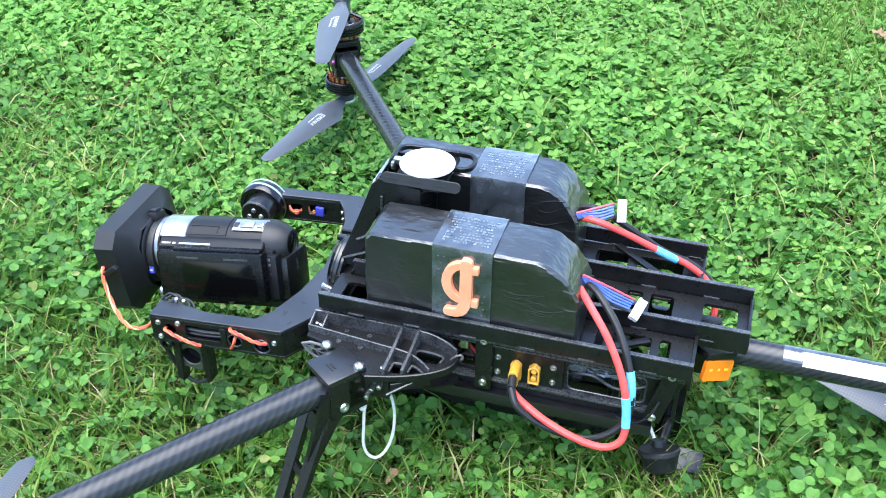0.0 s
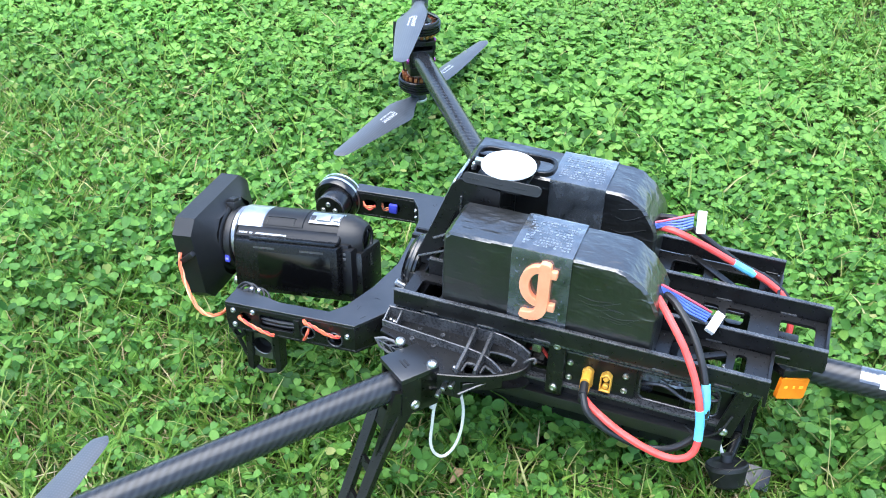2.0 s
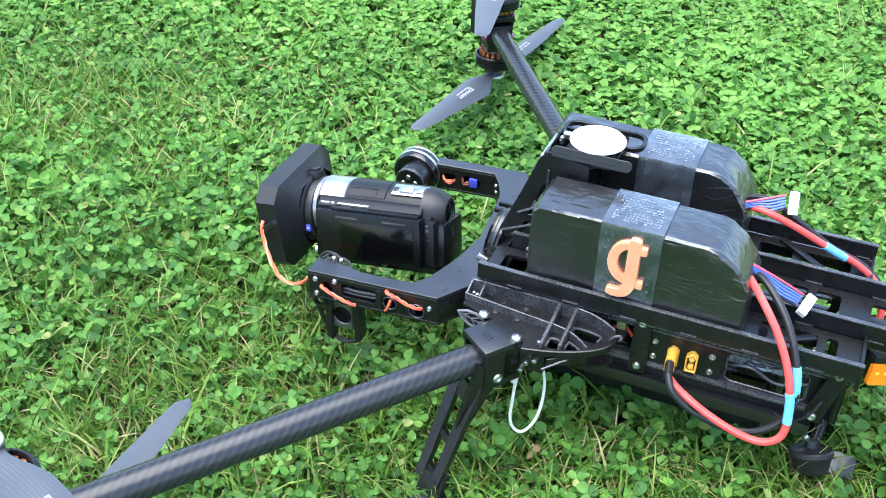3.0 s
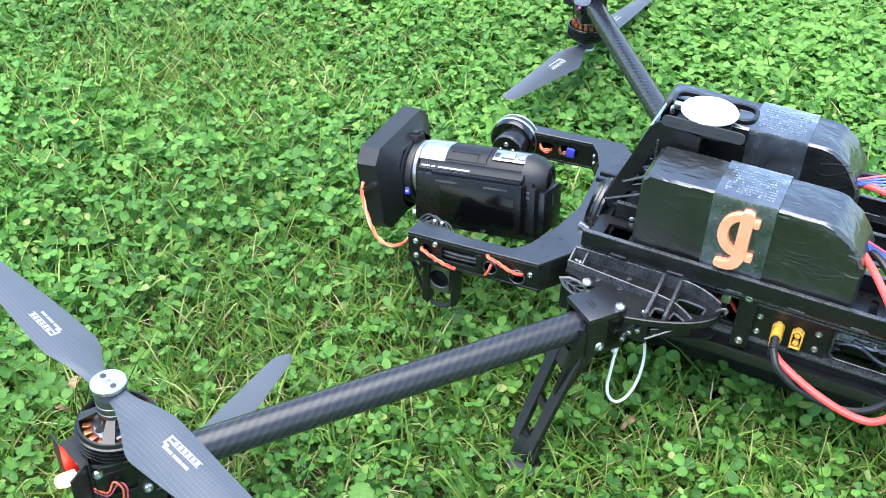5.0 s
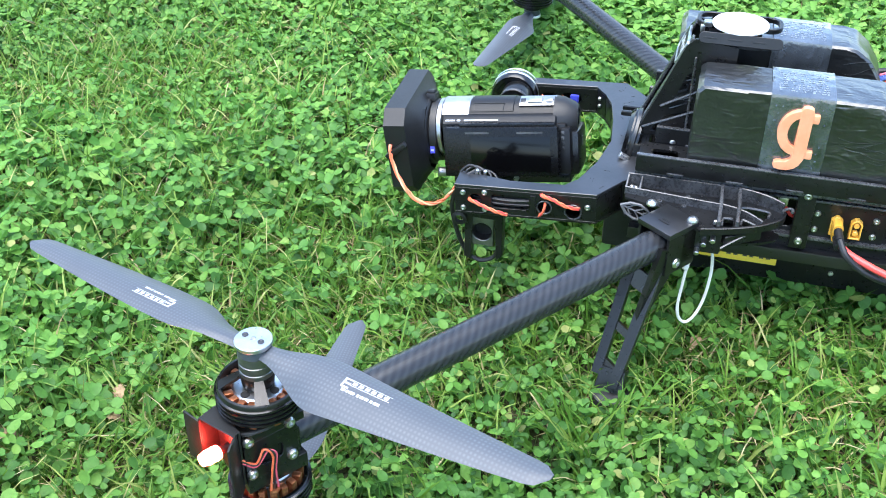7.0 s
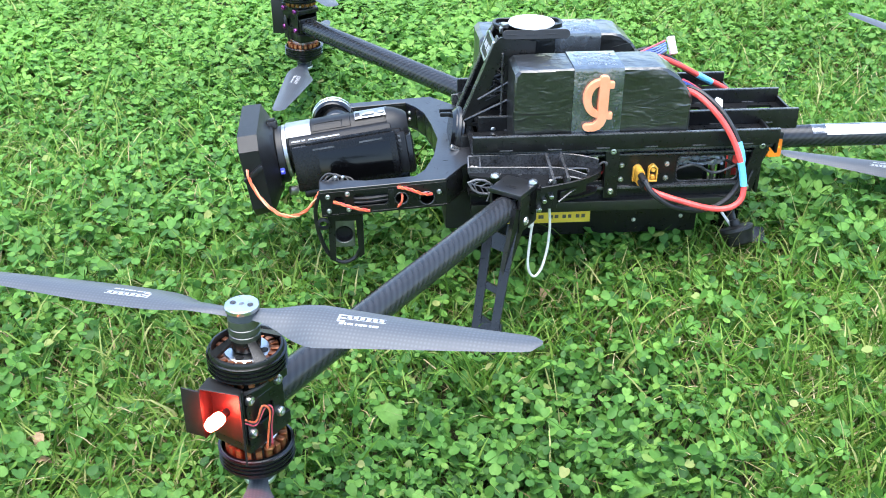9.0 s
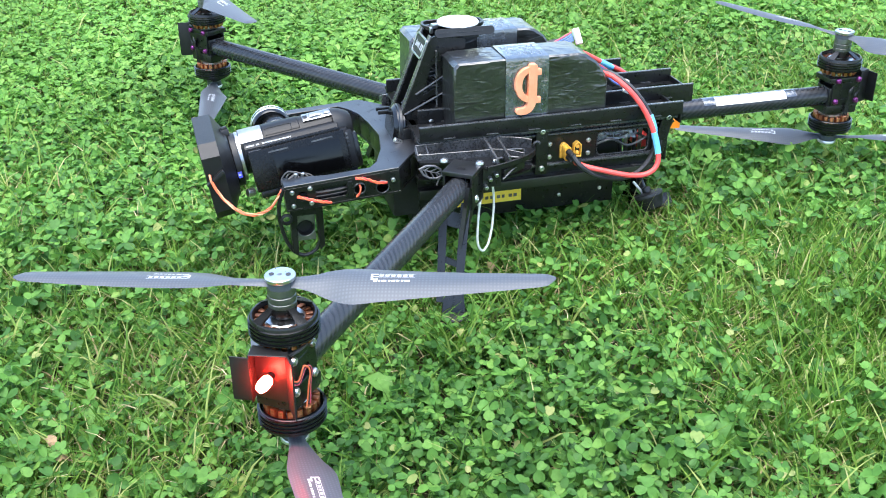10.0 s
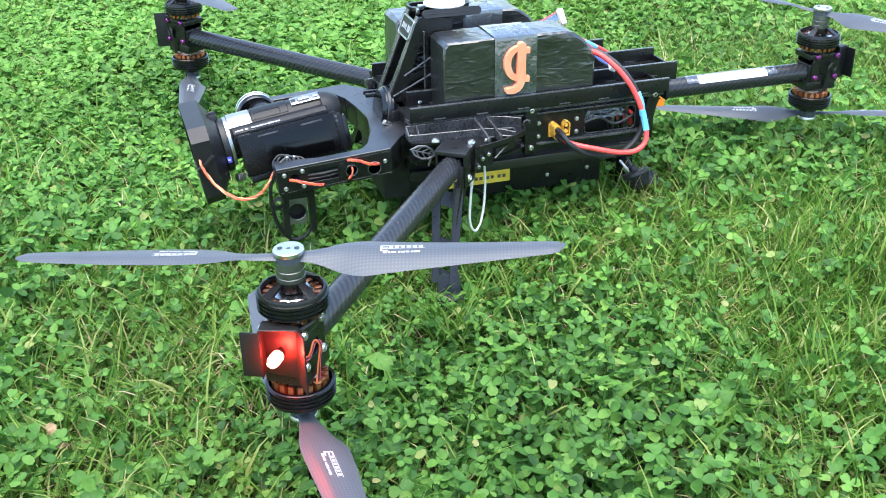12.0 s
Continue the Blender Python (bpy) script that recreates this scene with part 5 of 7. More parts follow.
def balance_lead(start, end, turn):
    """A flat bundle of thin wires that ends in a white plug."""
    start, end = Vector(start), Vector(end)
    t = thing("balance_lead", end, "bundle of thin blue and pink wires with a white plug", "cable", "balance leads")
    for i in range(6):
        off = Vector((0, 0, (i - 2.5) * 0.0013))
        fan = turn @ Vector((0, (i - 2.5) * 0.0022, 0))
        mid = start.lerp(end, 0.5) + Vector((0, 0, -0.004 + 0.0012 * i))
        bm = bmesh.new()
        hose(bm, [start + off, start.lerp(end, 0.2) + off + Vector((0, 0, 0.001)), mid + fan * 0.6, end + fan - (turn @ Vector((0.006, 0, 0)))], 0.0009, 6, 6)
        part("wire", bm, PINK_WIRE if i == 5 else (BLACK_WIRE if i == 0 else BLUE_WIRE), t)
    m = Matrix.Translation(end) @ turn.to_4x4()
    bm = bmesh.new()
    box(bm, (-0.0034, -0.0088, -0.0024), (0.0034, 0.0088, 0.0024), 0.0006, m)
    part("plug", bm, WHITE, t, "white plastic plug")


balance_lead((0.064, -0.050, 0.199), (0.1045, -0.037, 0.1705), Matrix.Rotation(radians(-8), 3, "Z") @ Matrix.Rotation(radians(24), 3, "Y") @ Matrix.Rotation(radians(22), 3, "X"))
balance_lead((0.044, 0.030, 0.198), (0.0775, 0.0375, 0.2050), Matrix.Rotation(radians(12), 3, "Z") @ Matrix.Rotation(radians(55), 3, "X"))

# ---- white cord loop ----
loop = thing("cord_loop", (-0.070, -0.126, 0.055), "white cord loop hanging from the folding arm joint", "cord")
bm = bmesh.new()
line = [(-0.0672, 0.1200), (-0.0632, 0.1110), (-0.0606, 0.0950), (-0.0602, 0.0800), (-0.0618, 0.0620), (-0.0662, 0.0470), (-0.0727, 0.0410), (-0.0785, 0.0470), (-0.0809, 0.0590), (-0.0800, 0.0780), (-0.0790, 0.0920), (-0.0772, 0.1040), (-0.0748, 0.1160)]
hose(bm, [(u, -0.1165 + (u + 0.0715) * 0.70 + 0.004 * math.sin((0.120 - v) * 26), v) for u, v in line], 0.0012, 8, 6)
part("cord", bm, CORD, loop)
bm = bmesh.new()
bmesh.ops.create_uvsphere(bm, u_segments=12, v_segments=8, radius=0.0030)
bmesh.ops.translate(bm, vec=(-0.0800, -0.1190, 0.0965), verts=bm.verts)
part("knot", bm, CORD, loop)


# ---- camera gimbal ----
gimbal = thing("camera_gimbal", (-0.18, 0, 0.05), "black two-axis camera gimbal yoke at the nose", "gimbal")
# the yoke hangs a little nose down
YOKE_M = Matrix.Translation((-0.15, 0, 0.133)) @ Matrix.Rotation(radians(-3.0), 4, "Y") @ Matrix.Translation((0.15, 0, -0.133))
YOKE = [(-0.2640, -0.1010), (-0.1530, -0.0975), (-0.1365, -0.0735), (-0.1180, -0.0550), (-0.1180, 0.0600), (-0.1540, 0.1045), (-0.2390, 0.1030), (-0.2390, 0.0905), (-0.1800, 0.0925), (-0.1700, 0.0780), (-0.1625, 0.0600),
        (-0.1575, 0.0300), (-0.1540, -0.0080), (-0.1600, -0.0450), (-0.1705, -0.0755), (-0.1795, -0.0865), (-0.2220, -0.0880), (-0.2640, -0.0790)]
YZ0, YZ1, YZ2, YZ3 = 0.1075, 0.1098, 0.1312, 0.1340     # bottom plate and top plate


def yoke_part(name, bm, mat, parent, label=""):
    bmesh.ops.transform(bm, matrix=YOKE_M, verts=bm.verts)
    return part(name, bm, mat, parent, label)


bm = bmesh.new()
plate(bm, YOKE, [], "z", YZ2, YZ3)
yoke = yoke_part("yoke_top", bm, YOKE_SKIN, gimbal)
bm = bmesh.new()
plate(bm, YOKE, [], "z", YZ0, YZ1)
yoke_part("yoke_bottom", bm, BLACK, yoke)
near_turn = Matrix.Translation((-0.2600, -0.1010, 0)) @ Matrix.Rotation(math.atan2(0.0035, 0.1070), 4, "Z") @ Matrix.Translation((0.2600, 0, 0))
bm = bmesh.new()
plate(bm, [(-0.2640, YZ1), (-0.1530, YZ1), (-0.1530, YZ2), (-0.2640, YZ2)],
      [ring_2d(-0.2475, 0.1215, 0.0050, 14), rounded(-0.2350, -0.2050, 0.1150, 0.1275, 0.003), ring_2d(-0.1930, 0.1190, 0.0055, 14), ring_2d(-0.1705, 0.1170, 0.0062, 16)], "y", 0.0, 0.0022, near_turn)
yoke_part("near_face", bm, BLACK, yoke)
# raised rims of the cable holes, the inner stiffener and a small bracket behind the slot
for x, z, r in ((-0.1930, 0.1190, 0.0057), (-0.1705, 0.1170, 0.0064)):
    bm = bmesh.new()
    ring = [near_turn @ Vector((u, -0.0002, v)) for u, v in ring_2d(x, z, r, 16)]
    hose(bm, ring + ring[:1], 0.0006, 6, 1, False)
    yoke_part("hole_rim", bm, EDGE, yoke)
bm = bmesh.new()
box(bm, (-0.2360, 0.0045, 0.1120), (-0.2020, 0.0065, 0.1300), 0.0005, near_turn)
yoke_part("slot_backing", bm, BLACK, yoke)
bm = bmesh.new()
box(bm, (-0.2040, -0.0015, 0.1135), (-0.1995, 0.0005, 0.1290), 0.0005, near_turn)
yoke_part("clip", bm, BLACK, yoke)
for (x0, y0), (x1, y1) in zip(YOKE, YOKE[1:] + YOKE[:1]):
    if (x0, y0) == YOKE[0] or (x0, y0) == YOKE[3] or (x0, y0) == YOKE[7]:
        continue
    bm = bmesh.new()
    d = Vector((x1 - x0, y1 - y0, 0))
    box(bm, (0.0004, 0.0002, YZ1), (d.length - 0.0004, 0.0020, YZ2), 0.0004, Matrix.Translation((x0, y0, 0)) @ Matrix.Rotation(math.atan2(d.y, d.x), 4, "Z"))
    yoke_part("wall", bm, BLACK, yoke)
bm = bmesh.new()
plate(bm, [(-0.2390, YZ1), (-0.1800, YZ1), (-0.1800, YZ2), (-0.2390, YZ2)], [rounded(-0.2310, -0.2170, 0.1155, 0.1255, 0.0045), rounded(-0.2120, -0.1940, 0.1150, 0.1265, 0.0055)], "y", 0.0905, 0.0925,
      Matrix.Translation((-0.2390, 0.0905, 0)) @ Matrix.Rotation(math.atan2(0.0020, 0.0590), 4, "Z") @ Matrix.Translation((0.2390, -0.0905, 0)))
yoke_part("far_inner_face", bm, BLACK, yoke)
for x, z in ((-0.2572, 0.1270), (-0.2572, 0.1132), (-0.2400, 0.1282), (-0.2400, 0.1132), (-0.1595, 0.1222)):
    bm = bmesh.new()
    bolt(bm, near_turn @ Vector((x, 0, z)), (0.03, -1, 0), 0.0024, 0.0018)
    yoke_part("screw", bm, METAL, yoke)
for k in range(2):
    bm = bmesh.new()
    bolt(bm, (-0.1765, 0.0880, 0.1245 - 0.007 * k), (-0.84, -0.54, 0), 0.0020, 0.0014)
    yoke_part("screw", bm, METAL, yoke)
rng = random.Random(8)
for i in range(30):
    u, v = rng.uniform(-0.165, -0.122), rng.uniform(-0.090, 0.095)
    if u < -0.150 and abs(v) < 0.07 or abs(v) > 0.06 and u > -0.135:
        continue
    bm = bmesh.new()
    box(bm, (0, 0, 0), (rng.uniform(0.002, 0.006), 0.0004, 0.0001), 0, Matrix.Translation((u, v, YZ3 + 0.0001)) @ Matrix.Rotation(rng.uniform(0, 3.1), 4, "Z"))
    yoke_part("scratch", bm, MATTE, yoke)


def twisted(name, points, mats, r, spread, turns, parent):
    """Thin wires twisted round one another along a line."""
    line = smooth_line(points, 8)
    for k, mat in enumerate(mats):
        ph = 2 * math.pi * k / len(mats)
        bm = bmesh.new()
        hose(bm, [p + Vector((0.5 * spread * math.cos(i * turns + ph), spread * math.cos(i * turns + ph), spread * math.sin(i * turns + ph))) for i, p in enumerate(line)], r, 6, 1, False)
        part(name, bm, mat, parent)


# servo wires threaded through the holes of the near face
for pts in (((-0.2520, -0.0985, 0.1150), (-0.2500, -0.1030, 0.1168), (-0.2400, -0.1048, 0.1140), (-0.2300, -0.1045, 0.1105), (-0.2205, -0.1030, 0.1078)),
            ((-0.1955, -0.0980, 0.1275), (-0.1925, -0.1020, 0.1287), (-0.1850, -0.1025, 0.1270), (-0.1760, -0.1015, 0.1225), (-0.1670, -0.1000, 0.1205), (-0.1640, -0.0960, 0.1200)),
            ((-0.1920, -0.0960, 0.1205), (-0.1915, -0.1010, 0.1180), (-0.1930, -0.1020, 0.1130), (-0.1955, -0.1000, 0.1095))):
    twisted("servo_wire", [Vector(p) for p in pts], (ORANGE_WIRE, RED, ORANGE_WIRE), 0.0007, 0.0009, 0.42, gimbal)
for pts in (((-0.250, -0.0940, 0.1150), (-0.236, -0.0960, 0.1165), (-0.220, -0.0965, 0.1170), (-0.200, -0.0950, 0.1185)), ((-0.248, -0.0930, 0.1120), (-0.233, -0.0955, 0.1125), (-0.216, -0.0955, 0.1135), (-0.198, -0.0940, 0.1150))):
    bm = bmesh.new()
    hose(bm, pts, 0.0018, 6, 6)
    part("inner_cable", bm, BLACK_WIRE, gimbal)
for k, mat in enumerate((ORANGE_WIRE, COPPER, RED)):
    bm = bmesh.new()
    hose(bm, [(-0.2300, 0.0915, 0.1185 - 0.0022 * k), (-0.2262, 0.0890, 0.1155 - 0.0008 * k), (-0.2215, 0.0890, 0.1165 - 0.0020 * k), (-0.2180, 0.0918, 0.1145 + 0.0012 * k)], 0.0008, 6, 5)
    part("servo_wire", bm, mat, gimbal)
for k, mat in enumerate((COPPER, ORANGE_WIRE, BLACK_WIRE)):
    bm = bmesh.new()
    hose(bm, [(-0.2110, 0.0920, 0.1205 - 0.0026 * k), (-0.2080, 0.0890, 0.1150 + 0.0010 * k), (-0.2050, 0.0890, 0.1185 - 0.0020 * k), (-0.2010, 0.0922, 0.1160 + 0.0015 * k)], 0.0009, 6, 5)
    part("servo_wire", bm, mat, gimbal)
bm = bmesh.new()
box(bm, (-0.2035, 0.0890, 0.1135), (-0.1955, 0.0925, 0.1225), 0.0012)
part("wire_plug", bm, BLUE_BADGE, gimbal, "small violet-blue plug")

# tilt motor on the far arm
TX, TZ = -0.2545, 0.1175
bm = bmesh.new()
lathe(bm, [(0, 0), (0.0190, 0), (0.0208, 0.0015), (0.0217, 0.004), (0.0217, 0.0135), (0.0200, 0.0160), (0.0165, 0.0160), (0.0160, 0.0150), (0, 0.0150)], (TX, 0.0970, TZ), (0, -1, 0), 44)
tilt = part("tilt_motor", bm, GLOSS, gimbal, "round black gimbal motor with a silver rim")
for y, h in ((0.0900, 0.0026), (0.0965, 0.0014)):
    bm = bmesh.new()
    lathe(bm, [(0.0217, 0.0), (0.0222, 0.0004), (0.0222, h - 0.0004), (0.0217, h)], (TX, y, TZ), (0, -1, 0), 44)
    part("silver_rim", bm, ALU, tilt)
bm = bmesh.new()
lathe(bm, [(0.0136, 0), (0.0140, 0.001), (0.0140, 0.018), (0.0132, 0.0195), (0, 0.0195)], (TX + 0.0035, 0.0825, TZ + 0.0025), (0, -1, 0), 32)
boss = part("motor_boss", bm, BLACK, tilt)
bm = bmesh.new()
lathe(bm, [(0.0140, 0.0172), (0.0144, 0.0176), (0.0142, 0.0186), (0.0134, 0.0192)], (TX + 0.0035, 0.0825, TZ + 0.0025), (0, -1, 0), 32)
part("boss_rim", bm, EDGE, boss)
for k in range(4):
    a = k * math.pi / 2 + 0.15
    bm = bmesh.new()
    bolt(bm, (TX + 0.0035 + 0.0060 * math.cos(a), 0.0630, TZ + 0.0025 + 0.0060 * math.sin(a)), (0, -1, 0), 0.0024, 0.0016)
    part("screw", bm, METAL, boss)
# roll motor between yoke and body
ROLL_C, ROLL_W = Vector((-0.1300, -0.0080, 0.1390)), (-1, 0, 0.15)
bm = bmesh.new()
lathe(bm, [(0, 0), (0.021, 0), (0.0235, 0.002), (0.0235, 0.010), (0.020, 0.013), (0, 0.013)], ROLL_C, ROLL_W, 36)
roll = part("roll_motor", bm, GLOSS, gimbal, "round black gimbal motor at the yoke's middle")
bm = bmesh.new()
lathe(bm, [(0.0235, 0.004), (0.0245, 0.005), (0.0245, 0.0075), (0.0235, 0.0085)], ROLL_C, ROLL_W, 36)
part("rim", bm, SATIN, roll)
bm = bmesh.new()
rod(bm, (-0.1440, -0.0370, 0.1380), (-0.1365, -0.0360, 0.1340), 0.0026)
part("screw", bm, METAL, roll)
bm = bmesh.new()
box(bm, (-0.136, -0.032, 0.092), (-0.122, 0.026, 0.146), 0.002)
part("motor_bracket", bm, BLACK, gimbal)
for y in (0.012, 0.022):
    bm = bmesh.new()
    box(bm, (-0.150, y, 0.1475), (-0.118, y + 0.004, 0.1515), 0.001)
    part("finger", bm, BLACK, gimbal)
# damping block under the yoke
bm = bmesh.new()
box(bm, (-0.150, -0.050, 0.058), (-0.122, 0.046, 0.104), 0.004)
part("damper_block", bm, RUBBER, gimbal)

# counterweight bracket with a tubular motor end below the near arm
bm = bmesh.new()
plate(bm, [(-0.2585, 0.1050), (-0.2270, 0.1050), (-0.2268, 0.0540), (-0.2315, 0.0500), (-0.2335, 0.0890), (-0.2520, 0.0890), (-0.2530, 0.0470), (-0.2585, 0.0500)], [], "y", -0.0850, -0.0740)
bracket = part("drop_bracket", bm, BLACK, gimbal)
bm = bmesh.new()
plate(bm, [(-0.2540, 0.0905), (-0.2350, 0.0905), (-0.2350, 0.0610), (-0.2540, 0.0610)], [ring_2d(-0.2445, 0.0740, 0.0084, 20)], "y", -0.0820, -0.0740)
part("ring_plate", bm, GREY_HUB, bracket, "grey metal ring plate")
bm = bmesh.new()
lathe(bm, [(0.0078, 0), (0.0078, 0.0080), (0, 0.0080)], (-0.2445, -0.0815, 0.0740), (0, 1, 0), 20)
part("tube_end", bm, MATTE, bracket)
bm = bmesh.new()
hose(bm, [(-0.250, -0.080, 0.131), (-0.262, -0.086, 0.122), (-0.2690, -0.086, 0.100), (-0.2660, -0.080, 0.070), (-0.258, -0.078, 0.050), (-0.247, -0.078, 0.0430), (-0.236, -0.078, 0.047), (-0.231, -0.079, 0.056)], 0.0019, 8, 6)
part("looped_cable", bm, BLACK_WIRE, gimbal)
for k in range(4):
    bm = bmesh.new()
    x = -0.257 + 0.0045 * k
    hose(bm, [(x - 0.007, -0.0840 + 0.001 * k, 0.1230), (x - 0.006, -0.0810, 0.1285 + 0.0012 * (k % 2)), (x, -0.0790 + 0.0015 * (k % 2), 0.1335 - 0.0012 * k), (x + 0.007, -0.0800, 0.1320 - 0.001 * k), (x + 0.011, -0.0845, 0.1265)], 0.0010, 8, 6)
    part("looped_cable", bm, BLACK_WIRE, gimbal)
for x in (-0.2515, -0.2450):
    bm = bmesh.new()
    rod(bm, (x, -0.0810, 0.1255), (x + 0.002, -0.0825, 0.1325), 0.0015)
    part("cable_lug", bm, METAL, gimbal)
bm = bmesh.new()
lathe(bm, [(0.0035, 0), (0.0060, 0.0008), (0.0060, 0.0030), (0.0035, 0.0038)], (-0.2625, -0.0850, 0.088), (0, -1, 0), 14)
part("knurled_nut", bm, RUBBER, gimbal)

# ---- camcorder ----
FWD = Vector((-0.9899, -0.0220, -0.1401)).normalized()
EYE = Vector((-0.2359, -0.0086, 0.1329))     # on the lens axis


def lens_axes(roll):
    """Columns: along the lens, out through the screen side, up."""
    up = Vector((0, math.sin(radians(roll)), math.cos(radians(roll))))
    up = (up - FWD * up.dot(FWD)).normalized()
    out = up.cross(FWD)
    return Matrix(((FWD.x, out.x, up.x, EYE.x), (FWD.y, out.y, up.y, EYE.y), (FWD.z, out.z, up.z, EYE.z), (0, 0, 0, 1)))


CAM_M, HOOD_M = lens_axes(14), lens_axes(0)
camcorder = thing("camcorder", (-0.236, -0.02, 0.09), "black and silver camcorder with square lens hood in the gimbal", "camcorder")


def cam_part(name, bm, mat, parent, label="", m=CAM_M):
    bmesh.ops.transform(bm, matrix=m, verts=bm.verts)
    return part(name, bm, mat, parent, label)


BY, BZ = -0.0030, 0.0050     # the barrel lies a little above the lens axis


def barrel_skin(bm, a0, a1, r, w0, w1, depth=0.0008):
    """A curved cover on the barrel, between two angles from the screen side."""
    arc = [radians(w0 + (w1 - w0) * i / 14) for i in range(15)]
    outer = [[bm.verts.new((a, BY + r * math.cos(w), BZ + r * math.sin(w))) for w in arc] for a in (a0, a0 + 0.0006, a1 - 0.0006, a1)]
    for k in (0, 3):
        for v in outer[k]:
            v.co.y = BY + (v.co.y - BY) * (r - depth) / r
            v.co.z = BZ + (v.co.z - BZ) * (r - depth) / r
    for p, q in zip(outer, outer[1:]):
        for i in range(14):
            bm.faces.new((p[i], p[i + 1], q[i + 1], q[i]))
    return bm


bm = bmesh.new()
box(bm, (-0.0490, -0.0260, -0.0330), (0.0500, 0.0230, 0.0100), 0.006)
body = cam_part("body", bm, CAM_SKIN, camcorder)
bm = bmesh.new()
lathe(bm, [(0.0160, -0.0490), (0.0205, -0.0440), (0.0219, -0.0380), (0.0222, 0.0000), (0.0222, 0.0570), (0, 0.0570)], (0, BY, BZ), (1, 0, 0), 40)
cam_part("barrel", bm, CAM_SKIN, body)
# silver front: the band that runs round the barrel and its cover on top
bm = bmesh.new()
lathe(bm, [(0.0225, 0.0575), (0.0248, 0.0580), (0.0248, 0.0612), (0.0236, 0.0620)], (0, -0.0010, 0.0022), (1, 0, 0), 40)
cam_part("silver_ring", bm, SILVER, body, "silver band round the lens barrel")
bm = bmesh.new()
barrel_skin(bm, 0.0340, 0.0578, 0.0230, 30, 128)
cam_part("silver_top", bm, SILVER, body, "silver cover over the barrel")
bm = bmesh.new()
barrel_skin(bm, -0.0035, 0.0335, 0.0229, 36, 128)
cam_part("top_cover", bm, CAM_SKIN, body)
bm = bmesh.new()
hose(bm, [(a, BY + 0.0231 * math.cos(radians(w)), BZ + 0.0231 * math.sin(radians(w))) for a, w in ((0.0300, 38), (0.0300, 52), (0.0295, 56), (0.0060, 56), (0.0050, 52), (0.0050, 38))], 0.0003, 4, 4)
cam_part("seam", bm, MATTE, body)
bm = bmesh.new()
lathe(bm, [(0.0235, 0.0610), (0.0262, 0.0618), (0.0266, 0.0630), (0.0266, 0.0672), (0.0255, 0.0682), (0.0285, 0.0686), (0.0296, 0.0696), (0.0296, 0.0740), (0.0270, 0.0760)], (0, 0, 0), (1, 0, 0), 40)
cam_part("lens_collar", bm, MATTE, body)
bm = bmesh.new()
box(bm, (0.0632, 0.0225, -0.0150), (0.0676, 0.0252, -0.0088), 0.0005)
badge = cam_part("blue_badge", bm, BLUE_BADGE, body, "small blue badge with pale print")
bm = bmesh.new()
box(bm, (0.0642, 0.0252, -0.0128), (0.0668, 0.0254, -0.0112), 0)
cam_part("print", bm, PALE_INK, badge)
# shelf above the screen, with a slot along its foot
bm = bmesh.new()
plate(bm, [(0.0060, 0.0165), (0.0165, 0.0165), (0.0205, 0.0142), (0.0245, 0.0105), (0.0245, 0.0060), (0.0060, 0.0060)], [], "x", -0.0400, 0.0560, None, 0.0010)
cam_part("upper_ledge", bm, CAM_SKIN, body)
bm = bmesh.new()
slant = Matrix.Translation((0, 0.0225, 0.01235)) @ Matrix.Rotation(radians(47), 4, "X")
x = 0.0530
for w in (0.0014, 0.0012, 0.0012, 0.0014, 0.0012, 0, 0.0030, 0, 0, 0.0022, 0.0012, 0.0010, 0.0012, 0.0012, 0.0012, 0.0014, 0.0010, 0.0012, 0.0012, 0.0010, 0.0014, 0.0010, 0.0012, 0.0012, 0.0010, 0.0012, 0.0012):
    if w:
        box(bm, (x - w, 0.0003, -0.0008), (x, 0.0005, 0.0008), 0, slant)
    x -= (w or 0.0010) + 0.0004
cam_part("print", bm, PALE_INK, body)
bm = bmesh.new()
box(bm, (-0.0400, 0.0215, 0.0082), (0.0400, 0.0300, 0.0112), 0.0012)
cam_part("screen_hinge", bm, PANEL, body)
bm = bmesh.new()
box(bm, (-0.0430, 0.0215, -0.0330), (0.0535, 0.0335, 0.0090), 0.0030)
screen = cam_part("screen_panel", bm, PANEL, body, "folded black screen panel")
bm = bmesh.new()
box(bm, (-0.0365, 0.0333, -0.0285), (0.0300, 0.0338, 0.0012), 0.0002)
cam_part("display", bm, SCREEN, screen)
for a, b in ((0.0140, 0.0340), (-0.0305, -0.0090)):
    bm = bmesh.new()
    box(bm, (a, 0.0334, 0.0034), (b, 0.0338, 0.0050), 0)
    cam_part("trim", bm, GUNMETAL, screen)
# battery and the rear grip with its buttons
bm = bmesh.new()
box(bm, (-0.0575, -0.0240, -0.0360), (-0.0400, 0.0170, 0.0020), 0.0050)
cam_part("battery", bm, BLACK, body)
bm = bmesh.new()
box(bm, (-0.0520, 0.0080, -0.0330), (-0.0405, 0.0255, 0.0060), 0.0040)
grip = cam_part("rear_grip", bm, CAM_SKIN, body)
for k in range(4):
    bm = bmesh.new()
    box(bm, (-0.0468, 0.0252, 0.0010 - 0.0042 * k), (-0.0442, 0.0258, 0.0036 - 0.0042 * k), 0.0005)
    cam_part("side_button", bm, EDGE if k < 2 else BLACK, grip)
bm = bmesh.new()
for k in range(5):
    box(bm, (-0.0579, -0.0020 - 0.0002 * k, -0.0050 - 0.0022 * k), (-0.0576, 0.0010, -0.0038 - 0.0022 * k), 0)
cam_part("print", bm, GUNMETAL, body)
bm = bmesh.new()
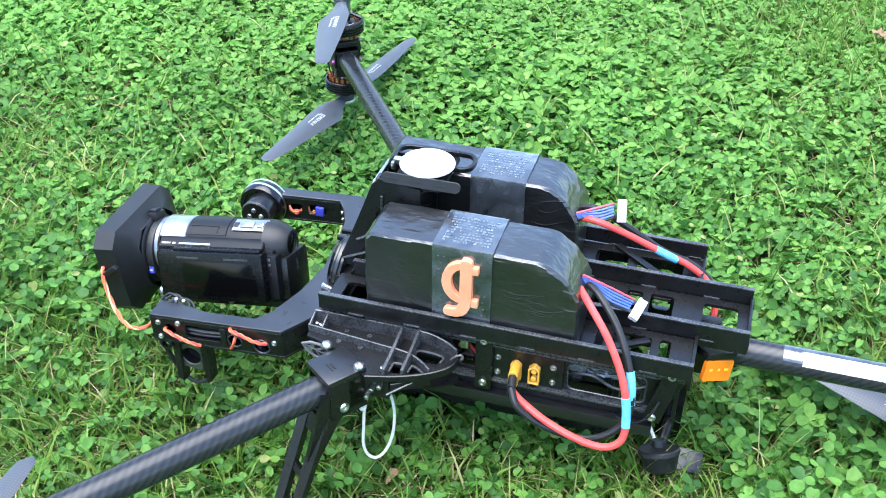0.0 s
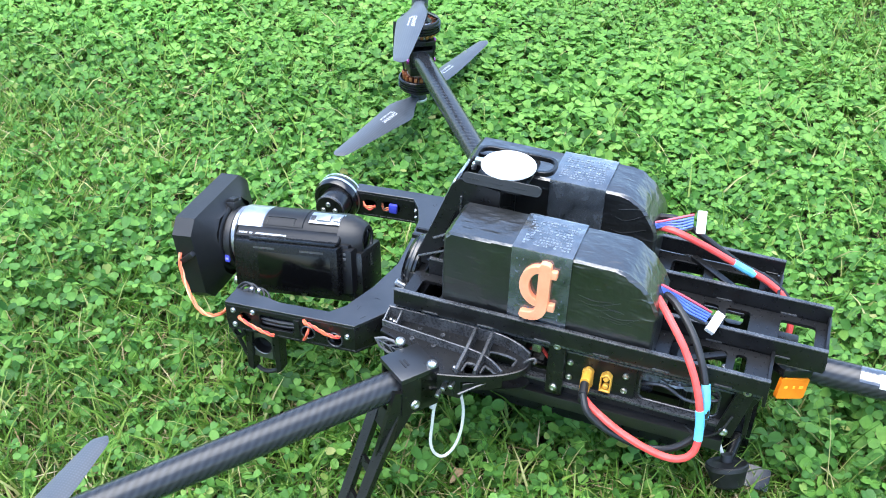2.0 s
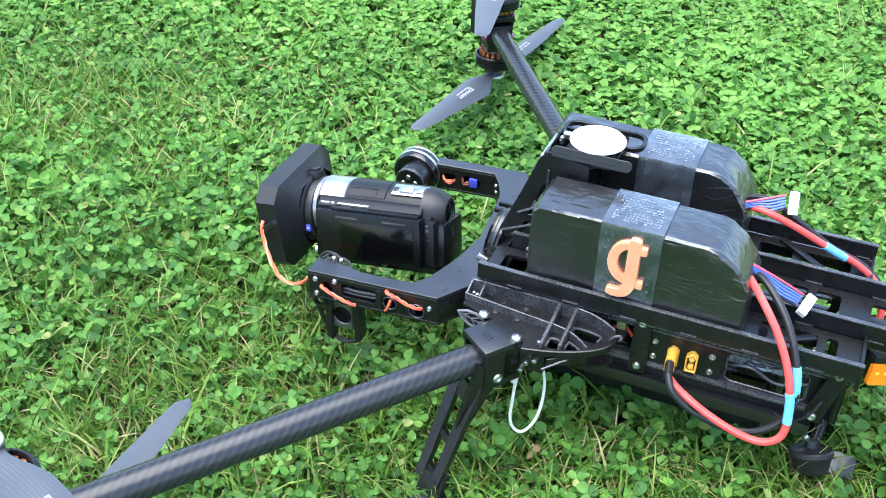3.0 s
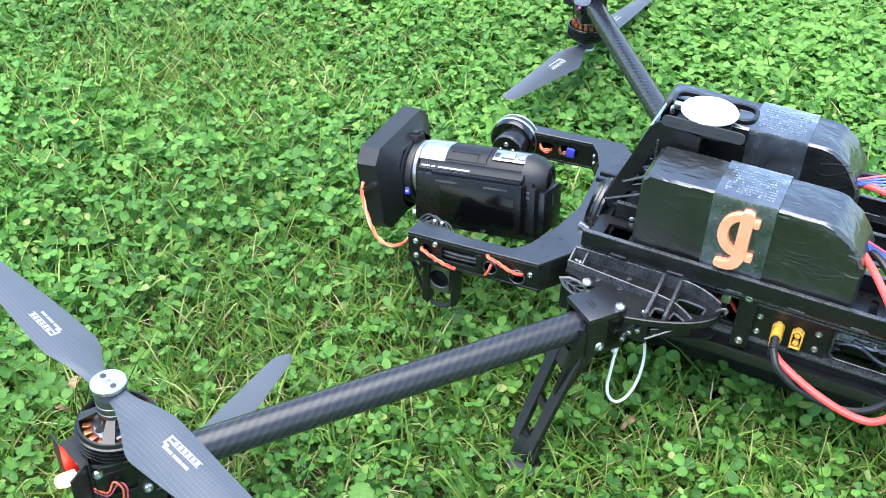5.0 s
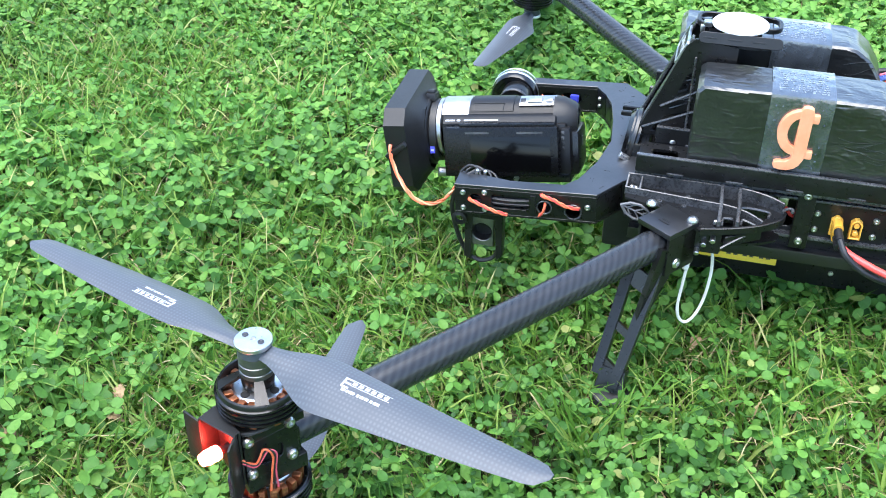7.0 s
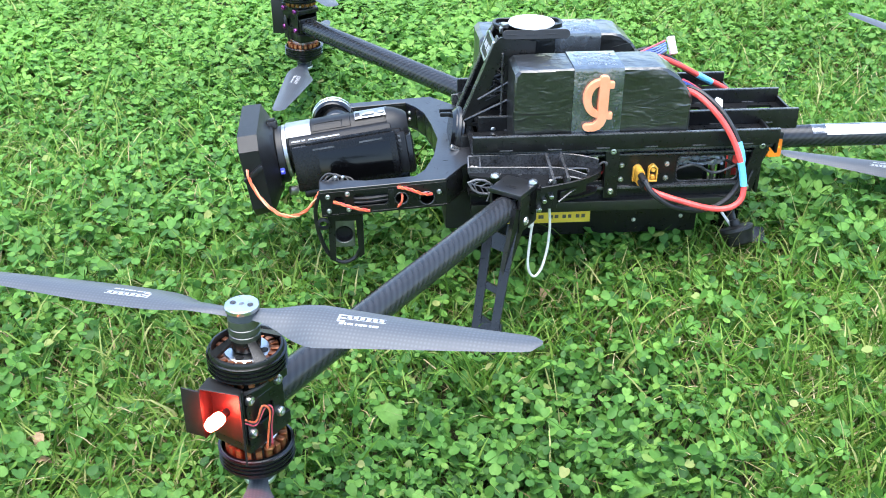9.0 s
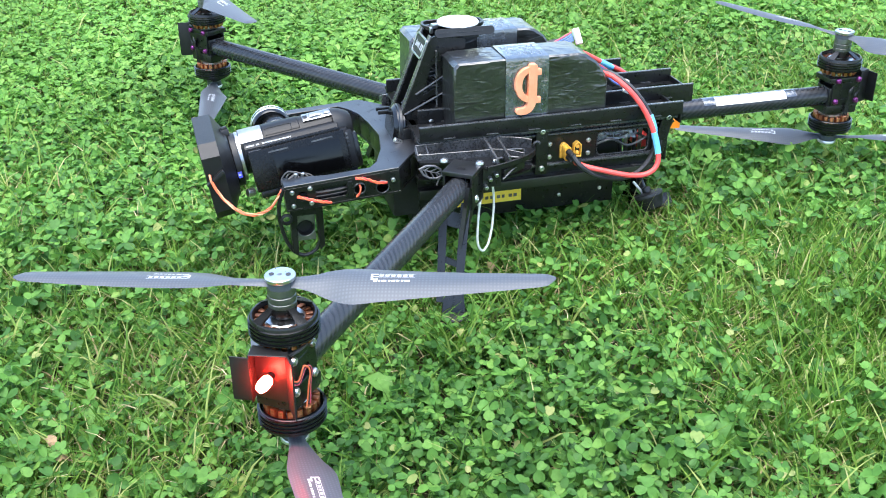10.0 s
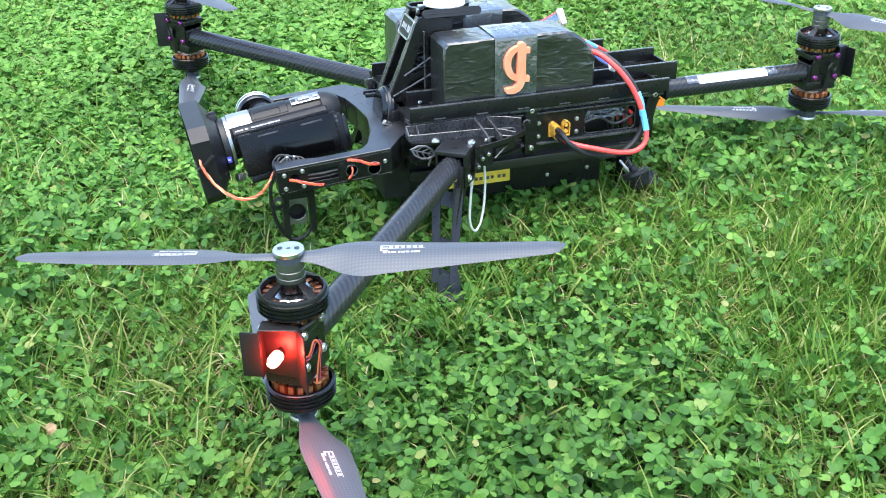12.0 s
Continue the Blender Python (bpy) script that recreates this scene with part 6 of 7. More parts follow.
lathe(bm, [(0.0205, -0.0360), (0.0190, -0.0440), (0.0150, -0.0525), (0.0125, -0.0552), (0.0098, -0.0552), (0.0090, -0.0535), (0, -0.0530)], (0, 0.0015, 0.0085), (1, 0.04, 0.02), 32)
cam_part("viewfinder", bm, MATTE, body)
bm = bmesh.new()
lathe(bm, [(0.0088, -0.0542), (0.0070, -0.0550), (0, -0.0556)], (0, 0.0015, 0.0085), (1, 0.04, 0.02), 24)
cam_part("eyepiece", bm, SCREEN, body)
# zoom rocker on its silver saddle
bm = bmesh.new()
barrel_skin(bm, -0.0385, -0.0075, 0.0236, 48, 80, 0.0016)
saddle = cam_part("zoom_plate", bm, SILVER, body, "silver control plate with zoom switch")
seat = Matrix.Translation((0, BY, BZ)) @ Matrix.Rotation(radians(-28), 4, "X")
bm = bmesh.new()
box(bm, (-0.0270, -0.0035, 0.0230), (-0.0150, 0.0035, 0.0252), 0.0008, seat)
cam_part("switch", bm, SILVER, saddle)
bm = bmesh.new()
box(bm, (-0.0360, -0.0030, 0.0230), (-0.0300, 0.0030, 0.0248), 0.0008, seat)
cam_part("shutter_button", bm, SILVER, saddle)
bm = bmesh.new()
box(bm, (-0.0130, -0.0025, 0.0230), (-0.0085, 0.0025, 0.0240), 0.0004, seat)
cam_part("slide", bm, SATIN, saddle)
# hood: an eight-sided frame, open to the front, its back tapering to the collar
HW, HH, HC = 0.0490, 0.0390, 0.0110


def hood_ring(a, w, h, c):
    return [(a, u, v) for u, v in ((w, h - c), (w - c, h), (c - w, h), (-w, h - c), (-w, c - h), (c - w, -h), (w - c, -h), (w, c - h))]


bm = bmesh.new()
stages = [hood_ring(0.0690, 0.0290, 0.0285, 0.0105), hood_ring(0.0715, 0.0320, 0.0300, 0.0108), hood_ring(0.0795, HW, HH, HC), hood_ring(0.0970, HW + 0.0006, HH + 0.0006, HC), hood_ring(0.0975, HW, HH, HC),
          hood_ring(0.0972, HW - 0.0025, HH - 0.0025, HC - 0.001), hood_ring(0.0800, HW - 0.0030, HH - 0.0030, HC - 0.001), hood_ring(0.0730, 0.0280, 0.0270, 0.0100)]
rows = [[bm.verts.new(p) for p in st] for st in stages]
for a, b in zip(rows, rows[1:]):
    for i in range(8):
        j = (i + 1) % 8
        bm.faces.new((a[i], a[j], b[j], b[i]))
bm.faces.new(rows[-1])
hood = cam_part("lens_hood", bm, MATTE, camcorder, "matte black eight-sided lens hood", HOOD_M)
bm = bmesh.new()
box(bm, (0.0, 0.0, -0.0022), (0.0210, 0.0052, 0.0022), 0.0008, Matrix.Translation((0.0800, HW - 0.0004, 0.0130)) @ Matrix.Rotation(radians(34), 4, "Y"))
cam_part("hood_latch", bm, MATTE, hood, "", HOOD_M)
bm = bmesh.new()
box(bm, (0.0650, -0.0075, 0.0255), (0.0735, 0.0075, 0.0325), 0.0015)
box(bm, (0.0660, -0.0030, 0.0320), (0.0725, 0.0050, 0.0350), 0.0010)
cam_part("clamp_screw", bm, MATTE, hood)
bm = bmesh.new()
box(bm, (-0.050, -0.024, -0.0420), (0.050, 0.018, -0.0330), 0.002)
cam_part("mounting_plate", bm, BLACK, camcorder)
bm = bmesh.new()
rod(bm, (0.0560, 0.0170, -0.0330), (0.0630, 0.0200, -0.0320), 0.0042)
cam_part("plate_knob", bm, ALU, camcorder)
bm = bmesh.new()
rod(bm, (-0.0050, 0.0200, -0.0370), (-0.0050, 0.0240, -0.0370), 0.0022)
cam_part("plate_screw", bm, METAL, camcorder)

# ---- orange twisted lead from the hood to the gimbal ----
hood_lead = thing("hood_lead", (-0.31, -0.09, 0.08), "thin twisted orange wire from the lens hood to the gimbal", "wire")
twisted("wire", [Vector(p) for p in ((-0.3290, -0.0605, 0.1310), (-0.3270, -0.0655, 0.1240), (-0.3200, -0.0720, 0.1120), (-0.3090, -0.0800, 0.1020), (-0.2980, -0.0860, 0.0975), (-0.2870, -0.0885, 0.0980), (-0.2770, -0.0890, 0.1030), (-0.2700, -0.0880, 0.1110), (-0.2650, -0.0860, 0.1190))],
        (ORANGE_WIRE, LIGHT_WIRE, ORANGE_WIRE), 0.0008, 0.0010, 0.35, hood_lead)


# ---- the lawn ----
def grid_noise(x, y, seed):
    """A smooth field between about -1 and 1, from a few crossed waves."""
    r = np.random.RandomState(seed)
    out = np.zeros_like(x)
    for k in range(9):
        a, f, p = r.uniform(0, 6.28), r.uniform(2.2, 9.0), r.uniform(0, 6.28)
        out += np.sin((x * np.cos(a) + y * np.sin(a)) * f + p) / (1 + 0.08 * f)
    return out / 3.6


def ground_height(x, y):
    return 0.006 * grid_noise(x * 1.3, y * 1.3, 3)


soil = worn(material("soil_under_lawn", (0.03, 0.035, 0.015), 0.9), (0.022, 0.030, 0.009), (0.065, 0.064, 0.023), 30, 0.85, 1.0, 0.8, 0.01, 160)


def turf_beyond(m):
    """Short turf takes over from bare soil a few metres out, where no single leaf can be told apart."""
    nodes, links, b = texture_kit(m)
    bare = b.inputs["Base Color"].links[0].from_socket
    co = nodes.new("ShaderNodeTexCoord")
    far = nodes.new("ShaderNodeVectorMath")
    far.operation = "LENGTH"
    links.new(co.outputs["Object"], far.inputs[0])
    span = nodes.new("ShaderNodeMapRange")
    span.inputs["From Min"].default_value, span.inputs["From Max"].default_value = 0.8, 2.0
    links.new(far.outputs["Value"], span.inputs["Value"])
    tufts = nodes.new("ShaderNodeTexNoise")
    tufts.inputs["Scale"].default_value = 22
    tufts.inputs["Detail"].default_value = 8
    tufts.inputs["Roughness"].default_value = 0.75
    links.new(co.outputs["Object"], tufts.inputs["Vector"])
    ramp = nodes.new("ShaderNodeValToRGB")
    ramp.color_ramp.elements[0].position, ramp.color_ramp.elements[0].color = 0.34, (0.030, 0.074, 0.016, 1)
    ramp.color_ramp.elements[1].position, ramp.color_ramp.elements[1].color = 0.66, (0.104, 0.222, 0.046, 1)
    links.new(tufts.outputs["Fac"], ramp.inputs["Fac"])
    mix = nodes.new("ShaderNodeMix")
    mix.data_type = "RGBA"
    links.new(span.outputs["Result"], mix.inputs["Factor"])
    links.new(bare, mix.inputs["A"])
    links.new(ramp.outputs["Color"], mix.inputs["B"])
    links.new(mix.outputs["Result"], b.inputs["Base Color"])


turf_beyond(soil)
n = 90
side = np.concatenate([-np.geomspace(400, 3.2, 14), np.linspace(-3, 4, n), np.geomspace(4.4, 400, 14)])
gx, gy = np.meshgrid(side, side)
near = np.exp(-((gx / 5) ** 2 + (gy / 5) ** 2))
gz = ground_height(gx, gy) * near - 0.002
m = len(side)
verts = np.stack([gx, gy, gz], -1).reshape(-1, 3)
idx = np.arange(m * m).reshape(m, m)
quads = np.stack([idx[:-1, :-1], idx[:-1, 1:], idx[1:, 1:], idx[1:, :-1]], -1).reshape(-1, 4)


def bulk_mesh(name, verts, faces, mats, mat_index=None, smooth=True):
    """A large mesh from arrays of vertices and equal-sized faces."""
    me = bpy.data.meshes.new(name)
    k = faces.shape[1]
    me.vertices.add(len(verts))
    me.vertices.foreach_set("co", verts.astype(np.float32).ravel())
    me.loops.add(faces.size)
    me.loops.foreach_set("vertex_index", faces.astype(np.int32).ravel())
    me.polygons.add(len(faces))
    me.polygons.foreach_set("loop_start", np.arange(0, faces.size, k, dtype=np.int32))
    me.polygons.foreach_set("use_smooth", np.full(len(faces), smooth))
    for mt in mats:
        me.materials.append(mt)
    if mat_index is not None:
        me.polygons.foreach_set("material_index", mat_index.astype(np.int32))
    me.update(calc_edges=True)
    return me


ground = new("ground", bulk_mesh("ground", verts, quads, [soil]))
tagged(ground, "damp dark soil and short turf under a clover lawn", "ground", kind="structure")


def leaf_material(name, stops, rough, glow):
    """Leaf skin that differs from leaf to leaf, with light passing through it."""
    mt = material(name, stops[0][1], rough, 0, 0.24)
    nodes, links, b = texture_kit(mt)
    geo = nodes.new("ShaderNodeNewGeometry")
    ramp = nodes.new("ShaderNodeValToRGB")
    el = ramp.color_ramp.elements
    el[0].position, el[0].color = stops[0][0], (*stops[0][1], 1)
    el[1].position, el[1].color = stops[-1][0], (*stops[-1][1], 1)
    for pos, col in stops[1:-1]:
        e = el.new(pos)
        e.color = (*col, 1)
    links.new(geo.outputs["Random Per Island"], ramp.inputs["Fac"])
    co = nodes.new("ShaderNodeTexCoord")
    patch = nodes.new("ShaderNodeTexNoise")
    patch.inputs["Scale"].default_value = 3.0
    patch.inputs["Detail"].default_value = 3
    links.new(co.outputs["Object"], patch.inputs["Vector"])
    vein = nodes.new("ShaderNodeTexNoise")
    vein.inputs["Scale"].default_value = 260
    vein.inputs["Detail"].default_value = 3
    links.new(co.outputs["Object"], vein.inputs["Vector"])
    hsv = nodes.new("ShaderNodeHueSaturation")
    span = nodes.new("ShaderNodeMapRange")
    span.inputs["From Min"].default_value, span.inputs["From Max"].default_value = 0.3, 0.7
    span.inputs["To Min"].default_value, span.inputs["To Max"].default_value = 0.84, 1.16
    links.new(patch.outputs["Fac"], span.inputs["Value"])
    span2 = nodes.new("ShaderNodeMapRange")
    span2.inputs["From Min"].default_value, span2.inputs["From Max"].default_value = 0.3, 0.7
    span2.inputs["To Min"].default_value, span2.inputs["To Max"].default_value = 0.88, 1.12
    links.new(vein.outputs["Fac"], span2.inputs["Value"])
    mul = nodes.new("ShaderNodeMath")
    mul.operation = "MULTIPLY"
    links.new(span.outputs["Result"], mul.inputs[0])
    links.new(span2.outputs["Result"], mul.inputs[1])
    links.new(mul.outputs[0], hsv.inputs["Value"])
    links.new(ramp.outputs["Color"], hsv.inputs["Color"])
    links.new(hsv.outputs["Color"], b.inputs["Base Color"])
    through_leaf = nodes.new("ShaderNodeBsdfTranslucent")
    links.new(hsv.outputs["Color"], through_leaf.inputs["Color"])
    mix = nodes.new("ShaderNodeMixShader")
    mix.inputs["Fac"].default_value = glow
    out = nodes["Material Output"]
    links.new(b.outputs["BSDF"], mix.inputs[1])
    links.new(through_leaf.outputs["BSDF"], mix.inputs[2])
    links.new(mix.outputs["Shader"], out.inputs["Surface"])
    return mt


CLOVER = leaf_material("clover_leaf", [(0.0, (0.052, 0.138, 0.031)), (0.3, (0.089, 0.225, 0.042)), (0.6, (0.119, 0.280, 0.050)), (0.88, (0.154, 0.324, 0.058)), (0.97, (0.198, 0.365, 0.069)), (1.0, (0.343, 0.360, 0.126))], 0.50, 0.34)
# a darker set of the clover's leaf colours
DARK_CLOVER = leaf_material("dark_clover_leaf", [(0.0, (0.033, 0.095, 0.022)), (0.3, (0.060, 0.162, 0.030)), (0.6, (0.085, 0.210, 0.036)), (0.88, (0.114, 0.251, 0.044)), (0.97, (0.156, 0.297, 0.055)), (1.0, (0.312, 0.324, 0.120))], 0.50, 0.30)
# a paler set of the leaf colours, for the clover furthest back
PALE_CLOVER = leaf_material("pale_clover_leaf", [(0.0, (0.100, 0.234, 0.046)), (0.3, (0.140, 0.312, 0.058)), (0.6, (0.172, 0.364, 0.067)), (0.9, (0.210, 0.408, 0.078)), (1.0, (0.275, 0.445, 0.105))], 0.52, 0.38)
GRASS = leaf_material("grass_blade", [(0.0, (0.052, 0.130, 0.016)), (0.4, (0.113, 0.240, 0.030)), (0.72, (0.201, 0.330, 0.054)), (0.9, (0.302, 0.376, 0.098)), (1.0, (0.464, 0.446, 0.196))], 0.46, 0.38)
DRY = leaf_material("dry_stalk", [(0.0, (0.17, 0.12, 0.055)), (0.5, (0.36, 0.29, 0.14)), (1.0, (0.58, 0.50, 0.30))], 0.7, 0.15)


def close_lawn(x, y):
    """How densely the lawn is built: 1 round the aircraft, thinning out softly beyond."""
    off = np.maximum.reduce([-0.62 - y, -0.75 - 0.55 * (y + 0.6) - x, x - 0.55 - 0.62 * (y + 0.6), y - 1.5])
    return np.exp(-(off.clip(0, None) / 0.16) ** 2)


def scatter(rs, count, y0, y1):
    """Points spread over the lawn between two depths."""
    low = y0 - (0.30 if y0 < -0.6 else 0)
    high = y1 + (0.30 if y1 > 1.4 else 0)
    many = int(count * 4.2 * (high - low) / (y1 - y0))
    x = rs.uniform(-2.4, 2.9, many)
    y = rs.uniform(low, high, many)
    near = close_lawn(x, y)
    keep = rs.uniform(0, 1, many) < near
    x, y, near = x[keep], y[keep], near[keep]
    enough = int(np.searchsorted(np.cumsum(near > 0.999), count)) + 1
    return x[:enough], y[:enough]


def turn_matrices(yaw, tilt_dir, tilt):
    """Rotations: turned by yaw about z, then leaned by tilt towards tilt_dir."""
    c, s = np.cos(yaw), np.sin(yaw)
    z = np.zeros_like(c)
    o = np.ones_like(c)
    spin = np.stack([np.stack([c, -s, z], -1), np.stack([s, c, z], -1), np.stack([z, z, o], -1)], 1)
    ax, ay = -np.sin(tilt_dir), np.cos(tilt_dir)
    ct, st = np.cos(tilt), np.sin(tilt)
    lean = np.stack([np.stack([ct + ax * ax * (1 - ct), ax * ay * (1 - ct), ay * st], -1),
                     np.stack([ax * ay * (1 - ct), ct + ay * ay * (1 - ct), -ax * st], -1),
                     np.stack([-ay * st, ax * st, ct], -1)], 1)
    return lean @ spin


# one leaflet: a notched oval, folded along its midrib, in leaf lengths
LEAFLET = np.array([[0.0, 0, 0.0], [0.5, 0, -0.10], [0.93, 0, -0.05], [0.16, 0.27, 0.03], [0.46, 0.47, 0.09], [0.80, 0.45, 0.10], [1.0, 0.22, 0.03], [0.16, -0.27, 0.03], [0.46, -0.47, 0.09], [0.80, -0.45, 0.10], [1.0, -0.22, 0.03]])
LEAFLET_TRIS = np.array([[0, 1, 3], [3, 1, 4], [4, 1, 5], [5, 1, 2], [5, 2, 6], [0, 7, 1], [7, 8, 1], [8, 9, 1], [9, 2, 1], [9, 10, 2]])
MIDDLING = np.array([[0.0, 0, 0.0], [0.5, 0, -0.10], [0.95, 0, -0.04], [0.30, 0.42, 0.07], [0.84, 0.44, 0.09], [0.30, -0.42, 0.07], [0.84, -0.44, 0.09]])
MIDDLING_TRIS = np.array([[0, 1, 3], [3, 1, 4], [4, 1, 2], [0, 5, 1], [5, 6, 1], [6, 2, 1]])
DIAMOND = np.array([[0.04, 0, 0.0], [0.62, 0.52, 0.07], [1.0, 0.0, -0.03], [0.62, -0.52, 0.07]])
DIAMOND_TRIS = np.array([[0, 2, 1], [0, 3, 2]])


def clover(rs, x, y, size, height, shape, tris, stem, lean_by=0.40):
    """Three leaflets on a stalk at every place."""
    n = len(x)
    base = np.stack([x, y, ground_height(x, y) * np.exp(-((x / 5) ** 2 + (y / 5) ** 2))], -1)
    head = base + np.stack([rs.normal(0, 0.006, n), rs.normal(0, 0.006, n), height], -1)
    yaw = rs.uniform(0, 6.283, n)
    lean_dir = rs.uniform(0, 6.283, n)
    lean = np.abs(rs.normal(0, lean_by, n)).clip(0, 1.2)
    R = turn_matrices(yaw, lean_dir, lean)
    V, F, k0 = [], [], 0
    for j in range(3):
        a = 2 * np.pi * j / 3 + rs.normal(0, 0.10, n)
        droop = rs.normal(0.08, lean_by * 0.8, n)
        c, s = np.cos(a), np.sin(a)
        sz = size * rs.uniform(0.85, 1.15, n)
        wide = rs.uniform(0.85, 1.12, n)
        px = shape[None, :, 0] * sz[:, None]
        py = shape[None, :, 1] * (sz * wide)[:, None]
        pz = shape[None, :, 2] * sz[:, None] - px * np.sin(droop)[:, None]
        loc = np.stack([px * c[:, None] - py * s[:, None], px * s[:, None] + py * c[:, None], pz], -1)
        V.append((np.einsum("nij,nkj->nki", R, loc) + head[:, None, :]).reshape(-1, 3))
        F.append((tris[None] + (np.arange(n) * len(shape))[:, None, None] + k0).reshape(-1, 3))
        k0 += n * len(shape)
    if stem:
        w = 0.0006
        across = np.stack([np.cos(yaw), np.sin(yaw), 0 * yaw], -1) * w
        bend = base + np.stack([rs.normal(0, 0.004, n), rs.normal(0, 0.004, n), height * 0.5], -1)
        pts = np.stack([base - across, base + across, bend - across, bend + across, head - across * 0.7, head + across * 0.7], 1)
        V.append(pts.reshape(-1, 3))
        F.append((np.array([[0, 1, 3], [0, 3, 2], [2, 3, 5], [2, 5, 4]])[None] + (np.arange(n) * 6)[:, None, None] + k0).reshape(-1, 3))
        k0 += n * 6
    return np.concatenate(V), np.concatenate(F)


def blades(rs, x, y, length, width, lean_by):
    """Curved, tapering grass blades of five triangles."""
    n = len(x)
    base = np.stack([x, y, ground_height(x, y) * np.exp(-((x / 5) ** 2 + (y / 5) ** 2))], -1)
    a = rs.uniform(0, 6.283, n)
    d = np.stack([np.cos(a), np.sin(a), 0 * a], -1)
    face = rs.uniform(0, 6.283, n)
    across = np.stack([np.cos(face), np.sin(face), 0 * a], -1) * (width / 2)[:, None]
    up = np.array([0, 0, 1.0])
    l1 = lean_by * rs.uniform(0.3, 1.0, n)
    l2 = l1 + lean_by * rs.uniform(0.4, 1.3, n)
    p1 = base + (d * np.sin(l1)[:, None] + up * np.cos(l1)[:, None]) * (length * 0.4)[:, None]
    p2 = p1 + (d * np.sin((l1 + l2) / 2)[:, None] + up * np.cos((l1 + l2) / 2)[:, None]) * (length * 0.35)[:, None]
    p3 = p2 + (d * np.sin(l2)[:, None] + up * np.cos(l2)[:, None]) * (length * 0.3)[:, None]
    pts = np.stack([base - across, base + across, p1 - across, p1 + across, p2 - across * 0.7, p2 + across * 0.7, p3], 1)
    tri = np.array([[0, 1, 3], [0, 3, 2], [2, 3, 5], [2, 5, 4], [4, 5, 6]])
    return pts.reshape(-1, 3), (tri[None] + (np.arange(n) * 7)[:, None, None]).reshape(-1, 3)


rs = np.random.RandomState(11)


def grassy(x, y):
    """How far grass outgrows the clover, from 0 to 1."""
    def blot(cx, cy, rx, ry):
        return np.exp(-(((x - cx) / rx) ** 2 + ((y - cy) / ry) ** 2))
    g = 0.34 * grid_noise(x * 1.6, y * 1.6, 21) + 0.20 * grid_noise(x * 4.1, y * 4.1, 57) + 0.30
    g = g + 0.45 * blot(0.06, -0.16, 0.22, 0.10) + 0.45 * blot(0.26, -0.32, 0.22, 0.24) + 0.25 * blot(-0.45, -0.02, 0.16, 0.14)
    g = g + 0.42 / (1 + np.exp(-(x - 0.34) * 14)) + 0.45 * blot(0.40, 0.85, 0.35, 0.30)
    g = g - 0.60 * blot(-0.15, -0.35, 0.15, 0.13) - 0.15 * blot(-0.15, 0.45, 0.45, 0.30)
    # trodden rings round the landing feet
    for fx, fy in ((0.137, -0.066), (0.137, 0.041)):
        g = g + 1.2 * np.exp(-(((x - fx) / 0.035) ** 2 + ((y - fy) / 0.035) ** 2))
    return g.clip(0, 1)


# clover: large-leaved and high close by, smaller and denser further back
def patch(count, y0, y1, shape, tris, stem, small, large, low, high, name, thin, mat=CLOVER, lean_by=0.58, blur=0.0):
    x, y = scatter(rs, count, y0, y1)
    y = y + rs.normal(0, 1, len(y)) * blur
    keep = rs.uniform(0, 1, len(x)) > thin * grassy(x, y)
    x, y = x[keep], y[keep]
    big = (1 + 0.25 * grid_noise(x * 1.7, y * 1.7, 33)).clip(0.65, 1.4)
    size = rs.uniform(small, large, len(x)) * big
    height = rs.uniform(low, high, len(x)) * big
    v, f = clover(rs, x, y, size, height, shape, tris, stem, lean_by)
    # plants with the darker leaf colours are likelier in front of the aircraft's near side
    is_dark = rs.uniform(0, 1, len(x)) < 0.72 / (1 + np.exp(-(x + 0.26) * 14)) / (1 + np.exp((y + 0.08) * 16))
    which = np.concatenate([np.repeat(is_dark, len(tris))] * 3 + [np.repeat(is_dark, 4)] * stem).astype(np.int32)
    tagged(new(name, bulk_mesh(name, v, f, [mat, DARK_CLOVER], which)), "dense low clover with small rounded leaves", "clover", kind="stuff")


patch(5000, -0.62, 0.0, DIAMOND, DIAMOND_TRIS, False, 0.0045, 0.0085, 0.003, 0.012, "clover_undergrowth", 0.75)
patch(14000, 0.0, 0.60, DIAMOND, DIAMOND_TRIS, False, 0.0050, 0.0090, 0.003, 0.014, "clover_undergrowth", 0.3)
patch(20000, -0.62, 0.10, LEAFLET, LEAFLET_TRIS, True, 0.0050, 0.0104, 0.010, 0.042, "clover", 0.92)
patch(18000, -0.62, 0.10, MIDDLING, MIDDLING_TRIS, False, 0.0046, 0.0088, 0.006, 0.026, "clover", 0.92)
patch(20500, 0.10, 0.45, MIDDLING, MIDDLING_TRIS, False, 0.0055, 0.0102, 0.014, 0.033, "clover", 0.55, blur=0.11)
patch(20000, 0.45, 0.80, MIDDLING, MIDDLING_TRIS, False, 0.0054, 0.0102, 0.019, 0.033, "clover", 0.45, PALE_CLOVER, 0.42, 0.11)
patch(38000, 0.80, 1.50, DIAMOND, DIAMOND_TRIS, False, 0.0058, 0.0106, 0.022, 0.033, "clover", 0.4, PALE_CLOVER, 0.36, 0.11)


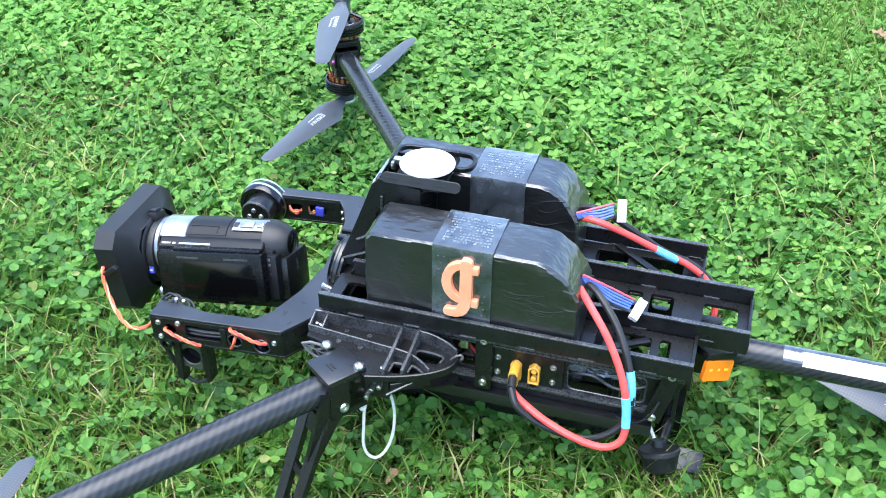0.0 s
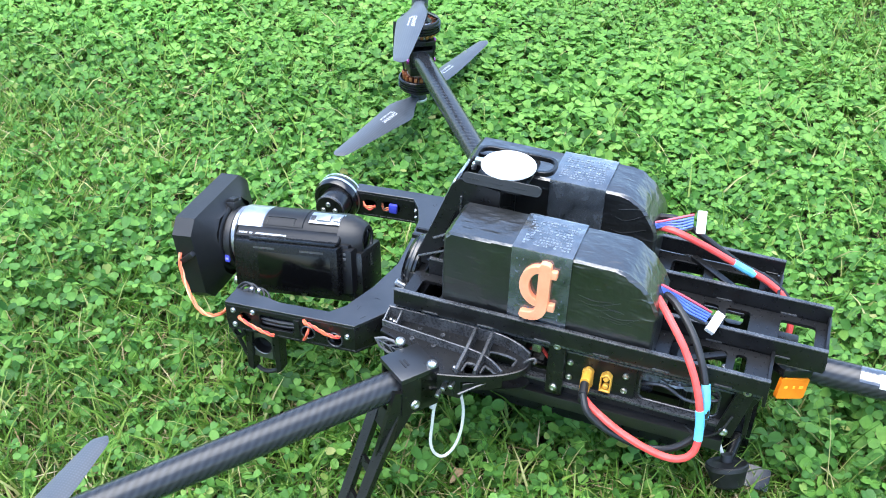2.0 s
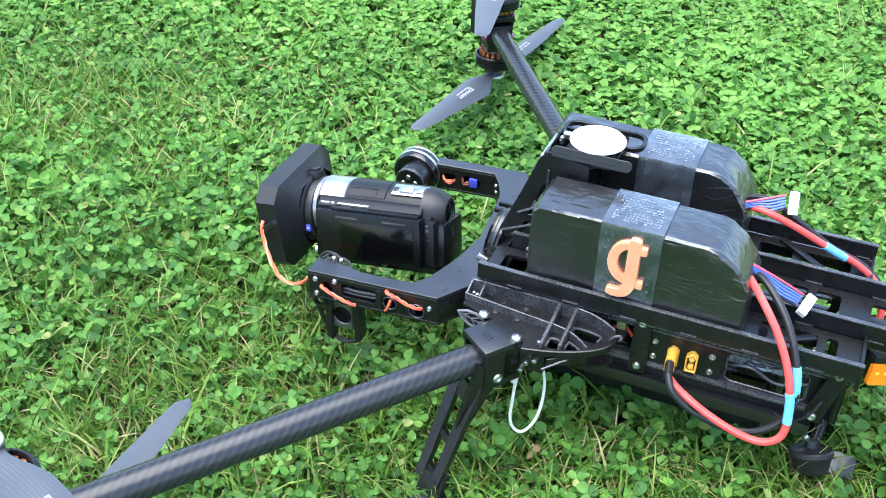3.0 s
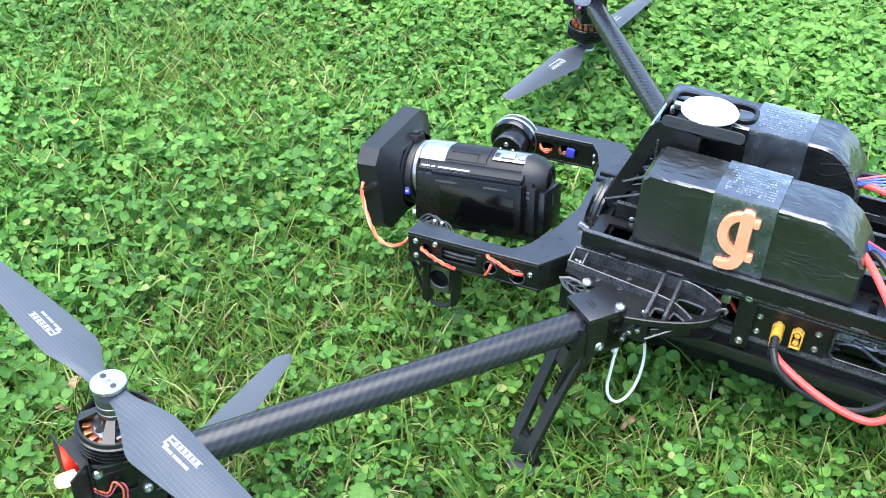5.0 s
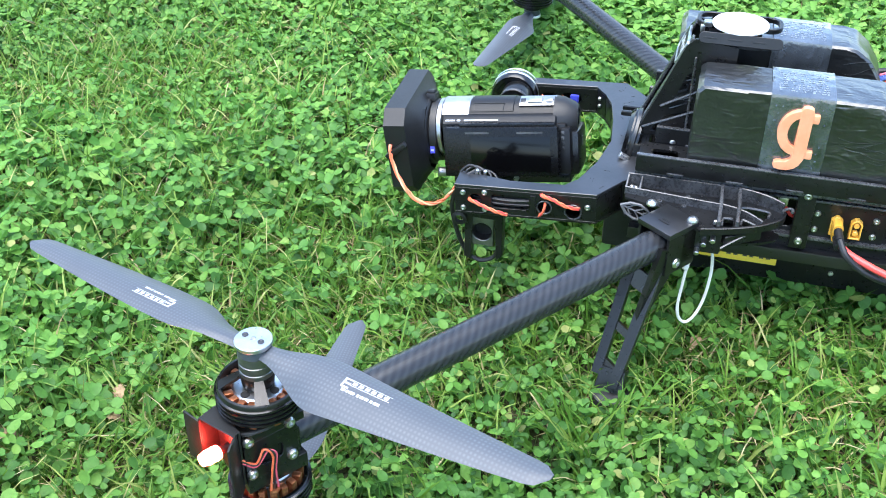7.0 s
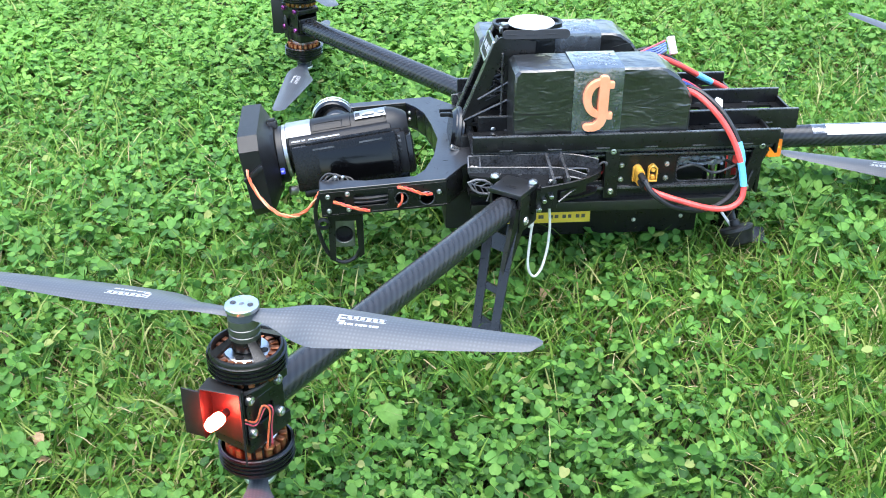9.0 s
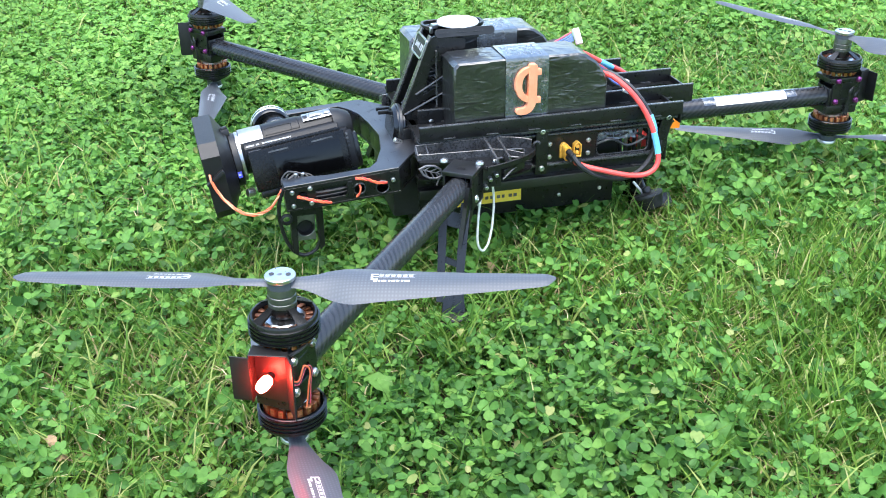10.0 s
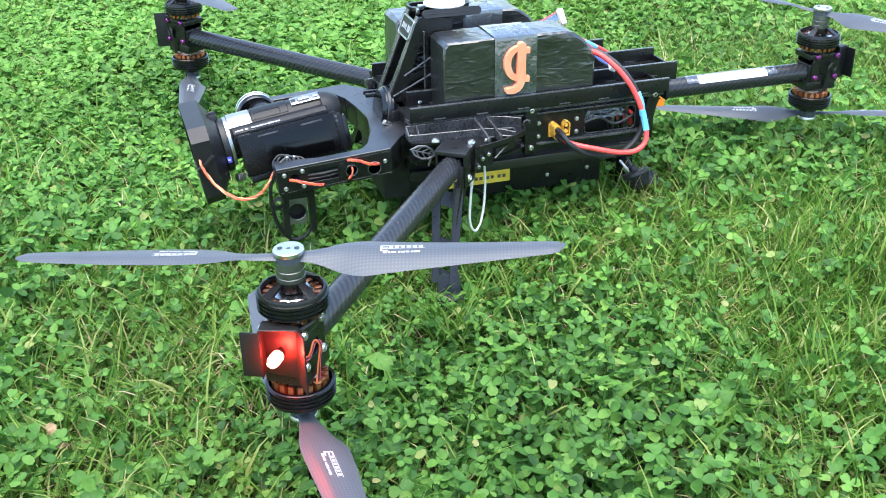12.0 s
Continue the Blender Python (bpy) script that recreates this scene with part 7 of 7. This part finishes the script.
# grass: short mown blades, some of them straw
def turf(count, y0, y1, least, more, power, scale, longest, wide, lean_by, mat, name, label, category):
    x, y = scatter(rs, count, y0, y1)
    keep = rs.uniform(0, 1, len(x)) < least + more * grassy(x, y) ** power
    x, y = x[keep], y[keep]
    length = rs.gamma(5.0, scale, len(x)).clip(0.012, longest)
    v, f = blades(rs, x, y, length, rs.uniform(wide * 0.45, wide, len(x)), lean_by)
    tagged(new(name, bulk_mesh(name, v, f, [mat])), label, category, kind="stuff")


turf(98000, -0.62, 0.30, 0.12, 1.1, 1.3, 0.0076, 0.060, 0.0027, 0.75, GRASS, "grass", "short mown grass blades among the clover", "grass")
turf(70000, 0.30, 1.50, 0.36, 0.75, 1.1, 0.0082, 0.070, 0.0030, 0.75, GRASS, "grass", "short mown grass blades among the clover", "grass")
turf(9000, -0.62, 1.00, 0.12, 0.6, 1.0, 0.0110, 0.085, 0.0022, 0.60, GRASS, "long_grass", "scattered longer grass blades in the lawn", "grass")
turf(50000, -0.62, 0.60, 0.10, 1.35, 1.5, 0.0066, 0.055, 0.0019, 1.15, DRY, "dry_stalks", "dry straw-coloured stalks lying in the lawn", "straw")


# a few thicker clumps of taller grass
for cx, cy, spread, count in ((0.17, -0.38, 0.060, 420), (0.24, -0.30, 0.050, 300), (0.12, -0.43, 0.035, 160), (0.29, -0.18, 0.050, 220), (-0.135, -0.240, 0.012, 80), (0.30, 0.72, 0.09, 420), (0.42, 0.80, 0.10, 420)):
    x, y = rs.normal(cx, spread, count), rs.normal(cy, spread, count)
    v, f = blades(rs, x, y, rs.gamma(7.0, 0.0068, count).clip(0.02, 0.08), rs.uniform(0.0013, 0.0028, count), 0.45)
    tagged(new("grass_clump", bulk_mesh("grass_clump", v, f, [GRASS])), "loose clump of taller bright grass in the lawn", "grass", "grass clumps", kind="stuff")


# the lawn goes on beyond the aircraft, coarser with distance
def outskirts():
    count = 60000
    ring = 0.75 * (8.0 / 0.75) ** rs.uniform(0.0, 1.0, count)
    a = rs.uniform(0, 6.283, count)
    x, y = ring * np.cos(a), ring * np.sin(a) + 0.35
    keep = rs.uniform(0, 1, count) > close_lawn(x, y)
    x, y, ring = x[keep], y[keep], ring[keep]
    size = 0.0146 * (0.45 + 0.55 * ring) * rs.uniform(0.75, 1.3, len(x))
    v, f = clover(rs, x, y, size, rs.uniform(0.008, 0.030, len(x)), DIAMOND, DIAMOND_TRIS, False)
    tagged(new("lawn_outskirts", bulk_mesh("lawn_outskirts", v, f, [CLOVER])), "wide clover lawn round the drone", "clover", kind="stuff")
    # scattered blades of grass among it
    x, y = x[::3] + 0.02, y[::3] - 0.01
    wide = 0.45 + 0.55 * ring[::3]
    v, f = blades(rs, x, y, rs.gamma(5.0, 0.0075, len(x)).clip(0.015, 0.07), 0.0036 * wide, 0.75)
    tagged(new("outer_grass", bulk_mesh("outer_grass", v, f, [GRASS])), "grass blades scattered through the wide lawn", "grass", kind="stuff")


outskirts()


# larger weeds: rosettes of long lobed leaves
WEED = leaf_material("weed_leaf", [(0.0, (0.06, 0.17, 0.03)), (0.5, (0.09, 0.23, 0.04)), (1.0, (0.15, 0.30, 0.06))], 0.5, 0.3)
DEAD = worn(material("dead_leaf", (0.35, 0.2, 0.1), 0.8), (0.18, 0.115, 0.055), (0.34, 0.235, 0.125), 160, 0.7, 0.9, 0.6, 0.001, 500)


def long_leaf(bm, base, turn, length, width, rise, lobes):
    """A drooping leaf blade with a folded midrib and a toothed rim."""
    n = 13
    rows = []
    wave = base.x * 91 + length * 700
    for i in range(n + 1):
        t = i / n
        w = width * math.sin(math.pi * min(1, 0.12 + 0.88 * t) ** 1.3) * (1 - ((0.5 if lobes else 0.22) * (i % 2))) * (1 if t < 0.99 else 0.1)
        p = Vector((length * t, 0, rise * math.sin(2.4 * t) + 0.004))
        rows.append([bm.verts.new(base + turn @ (p + Vector((-0.15 * w * (i % 2), w / 2, w * (0.12 + 0.16 * math.sin(wave + 1.9 * i)))))), bm.verts.new(base + turn @ p), bm.verts.new(base + turn @ (p + Vector((-0.15 * w * (i % 2), -w / 2, w * (0.12 + 0.16 * math.cos(wave + 2.3 * i))))))])
    for a, b in zip(rows, rows[1:]):
        bm.faces.new((a[0], a[1], b[1], b[0]))
        bm.faces.new((a[1], a[2], b[2], b[1]))


rng = random.Random(21)
WEED_PLACES = [(0.27, 0.00), (0.30, -0.05), (0.21, -0.03), (0.40, 0.12), (0.33, 0.55), (0.16, -0.40), (0.10, -0.50), (0.24, -0.36), (-0.10, -0.55), (0.34, -0.30), (-0.66, -0.42), (-0.58, -0.52), (-0.52, -0.28), (-0.44, -0.26), (-0.60, -0.10), (-0.02, -0.36), (0.02, -0.43), (-0.20, -0.30), (0.30, 0.25), (-0.45, 0.62), (-0.75, 0.30), (0.55, 0.40), (0.10, 0.62), (-0.30, -0.50), (-0.48, -0.40)]
for wx, wy in WEED_PLACES:
    bm = bmesh.new()
    a0 = rng.uniform(0, 6.28)
    for k in range(rng.randint(3, 5)):
        turn = Matrix.Rotation(a0 + k * rng.uniform(1.0, 1.7), 3, "Z")
        long_leaf(bm, Vector((wx, wy, float(ground_height(np.array(wx), np.array(wy))) - 0.002)), turn, rng.uniform(0.028, 0.052), rng.uniform(0.012, 0.021), rng.uniform(0.016, 0.030), rng.random() < 0.6)
    ob = new("weed", mesh_of(bm, "weed", WEED, 0))
    tagged(ob, "low weed with long toothed leaves in the lawn", "plant", "lawn weeds")
for wx, wy, sz in ((-0.537, -0.337, 0.013), (-0.470, -0.306, 0.011), (0.194, -0.040, 0.018), (-0.483, -0.289, 0.012), (-0.068, -0.129, 0.012), (0.350, 0.775, 0.030)):
    bm = bmesh.new()
    turn = Matrix.Rotation(rng.uniform(0, 6.28), 3, "Z") @ Matrix.Rotation(rng.uniform(-0.3, 0.1), 3, "Y")
    long_leaf(bm, Vector((wx, wy, 0.016)), turn, sz * 1.3, sz * 0.8, 0.006, False)
    ob = new("dead_leaf", mesh_of(bm, "dead_leaf", DEAD, 0))
    tagged(ob, "shrivelled brown leaf caught in the clover", "leaf", "dead leaves")
